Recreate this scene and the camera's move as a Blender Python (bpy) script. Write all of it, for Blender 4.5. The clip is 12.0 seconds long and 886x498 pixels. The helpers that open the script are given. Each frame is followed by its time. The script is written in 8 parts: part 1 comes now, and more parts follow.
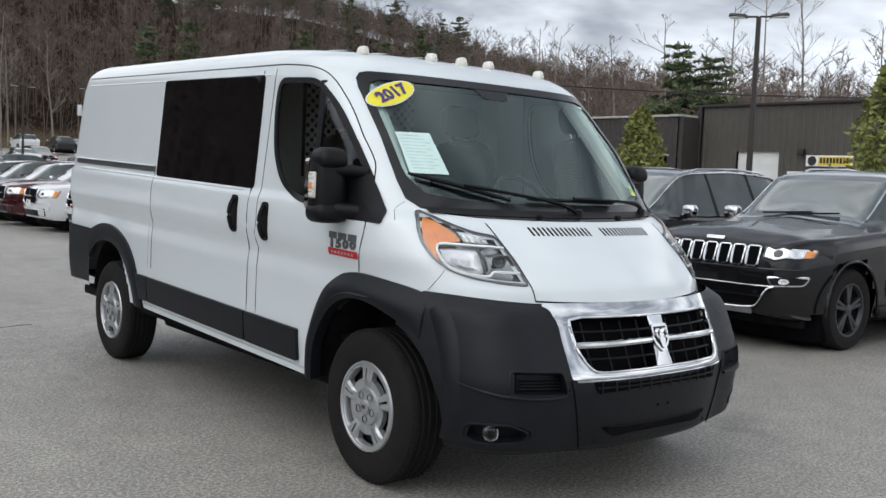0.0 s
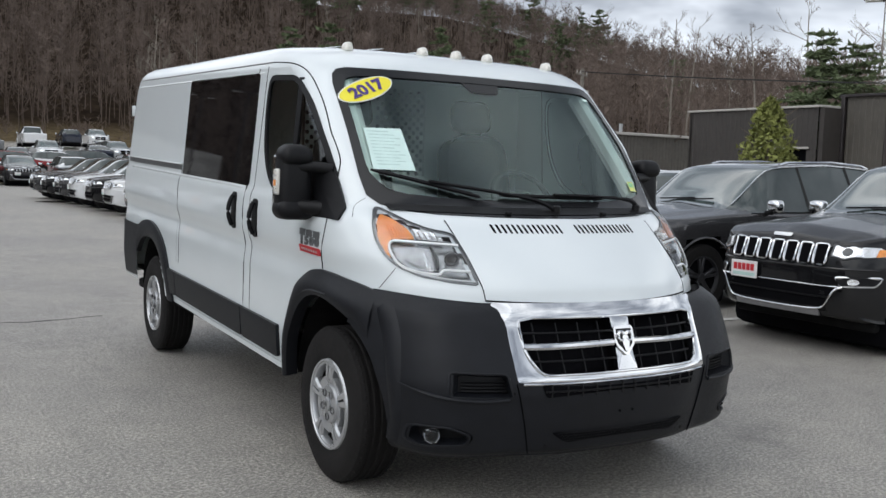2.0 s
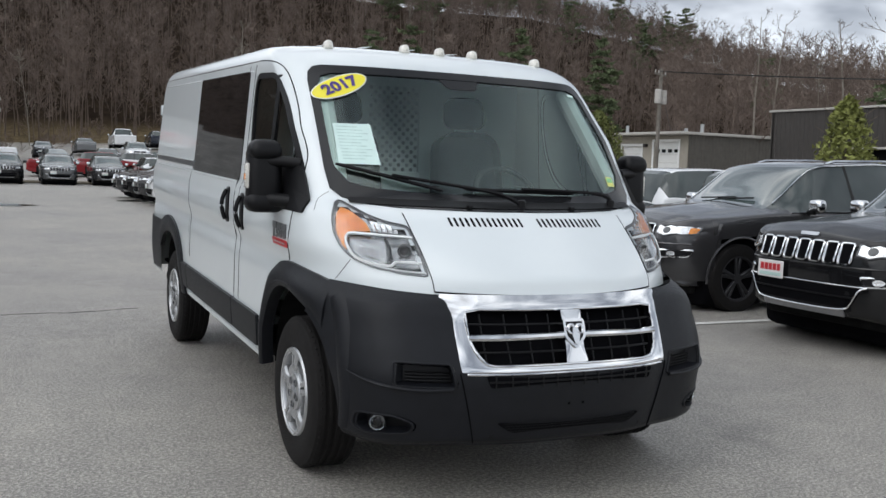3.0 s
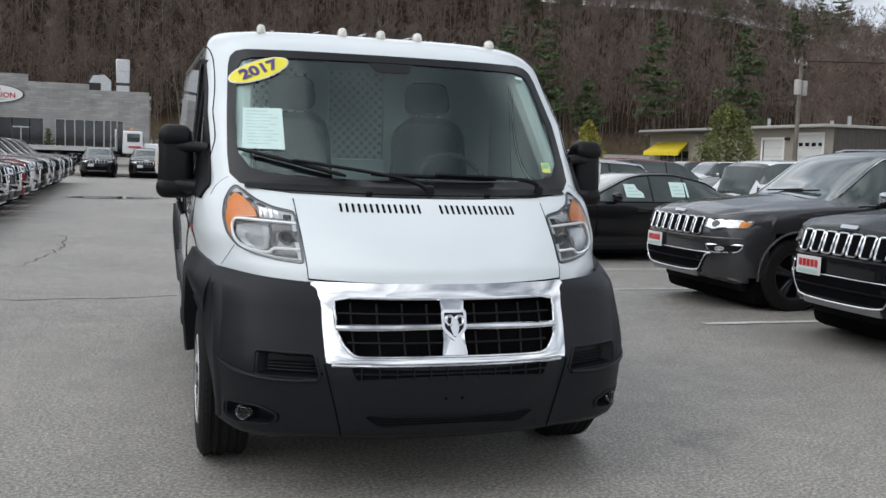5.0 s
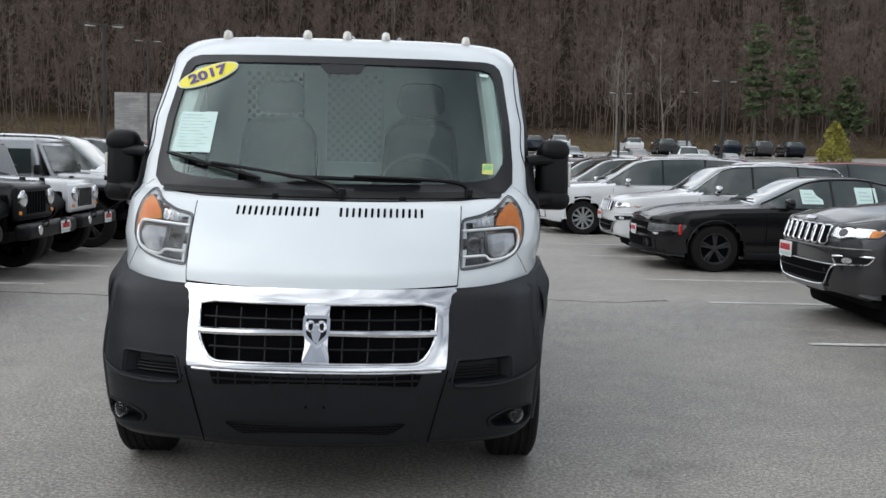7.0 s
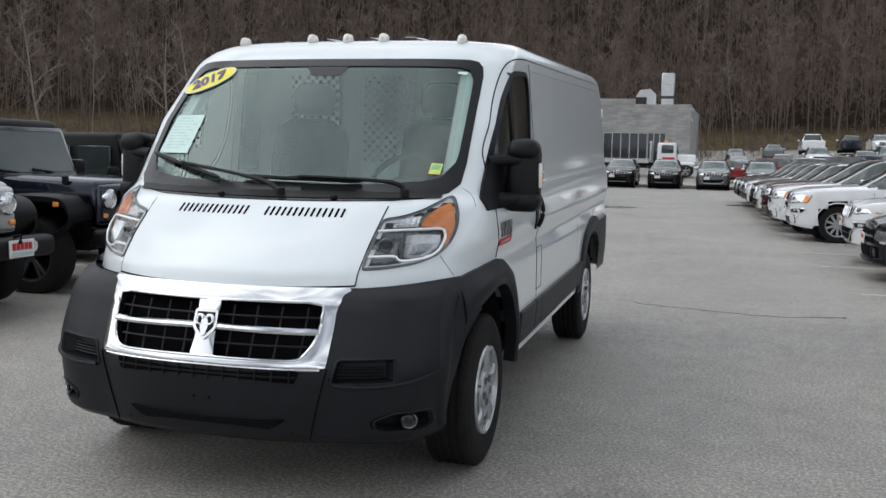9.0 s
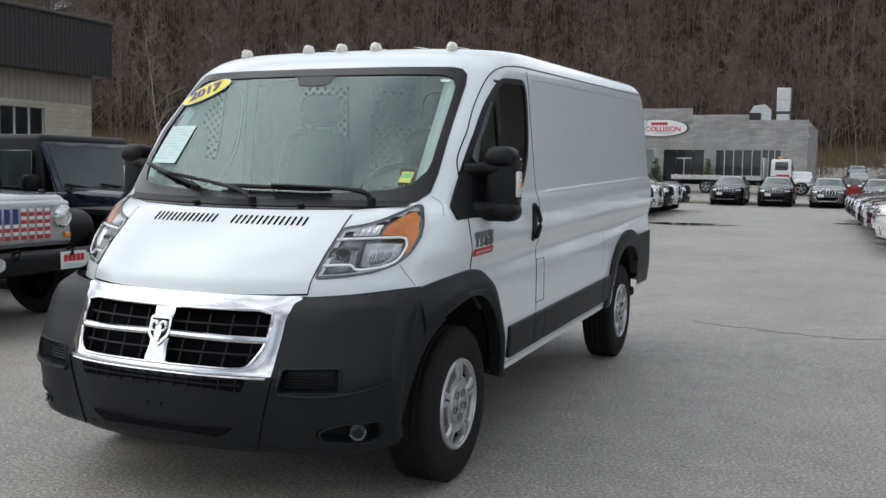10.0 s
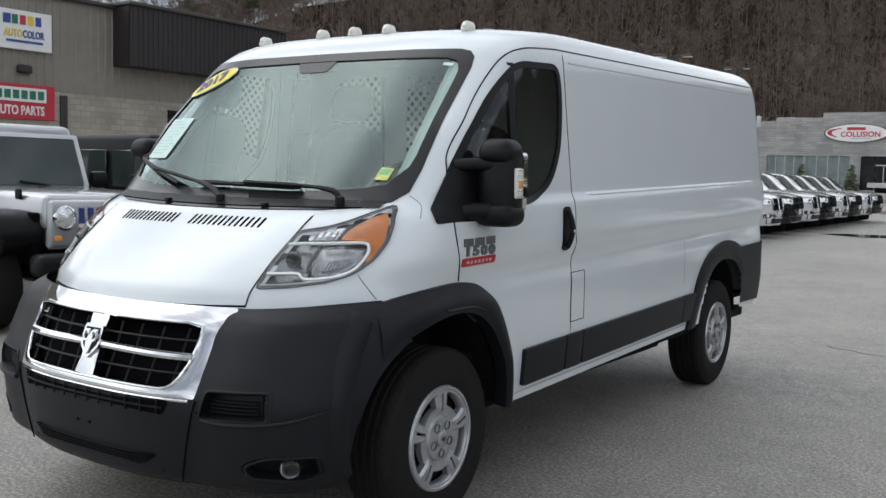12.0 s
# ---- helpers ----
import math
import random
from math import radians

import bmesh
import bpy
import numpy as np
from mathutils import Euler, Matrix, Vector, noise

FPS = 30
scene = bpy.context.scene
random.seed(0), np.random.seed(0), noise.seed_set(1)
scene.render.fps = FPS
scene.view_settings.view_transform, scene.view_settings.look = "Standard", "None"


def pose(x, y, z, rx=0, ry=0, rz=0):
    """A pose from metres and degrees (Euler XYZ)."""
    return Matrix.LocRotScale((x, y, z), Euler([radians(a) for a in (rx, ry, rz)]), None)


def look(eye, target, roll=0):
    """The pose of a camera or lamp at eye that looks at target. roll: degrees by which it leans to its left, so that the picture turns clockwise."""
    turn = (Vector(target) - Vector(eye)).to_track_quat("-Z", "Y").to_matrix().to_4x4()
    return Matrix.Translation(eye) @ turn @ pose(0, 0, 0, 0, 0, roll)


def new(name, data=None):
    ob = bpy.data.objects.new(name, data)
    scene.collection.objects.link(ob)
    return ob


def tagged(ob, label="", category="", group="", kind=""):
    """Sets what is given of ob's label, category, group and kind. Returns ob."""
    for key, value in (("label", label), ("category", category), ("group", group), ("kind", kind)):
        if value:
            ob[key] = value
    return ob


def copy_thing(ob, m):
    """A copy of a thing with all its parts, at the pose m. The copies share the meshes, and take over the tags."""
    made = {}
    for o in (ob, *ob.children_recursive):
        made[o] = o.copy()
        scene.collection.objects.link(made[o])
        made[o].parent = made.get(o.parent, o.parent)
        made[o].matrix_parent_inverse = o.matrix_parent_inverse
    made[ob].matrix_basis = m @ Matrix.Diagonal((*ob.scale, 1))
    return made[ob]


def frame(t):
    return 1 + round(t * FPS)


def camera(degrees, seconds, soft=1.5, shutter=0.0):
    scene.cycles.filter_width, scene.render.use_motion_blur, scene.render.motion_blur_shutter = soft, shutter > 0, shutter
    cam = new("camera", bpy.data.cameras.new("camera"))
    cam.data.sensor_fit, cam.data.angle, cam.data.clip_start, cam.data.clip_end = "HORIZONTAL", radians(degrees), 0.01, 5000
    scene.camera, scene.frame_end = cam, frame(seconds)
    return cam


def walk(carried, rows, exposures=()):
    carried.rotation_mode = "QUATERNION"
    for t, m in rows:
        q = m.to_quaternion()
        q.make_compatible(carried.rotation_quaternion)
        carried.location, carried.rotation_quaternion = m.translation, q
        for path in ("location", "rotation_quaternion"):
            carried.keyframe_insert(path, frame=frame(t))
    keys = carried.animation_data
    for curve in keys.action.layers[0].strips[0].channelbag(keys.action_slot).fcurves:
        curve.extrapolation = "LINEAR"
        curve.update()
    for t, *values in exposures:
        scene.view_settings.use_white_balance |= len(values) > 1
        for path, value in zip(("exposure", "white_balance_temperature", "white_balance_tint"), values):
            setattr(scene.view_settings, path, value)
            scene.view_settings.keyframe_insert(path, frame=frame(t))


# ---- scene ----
cam = camera(49.6, 12.0)
PATH = [
    (0, (-3.547, -3.698, 1.463), (-2.295, -2.145, 1.315), 2.4),
    (0.5, (-3.43, -3.796, 1.488), (-2.217, -2.214, 1.335), 2.2),
    (1, (-3.249, -3.944, 1.492), (-2.115, -2.305, 1.331), 2.1),
    (1.5, (-3.037, -4.015, 1.49), (-1.966, -2.335, 1.321), 2.1),
    (2, (-2.811, -4.104, 1.496), (-1.8, -2.386, 1.328), 2.0),
    (2.5, (-2.578, -4.286, 1.491), (-1.642, -2.526, 1.323), 2.0),
    (4.5, (-1.529, -4.663, 1.463), (-0.888, -2.778, 1.274), 2.0),
    (5, (-1.211, -4.698, 1.467), (-0.63, -2.794, 1.277), 1.9),
    (5.5, (-0.854, -4.784, 1.467), (-0.345, -2.858, 1.291), 1.9),
    (6, (-0.512, -4.783, 1.453), (-0.126, -2.828, 1.277), 1.8),
    (6.5, (-0.103, -4.769, 1.472), (0.128, -2.79, 1.288), 1.6),
    (7, (0.37, -4.756, 1.482), (0.439, -2.766, 1.292), 1.4),
    (9, (2.082, -4.454, 1.506), (1.516, -2.546, 1.307), 1.2),
    (9.5, (2.419, -4.33, 1.496), (1.712, -2.467, 1.321), 1.0),
    (10, (2.681, -4.134, 1.469), (1.892, -2.303, 1.304), 1.0),
    (10.5, (2.935, -3.921, 1.466), (2.109, -2.107, 1.305), 1.1),
    (11, (3.112, -3.666, 1.457), (2.226, -1.88, 1.293), 1.2),
    (11.5, (3.135, -3.396, 1.442), (2.183, -1.644, 1.283), 1.4),
    (12, (3.135, -3.164, 1.444), (2.014, -1.516, 1.284), 1.4),
]
EXPOSURES = [(0.0, 0.0), (6.0, 0.03), (9.0, 0.03), (12.0, 0.06)]
walk(cam, [(t, look(eye, target, roll)) for t, eye, target, roll in PATH], EXPOSURES)


# ---- world, sun ----
SUN_WAY = Vector((-0.60, -0.12, 0.79)).normalized()


def build_world():
    w = bpy.data.worlds.new("overcast_sky")
    w.use_nodes = True
    scene.world = w
    nt = w.node_tree
    nt.nodes.clear()
    N, Lk = nt.nodes.new, nt.links.new
    out, bg = N("ShaderNodeOutputWorld"), N("ShaderNodeBackground")
    sky = N("ShaderNodeTexSky")
    sky.sky_type = "NISHITA"
    sky.sun_disc = False
    sky.sun_elevation, sky.sun_rotation = radians(52), radians(259)
    tc, mp = N("ShaderNodeTexCoord"), N("ShaderNodeMapping")
    mp.inputs["Scale"].default_value = (1.0, 1.0, 2.2)
    n1 = N("ShaderNodeTexNoise")
    n1.inputs["Scale"].default_value, n1.inputs["Detail"].default_value = 2.4, 5.0
    n1.inputs["Roughness"].default_value, n1.inputs["Distortion"].default_value = 0.55, 0.4
    ramp = N("ShaderNodeValToRGB")
    e = ramp.color_ramp.elements
    e[0].position, e[0].color = 0.37, (0.30, 0.33, 0.385, 1)
    e[1].position, e[1].color = 0.64, (1.30, 1.33, 1.36, 1)
    m = e.new(0.50)
    m.color = (0.74, 0.79, 0.865, 1)
    sep = N("ShaderNodeSeparateXYZ")
    mr = N("ShaderNodeMapRange")
    mr.inputs["From Min"].default_value, mr.inputs["From Max"].default_value = 0.05, 0.75
    mr.inputs["To Min"].default_value, mr.inputs["To Max"].default_value = 1.40, 1.16
    mul = N("ShaderNodeMix")
    mul.data_type, mul.blend_type = "RGBA", "MULTIPLY"
    mul.inputs["Factor"].default_value = 1.0
    scl = N("ShaderNodeVectorMath")
    scl.operation = "SCALE"
    scl.inputs["Scale"].default_value = 0.08
    mix = N("ShaderNodeMix")
    mix.data_type = "RGBA"
    mix.inputs["Factor"].default_value = 0.9
    Lk(tc.outputs["Generated"], mp.inputs["Vector"])
    Lk(mp.outputs["Vector"], n1.inputs["Vector"])
    Lk(n1.outputs["Fac"], ramp.inputs["Fac"])
    Lk(tc.outputs["Generated"], sep.inputs["Vector"])
    Lk(sep.outputs["Z"], mr.inputs["Value"])
    Lk(ramp.outputs["Color"], mul.inputs["A"])
    Lk(mr.outputs["Result"], mul.inputs["B"])
    Lk(sky.outputs["Color"], scl.inputs[0])
    Lk(scl.outputs["Vector"], mix.inputs["A"])
    # the cloud is brightest round the hidden sun
    dot, clamp, power, gain = N("ShaderNodeVectorMath"), N("ShaderNodeMath"), N("ShaderNodeMath"), N("ShaderNodeMath")
    dot.operation, clamp.operation, power.operation, gain.operation = "DOT_PRODUCT", "MAXIMUM", "POWER", "MULTIPLY_ADD"
    dot.inputs[1].default_value = SUN_WAY
    clamp.inputs[1].default_value, power.inputs[1].default_value = 0.0, 8.0
    gain.inputs[1].default_value, gain.inputs[2].default_value = 1.0, 0.92
    Lk(tc.outputs["Generated"], dot.inputs[0])
    Lk(dot.outputs["Value"], clamp.inputs[0])
    Lk(clamp.outputs["Value"], power.inputs[0])
    Lk(power.outputs["Value"], gain.inputs[0])
    lit = N("ShaderNodeMix")
    lit.data_type, lit.blend_type = "RGBA", "MULTIPLY"
    lit.inputs["Factor"].default_value = 1.0
    Lk(mul.outputs["Result"], lit.inputs["A"])
    Lk(gain.outputs["Value"], lit.inputs["B"])
    Lk(lit.outputs["Result"], mix.inputs["B"])
    Lk(mix.outputs["Result"], bg.inputs["Color"])
    bg.inputs["Strength"].default_value = 1.0
    Lk(bg.outputs["Background"], out.inputs["Surface"])


build_world()
sun = new("sun", bpy.data.lights.new("sun", "SUN"))
sun.data.energy, sun.data.angle, sun.data.color = 0.60, radians(85), (1.0, 0.975, 0.94)
sun.matrix_world = look(SUN_WAY * 80, (0, 0, 0))


# ---- materials ----
def material(name, base, rough=0.5, metal=0.0, var=0.0, scale=6.0, bump=0.0, bscale=80.0, coat=0.0, spec=0.5,
             second=None, stain=0.0, rand=0.0, alpha_mix=None, emit=None):
    """A procedural surface: base colour with two scales of noise, stains, fine relief."""
    m = bpy.data.materials.new(name)
    m.use_nodes = True
    nt = m.node_tree
    N, Lk = nt.nodes.new, nt.links.new
    b = nt.nodes["Principled BSDF"]
    b.inputs["Roughness"].default_value, b.inputs["Metallic"].default_value = rough, metal
    b.inputs["Coat Weight"].default_value = coat
    b.inputs["Coat Roughness"].default_value = 0.04
    b.inputs["Specular IOR Level"].default_value = spec
    b.inputs["Base Color"].default_value = (*base, 1)
    if emit:
        b.inputs["Emission Color"].default_value = (*emit[0], 1)
        b.inputs["Emission Strength"].default_value = emit[1]
    tc = N("ShaderNodeTexCoord")
    if var or stain or second:
        n1, n2 = N("ShaderNodeTexNoise"), N("ShaderNodeTexNoise")
        n1.inputs["Scale"].default_value, n1.inputs["Detail"].default_value = scale, 8
        n2.inputs["Scale"].default_value, n2.inputs["Detail"].default_value = scale * 0.13, 5
        Lk(tc.outputs["Object"], n1.inputs["Vector"])
        Lk(tc.outputs["Object"], n2.inputs["Vector"])
        dark = second or tuple(c * (1 - var) for c in base)
        lite = tuple(min(1, c * (1 + var)) for c in base)
        r1 = N("ShaderNodeValToRGB")
        r1.color_ramp.elements[0].position, r1.color_ramp.elements[0].color = 0.32, (*dark, 1)
        r1.color_ramp.elements[1].position, r1.color_ramp.elements[1].color = 0.68, (*lite, 1)
        Lk(n1.outputs["Fac"], r1.inputs["Fac"])
        r2 = N("ShaderNodeValToRGB")
        r2.color_ramp.elements[0].position, r2.color_ramp.elements[0].color = 0.35, (1 - stain, 1 - stain, 1 - stain, 1)
        r2.color_ramp.elements[1].position, r2.color_ramp.elements[1].color = 0.65, (1, 1, 1, 1)
        Lk(n2.outputs["Fac"], r2.inputs["Fac"])
        mx = N("ShaderNodeMix")
        mx.data_type, mx.blend_type = "RGBA", "MULTIPLY"
        mx.inputs["Factor"].default_value = 1
        Lk(r1.outputs["Color"], mx.inputs["A"])
        Lk(r2.outputs["Color"], mx.inputs["B"])
        last = mx.outputs["Result"]
        if rand:
            oi, hs, mr = N("ShaderNodeObjectInfo"), N("ShaderNodeHueSaturation"), N("ShaderNodeMapRange")
            mr.inputs["To Min"].default_value, mr.inputs["To Max"].default_value = 1 - rand, 1 + rand
            Lk(oi.outputs["Random"], mr.inputs["Value"])
            Lk(mr.outputs["Result"], hs.inputs["Value"])
            Lk(last, hs.inputs["Color"])
            last = hs.outputs["Color"]
        Lk(last, b.inputs["Base Color"])
    if bump:
        n3, bp = N("ShaderNodeTexNoise"), N("ShaderNodeBump")
        n3.inputs["Scale"].default_value, n3.inputs["Detail"].default_value = bscale, 5
        bp.inputs["Strength"].default_value, bp.inputs["Distance"].default_value = bump, 0.01
        Lk(tc.outputs["Object"], n3.inputs["Vector"])
        Lk(n3.outputs["Fac"], bp.inputs["Height"])
        Lk(bp.outputs["Normal"], b.inputs["Normal"])
    return m


def glass_material(name, tint, ior=1.5, dull=0.0, sheen=(1, 1, 1)):
    """Thin pane: light goes straight through, tinted, with a true surface reflection."""
    m = bpy.data.materials.new(name)
    m.use_nodes = True
    nt = m.node_tree
    nt.nodes.clear()
    N, Lk = nt.nodes.new, nt.links.new
    out, mix = N("ShaderNodeOutputMaterial"), N("ShaderNodeMixShader")
    tr, gl, fr = N("ShaderNodeBsdfTransparent"), N("ShaderNodeBsdfGlossy"), N("ShaderNodeFresnel")
    tr.inputs["Color"].default_value = (*tint, 1)
    gl.inputs["Roughness"].default_value = dull
    gl.inputs["Color"].default_value = (*sheen, 1)
    fr.inputs["IOR"].default_value = ior
    Lk(fr.outputs["Fac"], mix.inputs["Fac"])
    Lk(tr.outputs["BSDF"], mix.inputs[1])
    Lk(gl.outputs["BSDF"], mix.inputs[2])
    Lk(mix.outputs["Shader"], out.inputs["Surface"])
    return m


WHITE = material("white_paint", (0.69, 0.735, 0.75), 0.36, var=0.012, scale=3, coat=1.0, stain=0.02)
GREYPLASTIC = material("grey_plastic", (0.0080, 0.0088, 0.0116), 0.44, var=0.14, scale=14, bump=0.14, bscale=900, stain=0.14, spec=0.26)
BLACKPLASTIC = material("black_plastic", (0.006, 0.006, 0.007), 0.45, spec=0.22, var=0.1, scale=20, bump=0.05, bscale=600)
FRIT = material("black_glass_edge", (0.012, 0.0125, 0.014), 0.2, var=0.05, scale=5, spec=0.3)
RUBBER = material("tyre_rubber", (0.011, 0.010, 0.0098), 0.85, spec=0.25, var=0.2, scale=30, bump=0.2, bscale=300, stain=0.2)
# near-black for shade inside openings, also used on seams and small black parts
DARK = material("void_shade_black", (0.004, 0.004, 0.005), 0.9, var=0.2, scale=5, spec=0.05)
UNDER = material("underbody", (0.012, 0.012, 0.012), 0.9, spec=0.1, var=0.3, scale=8)
CHROME = material("chrome", (0.72, 0.73, 0.745), 0.06, metal=1.0, var=0.02, scale=10)
SILVER = material("silver_wheel_paint", (0.46, 0.47, 0.48), 0.25, metal=0.6, var=0.06, scale=18, stain=0.1)
DARKALLOY = material("dark_alloy", (0.06, 0.06, 0.065), 0.35, metal=0.6, var=0.1, scale=18)
REFLECTOR = material("lamp_reflector", (0.86, 0.87, 0.88), 0.12, metal=0.85, var=0.10, scale=26, bump=0.35, bscale=70)
LAMPDARK = material("lamp_housing", (0.10, 0.104, 0.108), 0.30, metal=0.4, var=0.3, scale=20)
AMBER = material("amber_lens", (0.90, 0.30, 0.05), 0.15, var=0.2, scale=30, coat=0.6)
REDLENS = material("red_lens", (0.5, 0.02, 0.02), 0.2, var=0.1, scale=20, coat=0.5)
CLEARWHITE = material("clear_white_lens", (0.72, 0.70, 0.64), 0.22, var=0.12, scale=40, coat=0.5)
GLASS = glass_material("windshield_glass", (0.82, 0.95, 0.91), 1.72, 0.0, (0.84, 1.0, 0.97))
SIDEGLASS = glass_material("side_glass", (0.62, 0.70, 0.67), 1.6)
LENS = glass_material("clear_lamp_lens", (0.95, 0.96, 0.97), 1.42)
PRIVACY = material("privacy_glass", (0.004, 0.004, 0.005), 0.03, var=0.1, scale=3, spec=0.5)
CARGLASS = material("car_glass", (0.042, 0.054, 0.052), 0.04, var=0.3, scale=1.2, spec=0.8)
CARSHIELD = material("car_windshield", (0.060, 0.082, 0.080), 0.05, var=0.35, scale=1.4, spec=1.0, coat=1.0)
CARSHIELD.node_tree.nodes["Principled BSDF"].inputs["Coat IOR"].default_value = 1.75
SEATCLOTH = material("seat_cloth", (0.014, 0.0145, 0.016), 0.9, var=0.06, scale=12)
DASH = material("dash_plastic", (0.04, 0.041, 0.043), 0.7, var=0.08, scale=12)
BULKHEAD = material("bulkhead_metal", (0.84, 0.86, 0.85), 0.5, var=0.03, scale=6, stain=0.1)
LETTER = material("brushed_letters", (0.17, 0.175, 0.18), 0.3, metal=0.5, var=0.12, scale=30)
LIGHTGUIDE = material("white_light_guide", (0.86, 0.88, 0.88), 0.25, var=0.04, scale=30, coat=0.5)
BOWL = material("grey_lamp_bowl", (0.22, 0.23, 0.235), 0.22, metal=0.8, var=0.3, scale=34, bump=0.25, bscale=45)
PAPER = material("window_paper", (0.62, 0.78, 0.74), 0.8, var=0.03, scale=20)
INK = material("grey_ink", (0.46, 0.62, 0.585), 0.8, var=0.1, scale=50)
YELLOW = material("yellow_sticker", (0.84, 0.74, 0.04), 0.35, var=0.03, scale=10)
PURPLE = material("purple_ink", (0.06, 0.03, 0.20), 0.4, var=0.05, scale=10)
STICKERWHITE = material("sticker_white", (0.75, 0.75, 0.7), 0.4, var=0.03, scale=10)
TAGGREEN = material("tag_green", (0.25, 0.55, 0.25), 0.5, var=0.2, scale=60)
TAGYELLOW = material("tag_yellow", (0.7, 0.72, 0.2), 0.5, var=0.2, scale=60)
REDPRINT = material("red_print", (0.50, 0.02, 0.03), 0.45, var=0.08, scale=30)


# ---- mesh helpers ----
def part(name, geo, mat, parent=None, label="", smooth=True, sharp=38, kind=""):
    """Link one mesh made of (vertices, faces) under a thing or a part."""
    me = bpy.data.meshes.new(name)
    me.from_pydata([tuple(v) for v in geo[0]], [], geo[1])
    me.materials.append(mat)
    if smooth:
        me.polygons.foreach_set("use_smooth", [True] * len(me.polygons))
        me.set_sharp_from_angle(angle=radians(sharp))
    me.update()
    ob = new(name, me)
    if parent is not None:
        ob.parent = parent
    if label:
        ob["label"] = label
    if kind:
        ob["kind"] = kind
    return ob


def thing(name, label, category, group="", kind=""):
    ob = new(name)
    ob.empty_display_size = 0.2
    return tagged(ob, label, category, group, kind)


def join(*geos):
    V, F = [], []
    for v, f in geos:
        n = len(V)
        V += [tuple(p) for p in v]
        F += [tuple(i + n for i in q) for q in f]
    return V, F


def moved(geo, m):
    return [tuple(m @ Vector(v)) for v in geo[0]], geo[1]


def mirrored(geo):
    """The same, mirrored in x."""
    return [(-x, y, z) for x, y, z in geo[0]], [tuple(reversed(f)) for f in geo[1]]


def from_bm(bm):
    bm.verts.index_update()
    g = [tuple(v.co) for v in bm.verts], [tuple(v.index for v in f.verts) for f in bm.faces]
    bm.free()
    return g


def box(c, s, bevel=0.0, seg=2, taper=1.0):
    """A box of size s at c with bevelled edges; taper shrinks its top."""
    bm = bmesh.new()
    bmesh.ops.create_cube(bm, size=1)
    for v in bm.verts:
        k = taper if v.co.z > 0 else 1.0
        v.co = Vector((v.co.x * s[0] * k, v.co.y * s[1] * k, v.co.z * s[2]))
    if bevel:
        bmesh.ops.bevel(bm, geom=list(bm.edges), offset=bevel, segments=seg, profile=0.5, affect="EDGES")
    for v in bm.verts:
        v.co += Vector(c)
    return from_bm(bm)


def rod(p0, p1, r0, r1=None, n=8, caps=True):
    r1 = r0 if r1 is None else r1
    a, b = Vector(p0), Vector(p1)
    q = (b - a).to_track_quat("Z", "Y")
    V = []
    for c, r in ((a, r0), (b, r1)):
        for i in range(n):
            t = 2 * math.pi * i / n
            V.append(tuple(c + q @ Vector((r * math.cos(t), r * math.sin(t), 0))))
    F = [(i, (i + 1) % n, n + (i + 1) % n, n + i) for i in range(n)]
    if caps:
        F += [tuple(reversed(range(n))), tuple(range(n, 2 * n))]
    return V, F


def tube(pts, r, n=6, flat=1.0):
    """A tube along points."""
    P = [Vector(p) for p in pts]
    V, F = [], []
    for i, p in enumerate(P):
        d = (P[min(i + 1, len(P) - 1)] - P[max(i - 1, 0)]).normalized()
        q = d.to_track_quat("Z", "Y")
        rr = r[i] if isinstance(r, (list, tuple)) else r
        for k in range(n):
            t = 2 * math.pi * k / n
            V.append(tuple(p + q @ Vector((rr * math.cos(t), rr * flat * math.sin(t), 0))))
    for i in range(len(P) - 1):
        for k in range(n):
            a, b = i * n + k, i * n + (k + 1) % n
            F.append((a, b, b + n, a + n))
    F += [tuple(reversed(range(n))), tuple(range(len(V) - n, len(V)))]
    return V, F


def lathe(profile, n=32, axis="x", c=(0, 0, 0), close=False):
    """Turn a profile of (radius, height) about an axis through c."""
    V, F = [], []
    for i in range(n):
        t = 2 * math.pi * i / n
        for r, h in profile:
            a, b = r * math.cos(t), r * math.sin(t)
            p = (h, a, b) if axis == "x" else ((a, h, b) if axis == "y" else (a, b, h))
            V.append((p[0] + c[0], p[1] + c[1], p[2] + c[2]))
    m = len(profile)
    for i in range(n):
        j = (i + 1) % n
        for k in range(m - 1 if not close else m):
            k2 = (k + 1) % m
            F.append((i * m + k, i * m + k2, j * m + k2, j * m + k))
    return V, F


def sheet(fn, nu, nv):
    """A grid of fn(u, v), u and v from 0 to 1."""
    V = [tuple(fn(i / nu, j / nv)) for j in range(nv + 1) for i in range(nu + 1)]
    F = [(j * (nu + 1) + i, j * (nu + 1) + i + 1, (j + 1) * (nu + 1) + i + 1, (j + 1) * (nu + 1) + i) for j in range(nv) for i in range(nu)]
    return V, F


def rounded(poly, r, n=4):
    """A polygon with rounded corners."""
    out = []
    m = len(poly)
    for i in range(m):
        a, b, c = Vector(poly[i - 1]), Vector(poly[i]), Vector(poly[(i + 1) % m])
        rr = r[i] if isinstance(r, (list, tuple)) else r
        d1, d2 = (a - b), (c - b)
        k = min(rr, d1.length * 0.45, d2.length * 0.45)
        p, q = b + d1.normalized() * k, b + d2.normalized() * k
        for s in range(n + 1):
            t = s / n
            out.append(tuple((1 - t) ** 2 * p + 2 * t * (1 - t) * b + t * t * q))
    return out


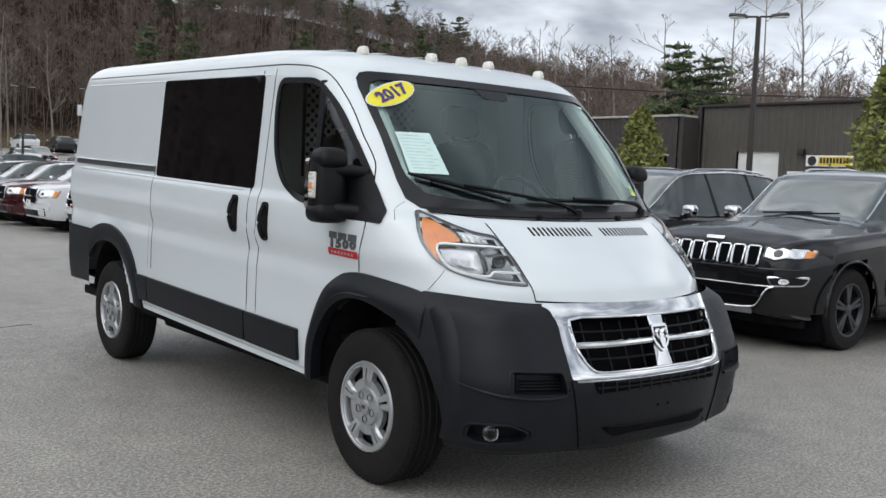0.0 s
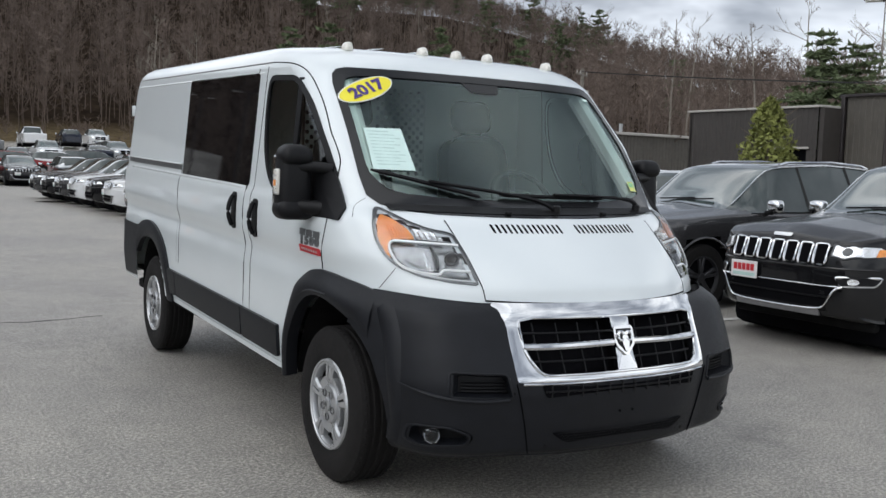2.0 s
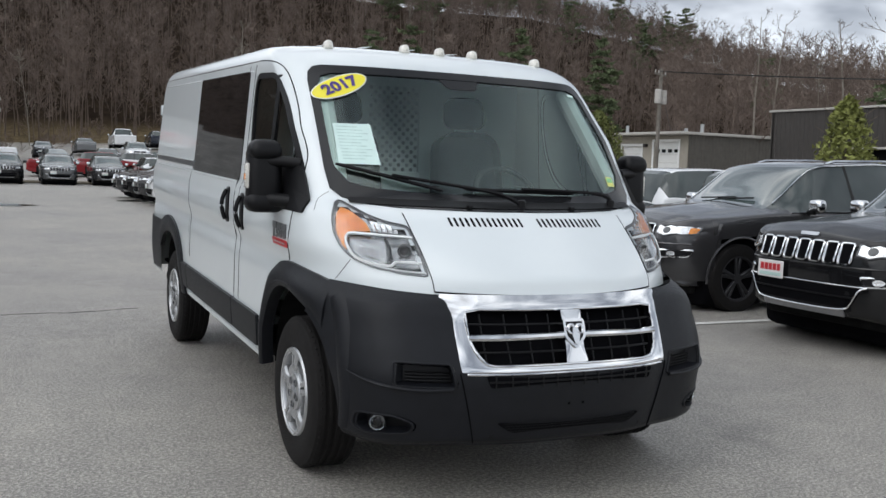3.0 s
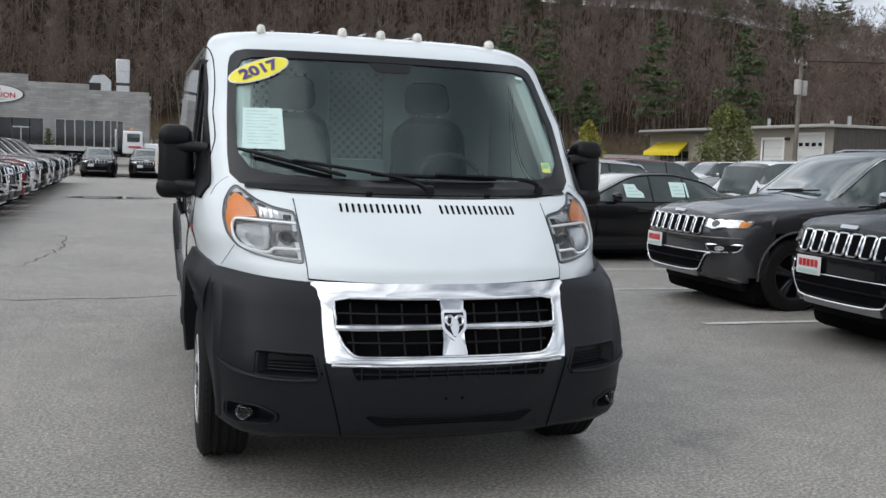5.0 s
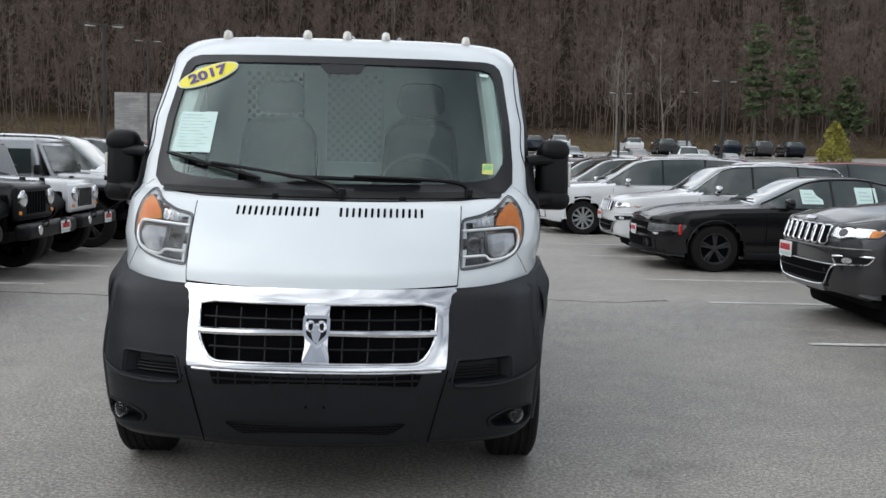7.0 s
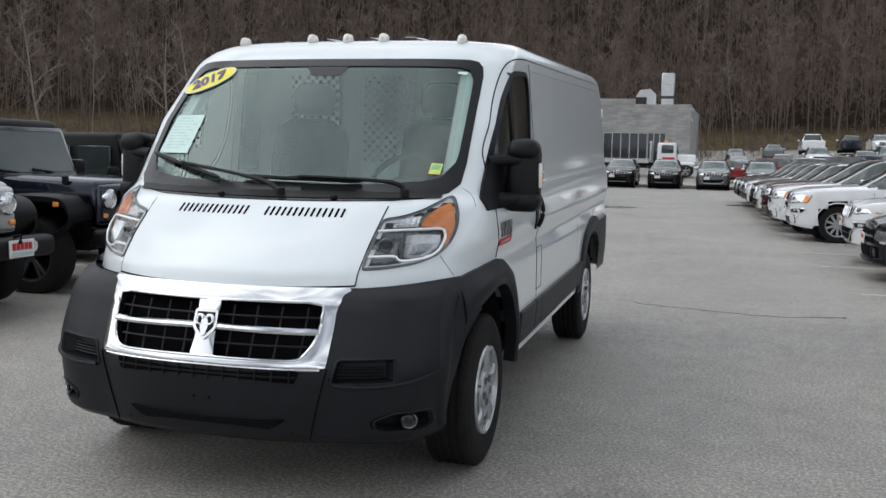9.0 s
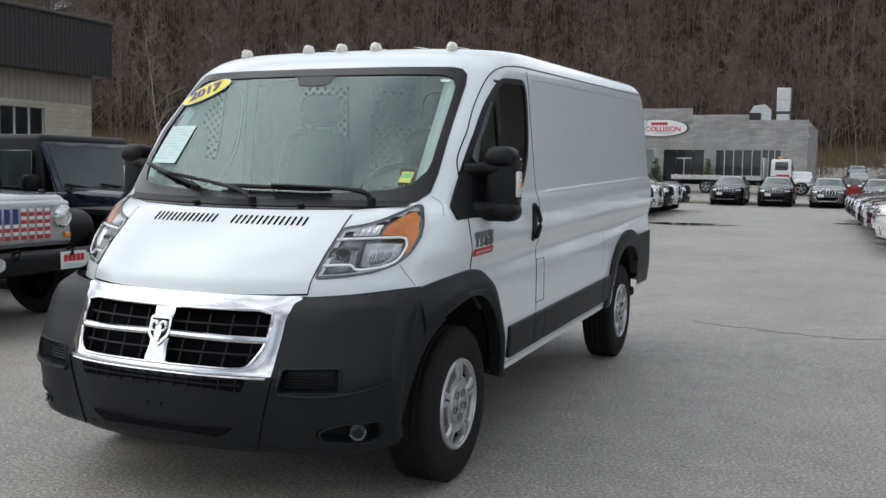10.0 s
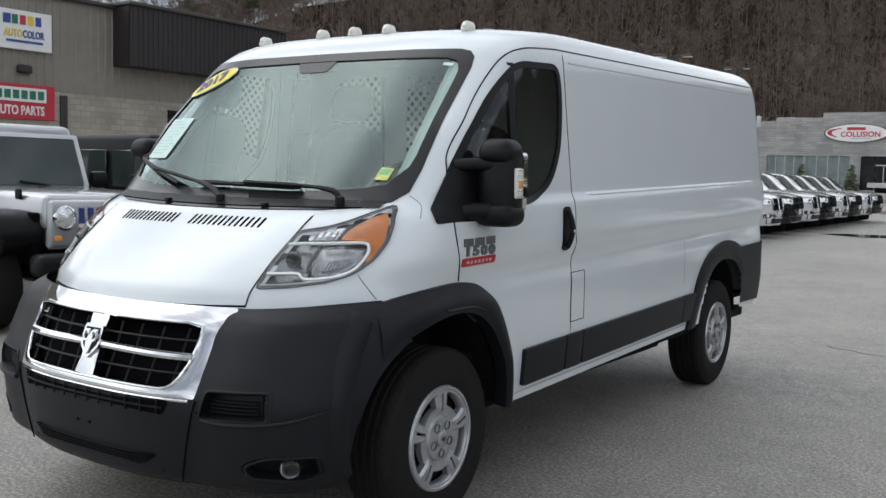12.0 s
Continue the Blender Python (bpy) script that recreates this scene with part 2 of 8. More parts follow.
def dense(poly, step):
    """The closed polygon with points no further apart than step."""
    out = []
    for i, p in enumerate(poly):
        q = poly[(i + 1) % len(poly)]
        k = max(1, int(math.dist(p, q) / step))
        out += [(p[0] + (q[0] - p[0]) * s / k, p[1] + (q[1] - p[1]) * s / k) for s in range(k)]
    return out


def centre(poly):
    xs, ys = [p[0] for p in poly], [p[1] for p in poly]
    return (min(xs) + max(xs)) / 2, (min(ys) + max(ys)) / 2


def patch(poly, surf, off=0.0, rings=5, depth=0.0, c=None, dome=0.0):
    """A skin over a star-shaped outline, laid on a surface surf(u, v, off); depth gives it a rim going in."""
    cx, cy = c or centre(poly)
    n = len(poly)
    V, F = [tuple(surf(cx, cy, off + dome))], []
    for k in range(1, rings + 1):
        t = k / rings
        for x, y in poly:
            V.append(tuple(surf(cx + (x - cx) * t, cy + (y - cy) * t, off + dome * (1 - t * t))))
    for i in range(n):
        F.append((0, 1 + i, 1 + (i + 1) % n))
    for k in range(rings - 1):
        for i in range(n):
            a, b = 1 + k * n + i, 1 + k * n + (i + 1) % n
            F.append((a, a + n, b + n, b))
    if depth:
        base = len(V)
        for x, y in poly:
            V.append(tuple(surf(x, y, off - depth)))
        o = 1 + (rings - 1) * n
        for i in range(n):
            j = (i + 1) % n
            F.append((o + i, base + i, base + j, o + j))
    return facing(V, F, Vector(surf(cx, cy, off + dome + 0.05)) - Vector(V[0]))


def facing(V, F, way):
    """Turn all faces over if the first one looks away from way."""
    a, b, c = (Vector(V[i]) for i in F[0][:3])
    if (b - a).cross(c - a).dot(way) < 0:
        F = [tuple(reversed(f)) for f in F]
    return V, F


def band(outer, inner, surf, off=0.0, depth=0.01, closed=True, rows=2, bulge=0.0):
    """A strip between two lines of equally many points, laid on a surface, with rims."""
    n = len(outer)
    V, F = [], []
    L = [([surf(*p, off - depth) for p in outer])]
    for k in range(rows + 1):
        t = k / rows
        L.append([surf(a[0] + (b[0] - a[0]) * t, a[1] + (b[1] - a[1]) * t, off + bulge * math.sin(math.pi * t)) for a, b in zip(outer, inner)])
    L.append([surf(*p, off - depth) for p in inner])
    for row in L:
        V += [tuple(p) for p in row]
    m = n if closed else n - 1
    for k in range(len(L) - 1):
        for i in range(m):
            j = (i + 1) % n
            F.append((k * n + i, k * n + j, (k + 1) * n + j, (k + 1) * n + i))
    k = n + n // 3
    a, b, c = Vector(V[k]), Vector(V[k + 1]), Vector(V[k + n])
    if (b - a).cross(c - a).dot(Vector(surf(*outer[n // 3], off + 0.05)) - Vector(surf(*outer[n // 3], off))) < 0:
        F = [tuple(reversed(f)) for f in F]
    return V, F


def inset(poly, d):
    """The outline moved in by d."""
    n = len(poly)
    area = sum(poly[i][0] * poly[(i + 1) % n][1] - poly[(i + 1) % n][0] * poly[i][1] for i in range(n))
    s = 1 if area > 0 else -1
    out = []
    for i in range(n):
        a, b, c = Vector(poly[i - 1]), Vector(poly[i]), Vector(poly[(i + 1) % n])
        t = (c - a).normalized()
        out.append((b.x - s * t.y * d, b.y + s * t.x * d))
    return out


def ease(a, b, x):
    t = min(1.0, max(0.0, (x - a) / (b - a)))
    return t * t * (3 - 2 * t)


def inside(poly, x, y):
    hit = False
    n = len(poly)
    for i in range(n):
        (x1, y1), (x2, y2) = poly[i], poly[(i + 1) % n]
        if (y1 > y) != (y2 > y) and x < (x2 - x1) * (y - y1) / (y2 - y1) + x1:
            hit = not hit
    return hit


def smooth_line(pts, n):
    """Points along a smooth curve through pts (2D or 3D)."""
    P = [Vector(p) for p in pts]
    out = []
    m = len(P) - 1
    for i in range(n + 1):
        u = i / n * m
        k = min(int(u), m - 1)
        t = u - k
        a, b, c, d = P[max(k - 1, 0)], P[k], P[k + 1], P[min(k + 2, m)]
        out.append(tuple(0.5 * ((2 * b) + (c - a) * t + (2 * a - 5 * b + 4 * c - d) * t * t + (3 * b - a - 3 * c + d) * t ** 3)))
    return out


def text_part(name, body, size, mat, m, parent, extrude=0.002, align="CENTER", width=1.0, kind="", bold=0.0):
    """Letters in the built-in font, turned into a mesh."""
    cu = bpy.data.curves.new(name, "FONT")
    cu.body, cu.size, cu.extrude, cu.align_x, cu.align_y, cu.offset = body, size, extrude, align, "CENTER", bold
    cu.resolution_u = 3
    tmp = bpy.data.objects.new(name, cu)
    me = bpy.data.meshes.new_from_object(tmp)
    bpy.data.objects.remove(tmp)
    bpy.data.curves.remove(cu)
    me.transform(m @ Matrix.Diagonal((width, 1, 1, 1)))
    me.materials.clear()
    me.materials.append(mat)
    ob = new(name, me)
    if parent is not None:
        ob.parent = parent
    return ob


# ---- the van: its skin as plan curves stacked in height ----
VZ = np.arange(0.18, 2.1651, 0.005)


def table(rows, blur=2):
    z, v = zip(*rows)
    a = np.interp(VZ, z, v)
    k = np.exp(-0.5 * (np.arange(-3 * blur, 3 * blur + 1) / blur) ** 2)
    pad = np.concatenate([np.full(3 * blur, a[0]), a, np.full(3 * blur, a[-1])])
    return np.convolve(pad, k / k.sum(), "valid")


T_YF = table([(0.18, -0.78), (0.24, -0.87), (0.31, -0.915), (0.45, -0.94), (0.56, -0.95), (0.62, -0.945), (0.70, -0.91), (0.80, -0.875), (0.85, -0.86),
              (0.90, -0.828), (0.925, -0.806), (0.935, -0.803), (0.975, -0.798), (0.99, -0.785), (1.01, -0.762), (1.1, -0.655), (1.2, -0.515), (1.225, -0.478), (1.268, -0.42), (1.30, -0.28),
              (1.363, -0.205), (1.907, 0.31), (1.98, 0.38), (2.03, 0.435), (2.07, 0.50), (2.10, 0.58), (2.12, 0.74), (2.135, 1.0), (2.15, 1.5), (2.16, 2.2)], 3)
T_YC = table([(0.18, 0.05), (0.7, 0.05), (0.93, 0.1), (1.27, 0.25), (1.65, 0.36), (1.9, 0.63), (1.98, 0.72), (2.05, 0.9), (2.1, 1.1), (2.12, 1.3), (2.15, 2.2), (2.16, 2.6)], 3)
T_W = table([(0.18, 0.93), (0.30, 0.985), (0.42, 1.0), (0.6, 1.016), (0.90, 1.014), (0.985, 1.004), (1.005, 1.0045), (1.085, 1.0255), (1.11, 1.0275), (1.22, 1.025), (1.29, 1.016), (1.325, 0.998),
             (1.65, 0.968), (1.95, 0.942), (2.0, 0.934), (2.04, 0.922), (2.08, 0.895), (2.11, 0.85), (2.13, 0.78), (2.148, 0.6), (2.158, 0.3), (2.165, 0.04)], 1)
T_A = table([(0.18, 2.8), (0.7, 2.8), (0.93, 2.2), (1.27, 2.2), (1.34, 3.0), (1.65, 4.0), (2.05, 4.0), (2.165, 3.0)], 3)
T_P = table([(0.18, 0.5), (0.7, 0.5), (0.93, 0.44), (1.27, 0.32), (1.65, 0.355), (1.98, 0.38), (2.165, 0.45)], 3)
T_YR = table([(0.18, 4.36), (0.5, 4.42), (1.3, 4.41), (1.9, 4.34), (2.04, 4.27), (2.1, 4.16), (2.14, 3.98), (2.165, 3.5)], 3)
RAKE = 0.027
REAR_R = 0.16


def at_z(T, z):
    return float(np.interp(z, VZ, T))


def lift(z, y):
    return z + RAKE * max(0.0, y)


def front_y(x, z):
    w, yf, yc = at_z(T_W, z), at_z(T_YF, z), at_z(T_YC, z)
    t = min(abs(x) / w, 1.0)
    return yf + (yc - yf) * (1 - (1 - t ** at_z(T_A, z)) ** at_z(T_P, z))


def side_x(y, z):
    w, yf, yc, yr = at_z(T_W, z), at_z(T_YF, z), at_z(T_YC, z), at_z(T_YR, z)
    if y < yc:
        q = min((yc - y) / (yc - yf), 1.0)
        return w * max(0.0, 1 - q ** (1 / at_z(T_P, z))) ** (1 / at_z(T_A, z))
    if y > yr - REAR_R:
        u = min((y - yr + REAR_R) / REAR_R, 1)
        return w - REAR_R * (1 - math.sqrt(max(0, 1 - u * u)))
    return w


def on_front(x, z, off=0.0):
    e = 0.004
    y = front_y(x, z)
    n = Vector(((front_y(x + e, z) - front_y(x - e, z)) / (2 * e), -1, (front_y(x, z + e) - front_y(x, z - e)) / (2 * e))).normalized()
    p = Vector((x, y, z)) + n * off
    return p.x, p.y, lift(p.z, p.y)


def on_side(s):
    def f(y, z, off=0.0):
        e = 0.004
        x = side_x(y, z)
        n = Vector((1, -(side_x(y + e, z) - side_x(y - e, z)) / (2 * e), -(side_x(y, z + e) - side_x(y, z - e)) / (2 * e))).normalized()
        p = Vector((x, y, z)) + n * off
        return s * p.x, p.y, lift(p.z, p.y)
    return f


SIDES = ((-1, on_side(-1)), (1, on_side(1)))

# outlines in front view (x, z) and in side view (y, z)
half = [(0.0, 1.985), (0.5, 1.983), (0.755, 1.979), (0.80, 1.968), (0.828, 1.940), (0.842, 1.89), (0.862, 1.65), (0.868, 1.45), (0.862, 1.36), (0.82, 1.318), (0.72, 1.292), (0.60, 1.281), (0.3, 1.274), (0.0, 1.270)]
SHIELD = dense(half + [(-x, z) for x, z in reversed(half[1:-1])], 0.05)
half = [(0.0, 1.945), (0.10, 1.945), (0.45, 1.942), (0.71, 1.938), (0.765, 1.928), (0.793, 1.90), (0.803, 1.86), (0.822, 1.65), (0.826, 1.48), (0.80, 1.40), (0.72, 1.372), (0.5, 1.352), (0.25, 1.345), (0.0, 1.343)]
PANE = half + [(-x, z) for x, z in reversed(half[1:-1])]
DOORWIN = rounded([(1.018, 1.948), (0.60, 1.935), (0.40, 1.80), (0.235, 1.645), (0.125, 1.51), (0.062, 1.43), (0.10, 1.29), (0.68, 1.288), (0.885, 1.375), (0.99, 1.53), (1.03, 1.74)], [0.09, 0.09, 0.1, 0.1, 0.1, 0.03, 0.05, 0.12, 0.15, 0.15, 0.1], 4)
CARGOWIN = rounded([(1.175, 1.325), (2.575, 1.325), (2.575, 1.965), (1.175, 1.965)], 0.03, 3)
ARCH_F = (0.0, 0.415, 0.487)
ARCH_R = (3.45, 0.38, 0.44)


LAMP = rounded([(0.586, 0.994), (0.592, 1.11), (0.600, 1.205), (0.69, 1.222), (0.76, 1.252), (0.805, 1.287), (0.836, 1.312), (0.866, 1.293), (0.896, 1.242), (0.906, 1.17), (0.892, 1.10), (0.852, 1.05), (0.79, 1.020), (0.69, 1.002)], 0.02, 2)
SCOOP = rounded([(0.735, 0.655), (0.562, 0.643), (0.542, 0.555), (0.741, 0.566)], 0.012, 3)
POCKET = rounded([(0.834, 0.425), (0.73, 0.428), (0.67, 0.395), (0.68, 0.358), (0.80, 0.345), (0.838, 0.36)], 0.02, 3)


def van_shell():
    """White bodywork: loops of plan curve, opened where glass, arches and the grille sit."""
    rows = [0.40] + [float(z) for z in np.arange(0.42, 2.0, 0.022)] + [2.0, 2.02, 2.04, 2.055, 2.07, 2.082, 2.092, 2.10, 2.108, 2.115, 2.122, 2.128, 2.134, 2.139, 2.144, 2.149, 2.153, 2.157, 2.16, 2.163]
    nf, ns, nr = 46, 150, 10
    V, F = [], []
    for z in rows:
        w, yf, yc, yr = (at_z(T, z) for T in (T_W, T_YF, T_YC, T_YR))
        a, p = at_z(T_A, z), at_z(T_P, z)
        loop = []
        for i in range(nf + 1):
            th = math.pi / 2 * (i / nf)
            loop.append((w * math.sin(th) ** (2 / a), yf + (yc - yf) * (1 - max(0.0, math.cos(th)) ** (2 * p))))
        for i in range(1, ns + 1):
            loop.append((w, yc + (yr - min(REAR_R, w) - yc) * i / ns))
        rr = min(REAR_R, w)
        for i in range(1, nr + 1):
            th = math.pi / 2 * i / nr
            loop.append((w - rr + rr * math.cos(th), yr - rr + rr * math.sin(th)))
        loop.append((0, yr))
        full = loop + [(-x, y) for x, y in reversed(loop[1:-1])]
        V += [(x, y, z) for x, y in full]
    n = len(full)
    eye = inset(LAMP, 0.016)
    shrunk, win, cargo = inset(SHIELD, 0.012), inset(DOORWIN, 0.014), inset(CARGOWIN, 0.014)
    for k in range(len(rows) - 1):
        for i in range(n):
            j = (i + 1) % n
            q = (k * n + i, k * n + j, (k + 1) * n + j, (k + 1) * n + i)
            c = [sum(V[v][d] for v in q) / 4 for d in range(3)]
            if c[1] < 0.75 and abs(c[0]) < 0.87 and 1.26 < c[2] < 2.0 and inside(shrunk, c[0], c[2]):
                continue
            if abs(c[0]) > 0.84 and 1.2 < c[2] < 2.0 and -0.1 < c[1] < 1.06 and inside(win, c[1], c[2]):
                continue
            if c[1] < 0.1 and 0.98 < c[2] < 1.33 and abs(c[0]) > 0.55 and inside(eye, abs(c[0]), c[2]):
                continue
            if c[0] < -0.8 and inside(cargo, c[1], c[2]):
                continue
            if abs(c[0]) > 0.45 and any(math.hypot(c[1] - y, (c[2] - z)) < r for y, z, r in (ARCH_F, ARCH_R)):
                continue
            if c[1] < -0.3 and c[2] < 0.92:
                continue
            F.append(q)
    F.append(tuple(range((len(rows) - 1) * n, len(rows) * n)))
    return [(x, y, lift(z, y)) for x, y, z in V], F


def strip(pts, surf, r=0.0025, off=0.0005):
    return tube([surf(*p, off) for p in pts], r, 5)


def polar_cover():
    """Pressed wheel cover: disc, ring and five spokes, each with a slot, edges turned in."""
    rs = [0.030, 0.05, 0.080, 0.088, 0.092, 0.098, 0.116, 0.134, 0.140, 0.155, 0.170, 0.184, 0.190, 0.200, 0.206]
    hs = [0.113, 0.114, 0.1135, 0.111, 0.101, 0.101, 0.113, 0.117, 0.117, 0.116, 0.115, 0.114, 0.113, 0.113, 0.108]
    n = 180
    V, F = [], []
    for r, h in zip(rs, hs):
        for i in range(n):
            a = 2 * math.pi * i / n
            d = (math.degrees(a) + 36) % 72 - 36
            k = min(1.0, max(0.0, abs(d) - 10) / 4)
            V.append((h - (0.010 * k if 0.11 < r < 0.188 else 0), r * math.sin(a), r * math.cos(a)))
    for j in range(len(rs) - 1):
        for i in range(n):
            d = ((i + 0.5) * 360 / n + 36) % 72 - 36
            rm = (rs[j] + rs[j + 1]) / 2
            if 0.136 < rm < 0.187 and (abs(d) > 13.5 or (abs(d) < 2.5 and rm > 0.15)) or (0.116 < rm < 0.187 and abs(d) < 1.1):
                continue
            F.append((j * n + i, j * n + (i + 1) % n, (j + 1) * n + (i + 1) % n, (j + 1) * n + i))
    count = {}
    for f in F:
        for k in range(4):
            e = tuple(sorted((f[k], f[(k + 1) % 4])))
            count[e] = count.get(e, 0) + 1
    back = {}
    for f in list(F):
        for k in range(4):
            a, b = f[k], f[(k + 1) % 4]
            if count[tuple(sorted((a, b)))] == 1:
                for v in (a, b):
                    if v not in back:
                        back[v] = len(V)
                        V.append((V[v][0] - 0.028, V[v][1], V[v][2]))
                F.append((b, a, back[a], back[b]))
    return V, F


def build_wheel(parent, c, s, tyre_r=0.368, name="wheel"):
    """A van wheel: tyre with tread, steel rim, silver cover with paired spokes."""
    w = part(name, lathe([(0.17, -0.10), (0.215, -0.095), (0.215, 0.06), (0.19, 0.07), (0.17, 0.05)], 40, "x", (0, 0, 0), True), DARK, parent, "silver-covered wheel with black tyre")
    prof = [(0.205, -0.10), (0.225, -0.112), (0.28, -0.118), (0.33, -0.113), (0.352, -0.102), (0.3635, -0.085)]
    for g in (-0.056, -0.02, 0.02, 0.056):
        prof += [(0.3645, g - 0.012), (0.357, g - 0.008), (0.357, g + 0.008), (0.3645, g + 0.012)]
    prof += [(0.3635, 0.085), (0.352, 0.102), (0.345, 0.104), (0.33, 0.113), (0.30, 0.117), (0.28, 0.118), (0.25, 0.117), (0.225, 0.112), (0.205, 0.10)]
    k = tyre_r / 0.3645
    part("tyre", lathe([(r * k, h) for r, h in prof], 72, "x"), RUBBER, w)
    geo = [box((0, 0, 0), (0.010, 0.013, 0.045), 0.003, 1)]
    blocks = []
    for i in range(64):
        a = 2 * math.pi * i / 64
        for sx in (-1, 1):
            blocks.append(moved(geo[0], Matrix.Rotation(a, 4, "X") @ Matrix.Translation((sx * 0.092, 0, 0.345 * k)) @ Matrix.Rotation(radians(-20 * sx), 4, "Y")))
    part("tread_pattern", join(*blocks), RUBBER, w, smooth=False, kind="stuff")
    part("rim_ring", lathe([(0.212, 0.095), (0.218, 0.108), (0.213, 0.117), (0.203, 0.118), (0.196, 0.108), (0.19, 0.09)], 56, "x"), SILVER, w)
    part("rim_back", lathe([(0.20, 0.058), (0.10, 0.066), (0.001, 0.066)], 40, "x"), BLACKPLASTIC, w)
    cover = polar_cover()
    part("wheel_cover", cover, SILVER, w, "silver cover with five split spokes")
    part("centre_cap", lathe([(0.034, 0.112), (0.034, 0.120), (0.028, 0.124), (0.001, 0.125)], 28, "x"), SILVER, w)
    part("cap_mark", moved(lathe([(0.016, 0.1255), (0.001, 0.1262)], 16, "x"), Matrix.Diagonal((1, 1, 0.6, 1))), DARKALLOY, w)
    for i in range(5):
        a = 2 * math.pi * (i + 0.5) / 5
        y, z = 0.060 * math.sin(a), 0.060 * math.cos(a)
        part("bolt_hole", lathe([(0.0195, 0.1165), (0.0175, 0.1185), (0.0150, 0.110), (0.001, 0.108)], 14, "x", (0, y, z)), DARKALLOY, w)
    for ch in [w]:
        ch.matrix_basis = Matrix.Translation(c) @ Matrix.Rotation(0 if s > 0 else math.pi, 4, "Z")
    return w


def build_van():
    van = thing("cargo_van", "white cargo van with grey bumpers and chrome grille", "van")
    part("body_shell", van_shell(), WHITE, van, "glossy white painted bodywork", sharp=50)

    # underside and wheel wells
    part("floor_pan", box((0, 2.35, 0.43), (1.80, 3.9, 0.08), 0.02), UNDER, van, "dark underbody")
    part("chassis_rail", join(box((-0.45, 1.9, 0.33), (0.10, 4.4, 0.14), 0.02), box((0.45, 1.9, 0.33), (0.10, 4.4, 0.14), 0.02), rod((-0.9, 3.45, 0.36), (0.9, 3.45, 0.36), 0.05),
         rod((-0.85, 0, 0.34), (0.85, 0, 0.34), 0.045), box((0.15, 2.1, 0.30), (0.5, 1.1, 0.2), 0.05)), UNDER, van)
    # unseen slabs added to keep light from leaking in below the floor
    part("light_block_tray", join(box((0, -0.02, 0.25), (1.36, 1.0, 0.05), 0.02), box((0, 1.95, 0.33), (1.35, 2.5, 0.14), 0.04)), UNDER, van, "unseen black slabs added to block light under the van")
    for s in (-1, 1):
        for y, z, r in (ARCH_F, ARCH_R):
            g = lathe([(r + 0.012, -0.22), (r + 0.012, 0.0), (r + 0.004, 0.085)], 40, "x", (0, 0, 0))
            keep = [f for f in g[1] if sum(g[0][v][2] for v in f) / 4 > -0.02]
            V = [(s * (0.87 + x), y + b, z + c + RAKE * y) for x, b, c in g[0]]
            part("wheel_well", (V, keep), UNDER, van)
            part("well_wall", box((s * 0.62, y, 0.62 + RAKE * y), (0.03, 0.95, 0.55), 0.01), UNDER, van)
    for s, surf in SIDES:
        part("rocker_sill", sheet(lambda u, v, f=surf: f(0.46 + 2.33 * u, 0.395 + 0.045 * v, 0.006 - 0.03 * (1 - v)), 40, 3), WHITE, van)
    # windshield, its black edge and cowl
    c0 = (0.0, 1.63)
    pane = []
    for x, z in SHIELD:
        d = math.atan2(z - c0[1], x - c0[0])
        best, P = None, PANE
        for i in range(len(P)):
            (x1, z1), (x2, z2) = P[i], P[(i + 1) % len(P)]
            ux, uz = math.cos(d), math.sin(d)
            den = (x2 - x1) * uz - (z2 - z1) * ux
            if abs(den) < 1e-9:
                continue
            t = ((c0[0] - x1) * uz - (c0[1] - z1) * ux) / den
            r = ((x1 + (x2 - x1) * t - c0[0]) * ux + (z1 + (z2 - z1) * t - c0[1]) * uz)
            if -1e-6 <= t <= 1 + 1e-6 and r > 0:
                best = (c0[0] + ux * r, c0[1] + uz * r)
        pane.append(best or (x * 0.93, z))
    shield = part("windshield", patch(SHIELD, on_front, -0.002, 10, 0, c0), GLASS, van, "large curved windshield")
    shield.visible_shadow = False
    part("black_border", band(SHIELD, pane, on_front, 0.0035, 0.012), FRIT, shield, "black painted glass border")
    part("mirror_cover", patch(rounded([(-0.135, 1.96), (0.128, 1.96), (0.090, 1.892), (-0.078, 1.892)], 0.02), on_front, 0.001, 2), FRIT, shield, "black camera and mirror cover")
    part("cowl", sheet(lambda u, v: on_front(-0.80 + 1.6 * u, 1.281 + 0.028 * v + 0.012 * abs(2 * u - 1) ** 2, 0.008), 40, 3), BLACKPLASTIC, van, "black plastic cowl below the windshield")

    # hood: seams, slots
    hood = part("hood", sheet(lambda u, v: on_front((-1 + 2 * u) * (0.574 + 0.026 * v), 0.938 + (1.262 - 0.938) * v - 0.012 * (1 - v) * (1 - (2 * u - 1) ** 2) + 0.006 * v, 0.0035), 40, 16), WHITE, van, "short sloping white hood")
    part("hood_seam", strip([((-1 + 2 * i / 40) * 0.576, 0.934 - 0.012 * (1 - (i / 20 - 1) ** 2)) for i in range(41)], on_front, 0.004, 0.001), DARK, hood)
    for s in (-1, 1):
        part("hood_seam", strip([(s * (0.575 + 0.026 * i / 16), 0.936 + 0.322 * i / 16) for i in range(17)], on_front, 0.0028, 0.002), DARK, hood)
        part("fender_seam", strip(smooth_line([(s * 0.868, 1.345), (s * 0.90, 1.325), (s * 0.93, 1.295), (s * 0.95, 1.26)], 8), on_front, 0.0014, 0.0003), LAMPDARK, van)
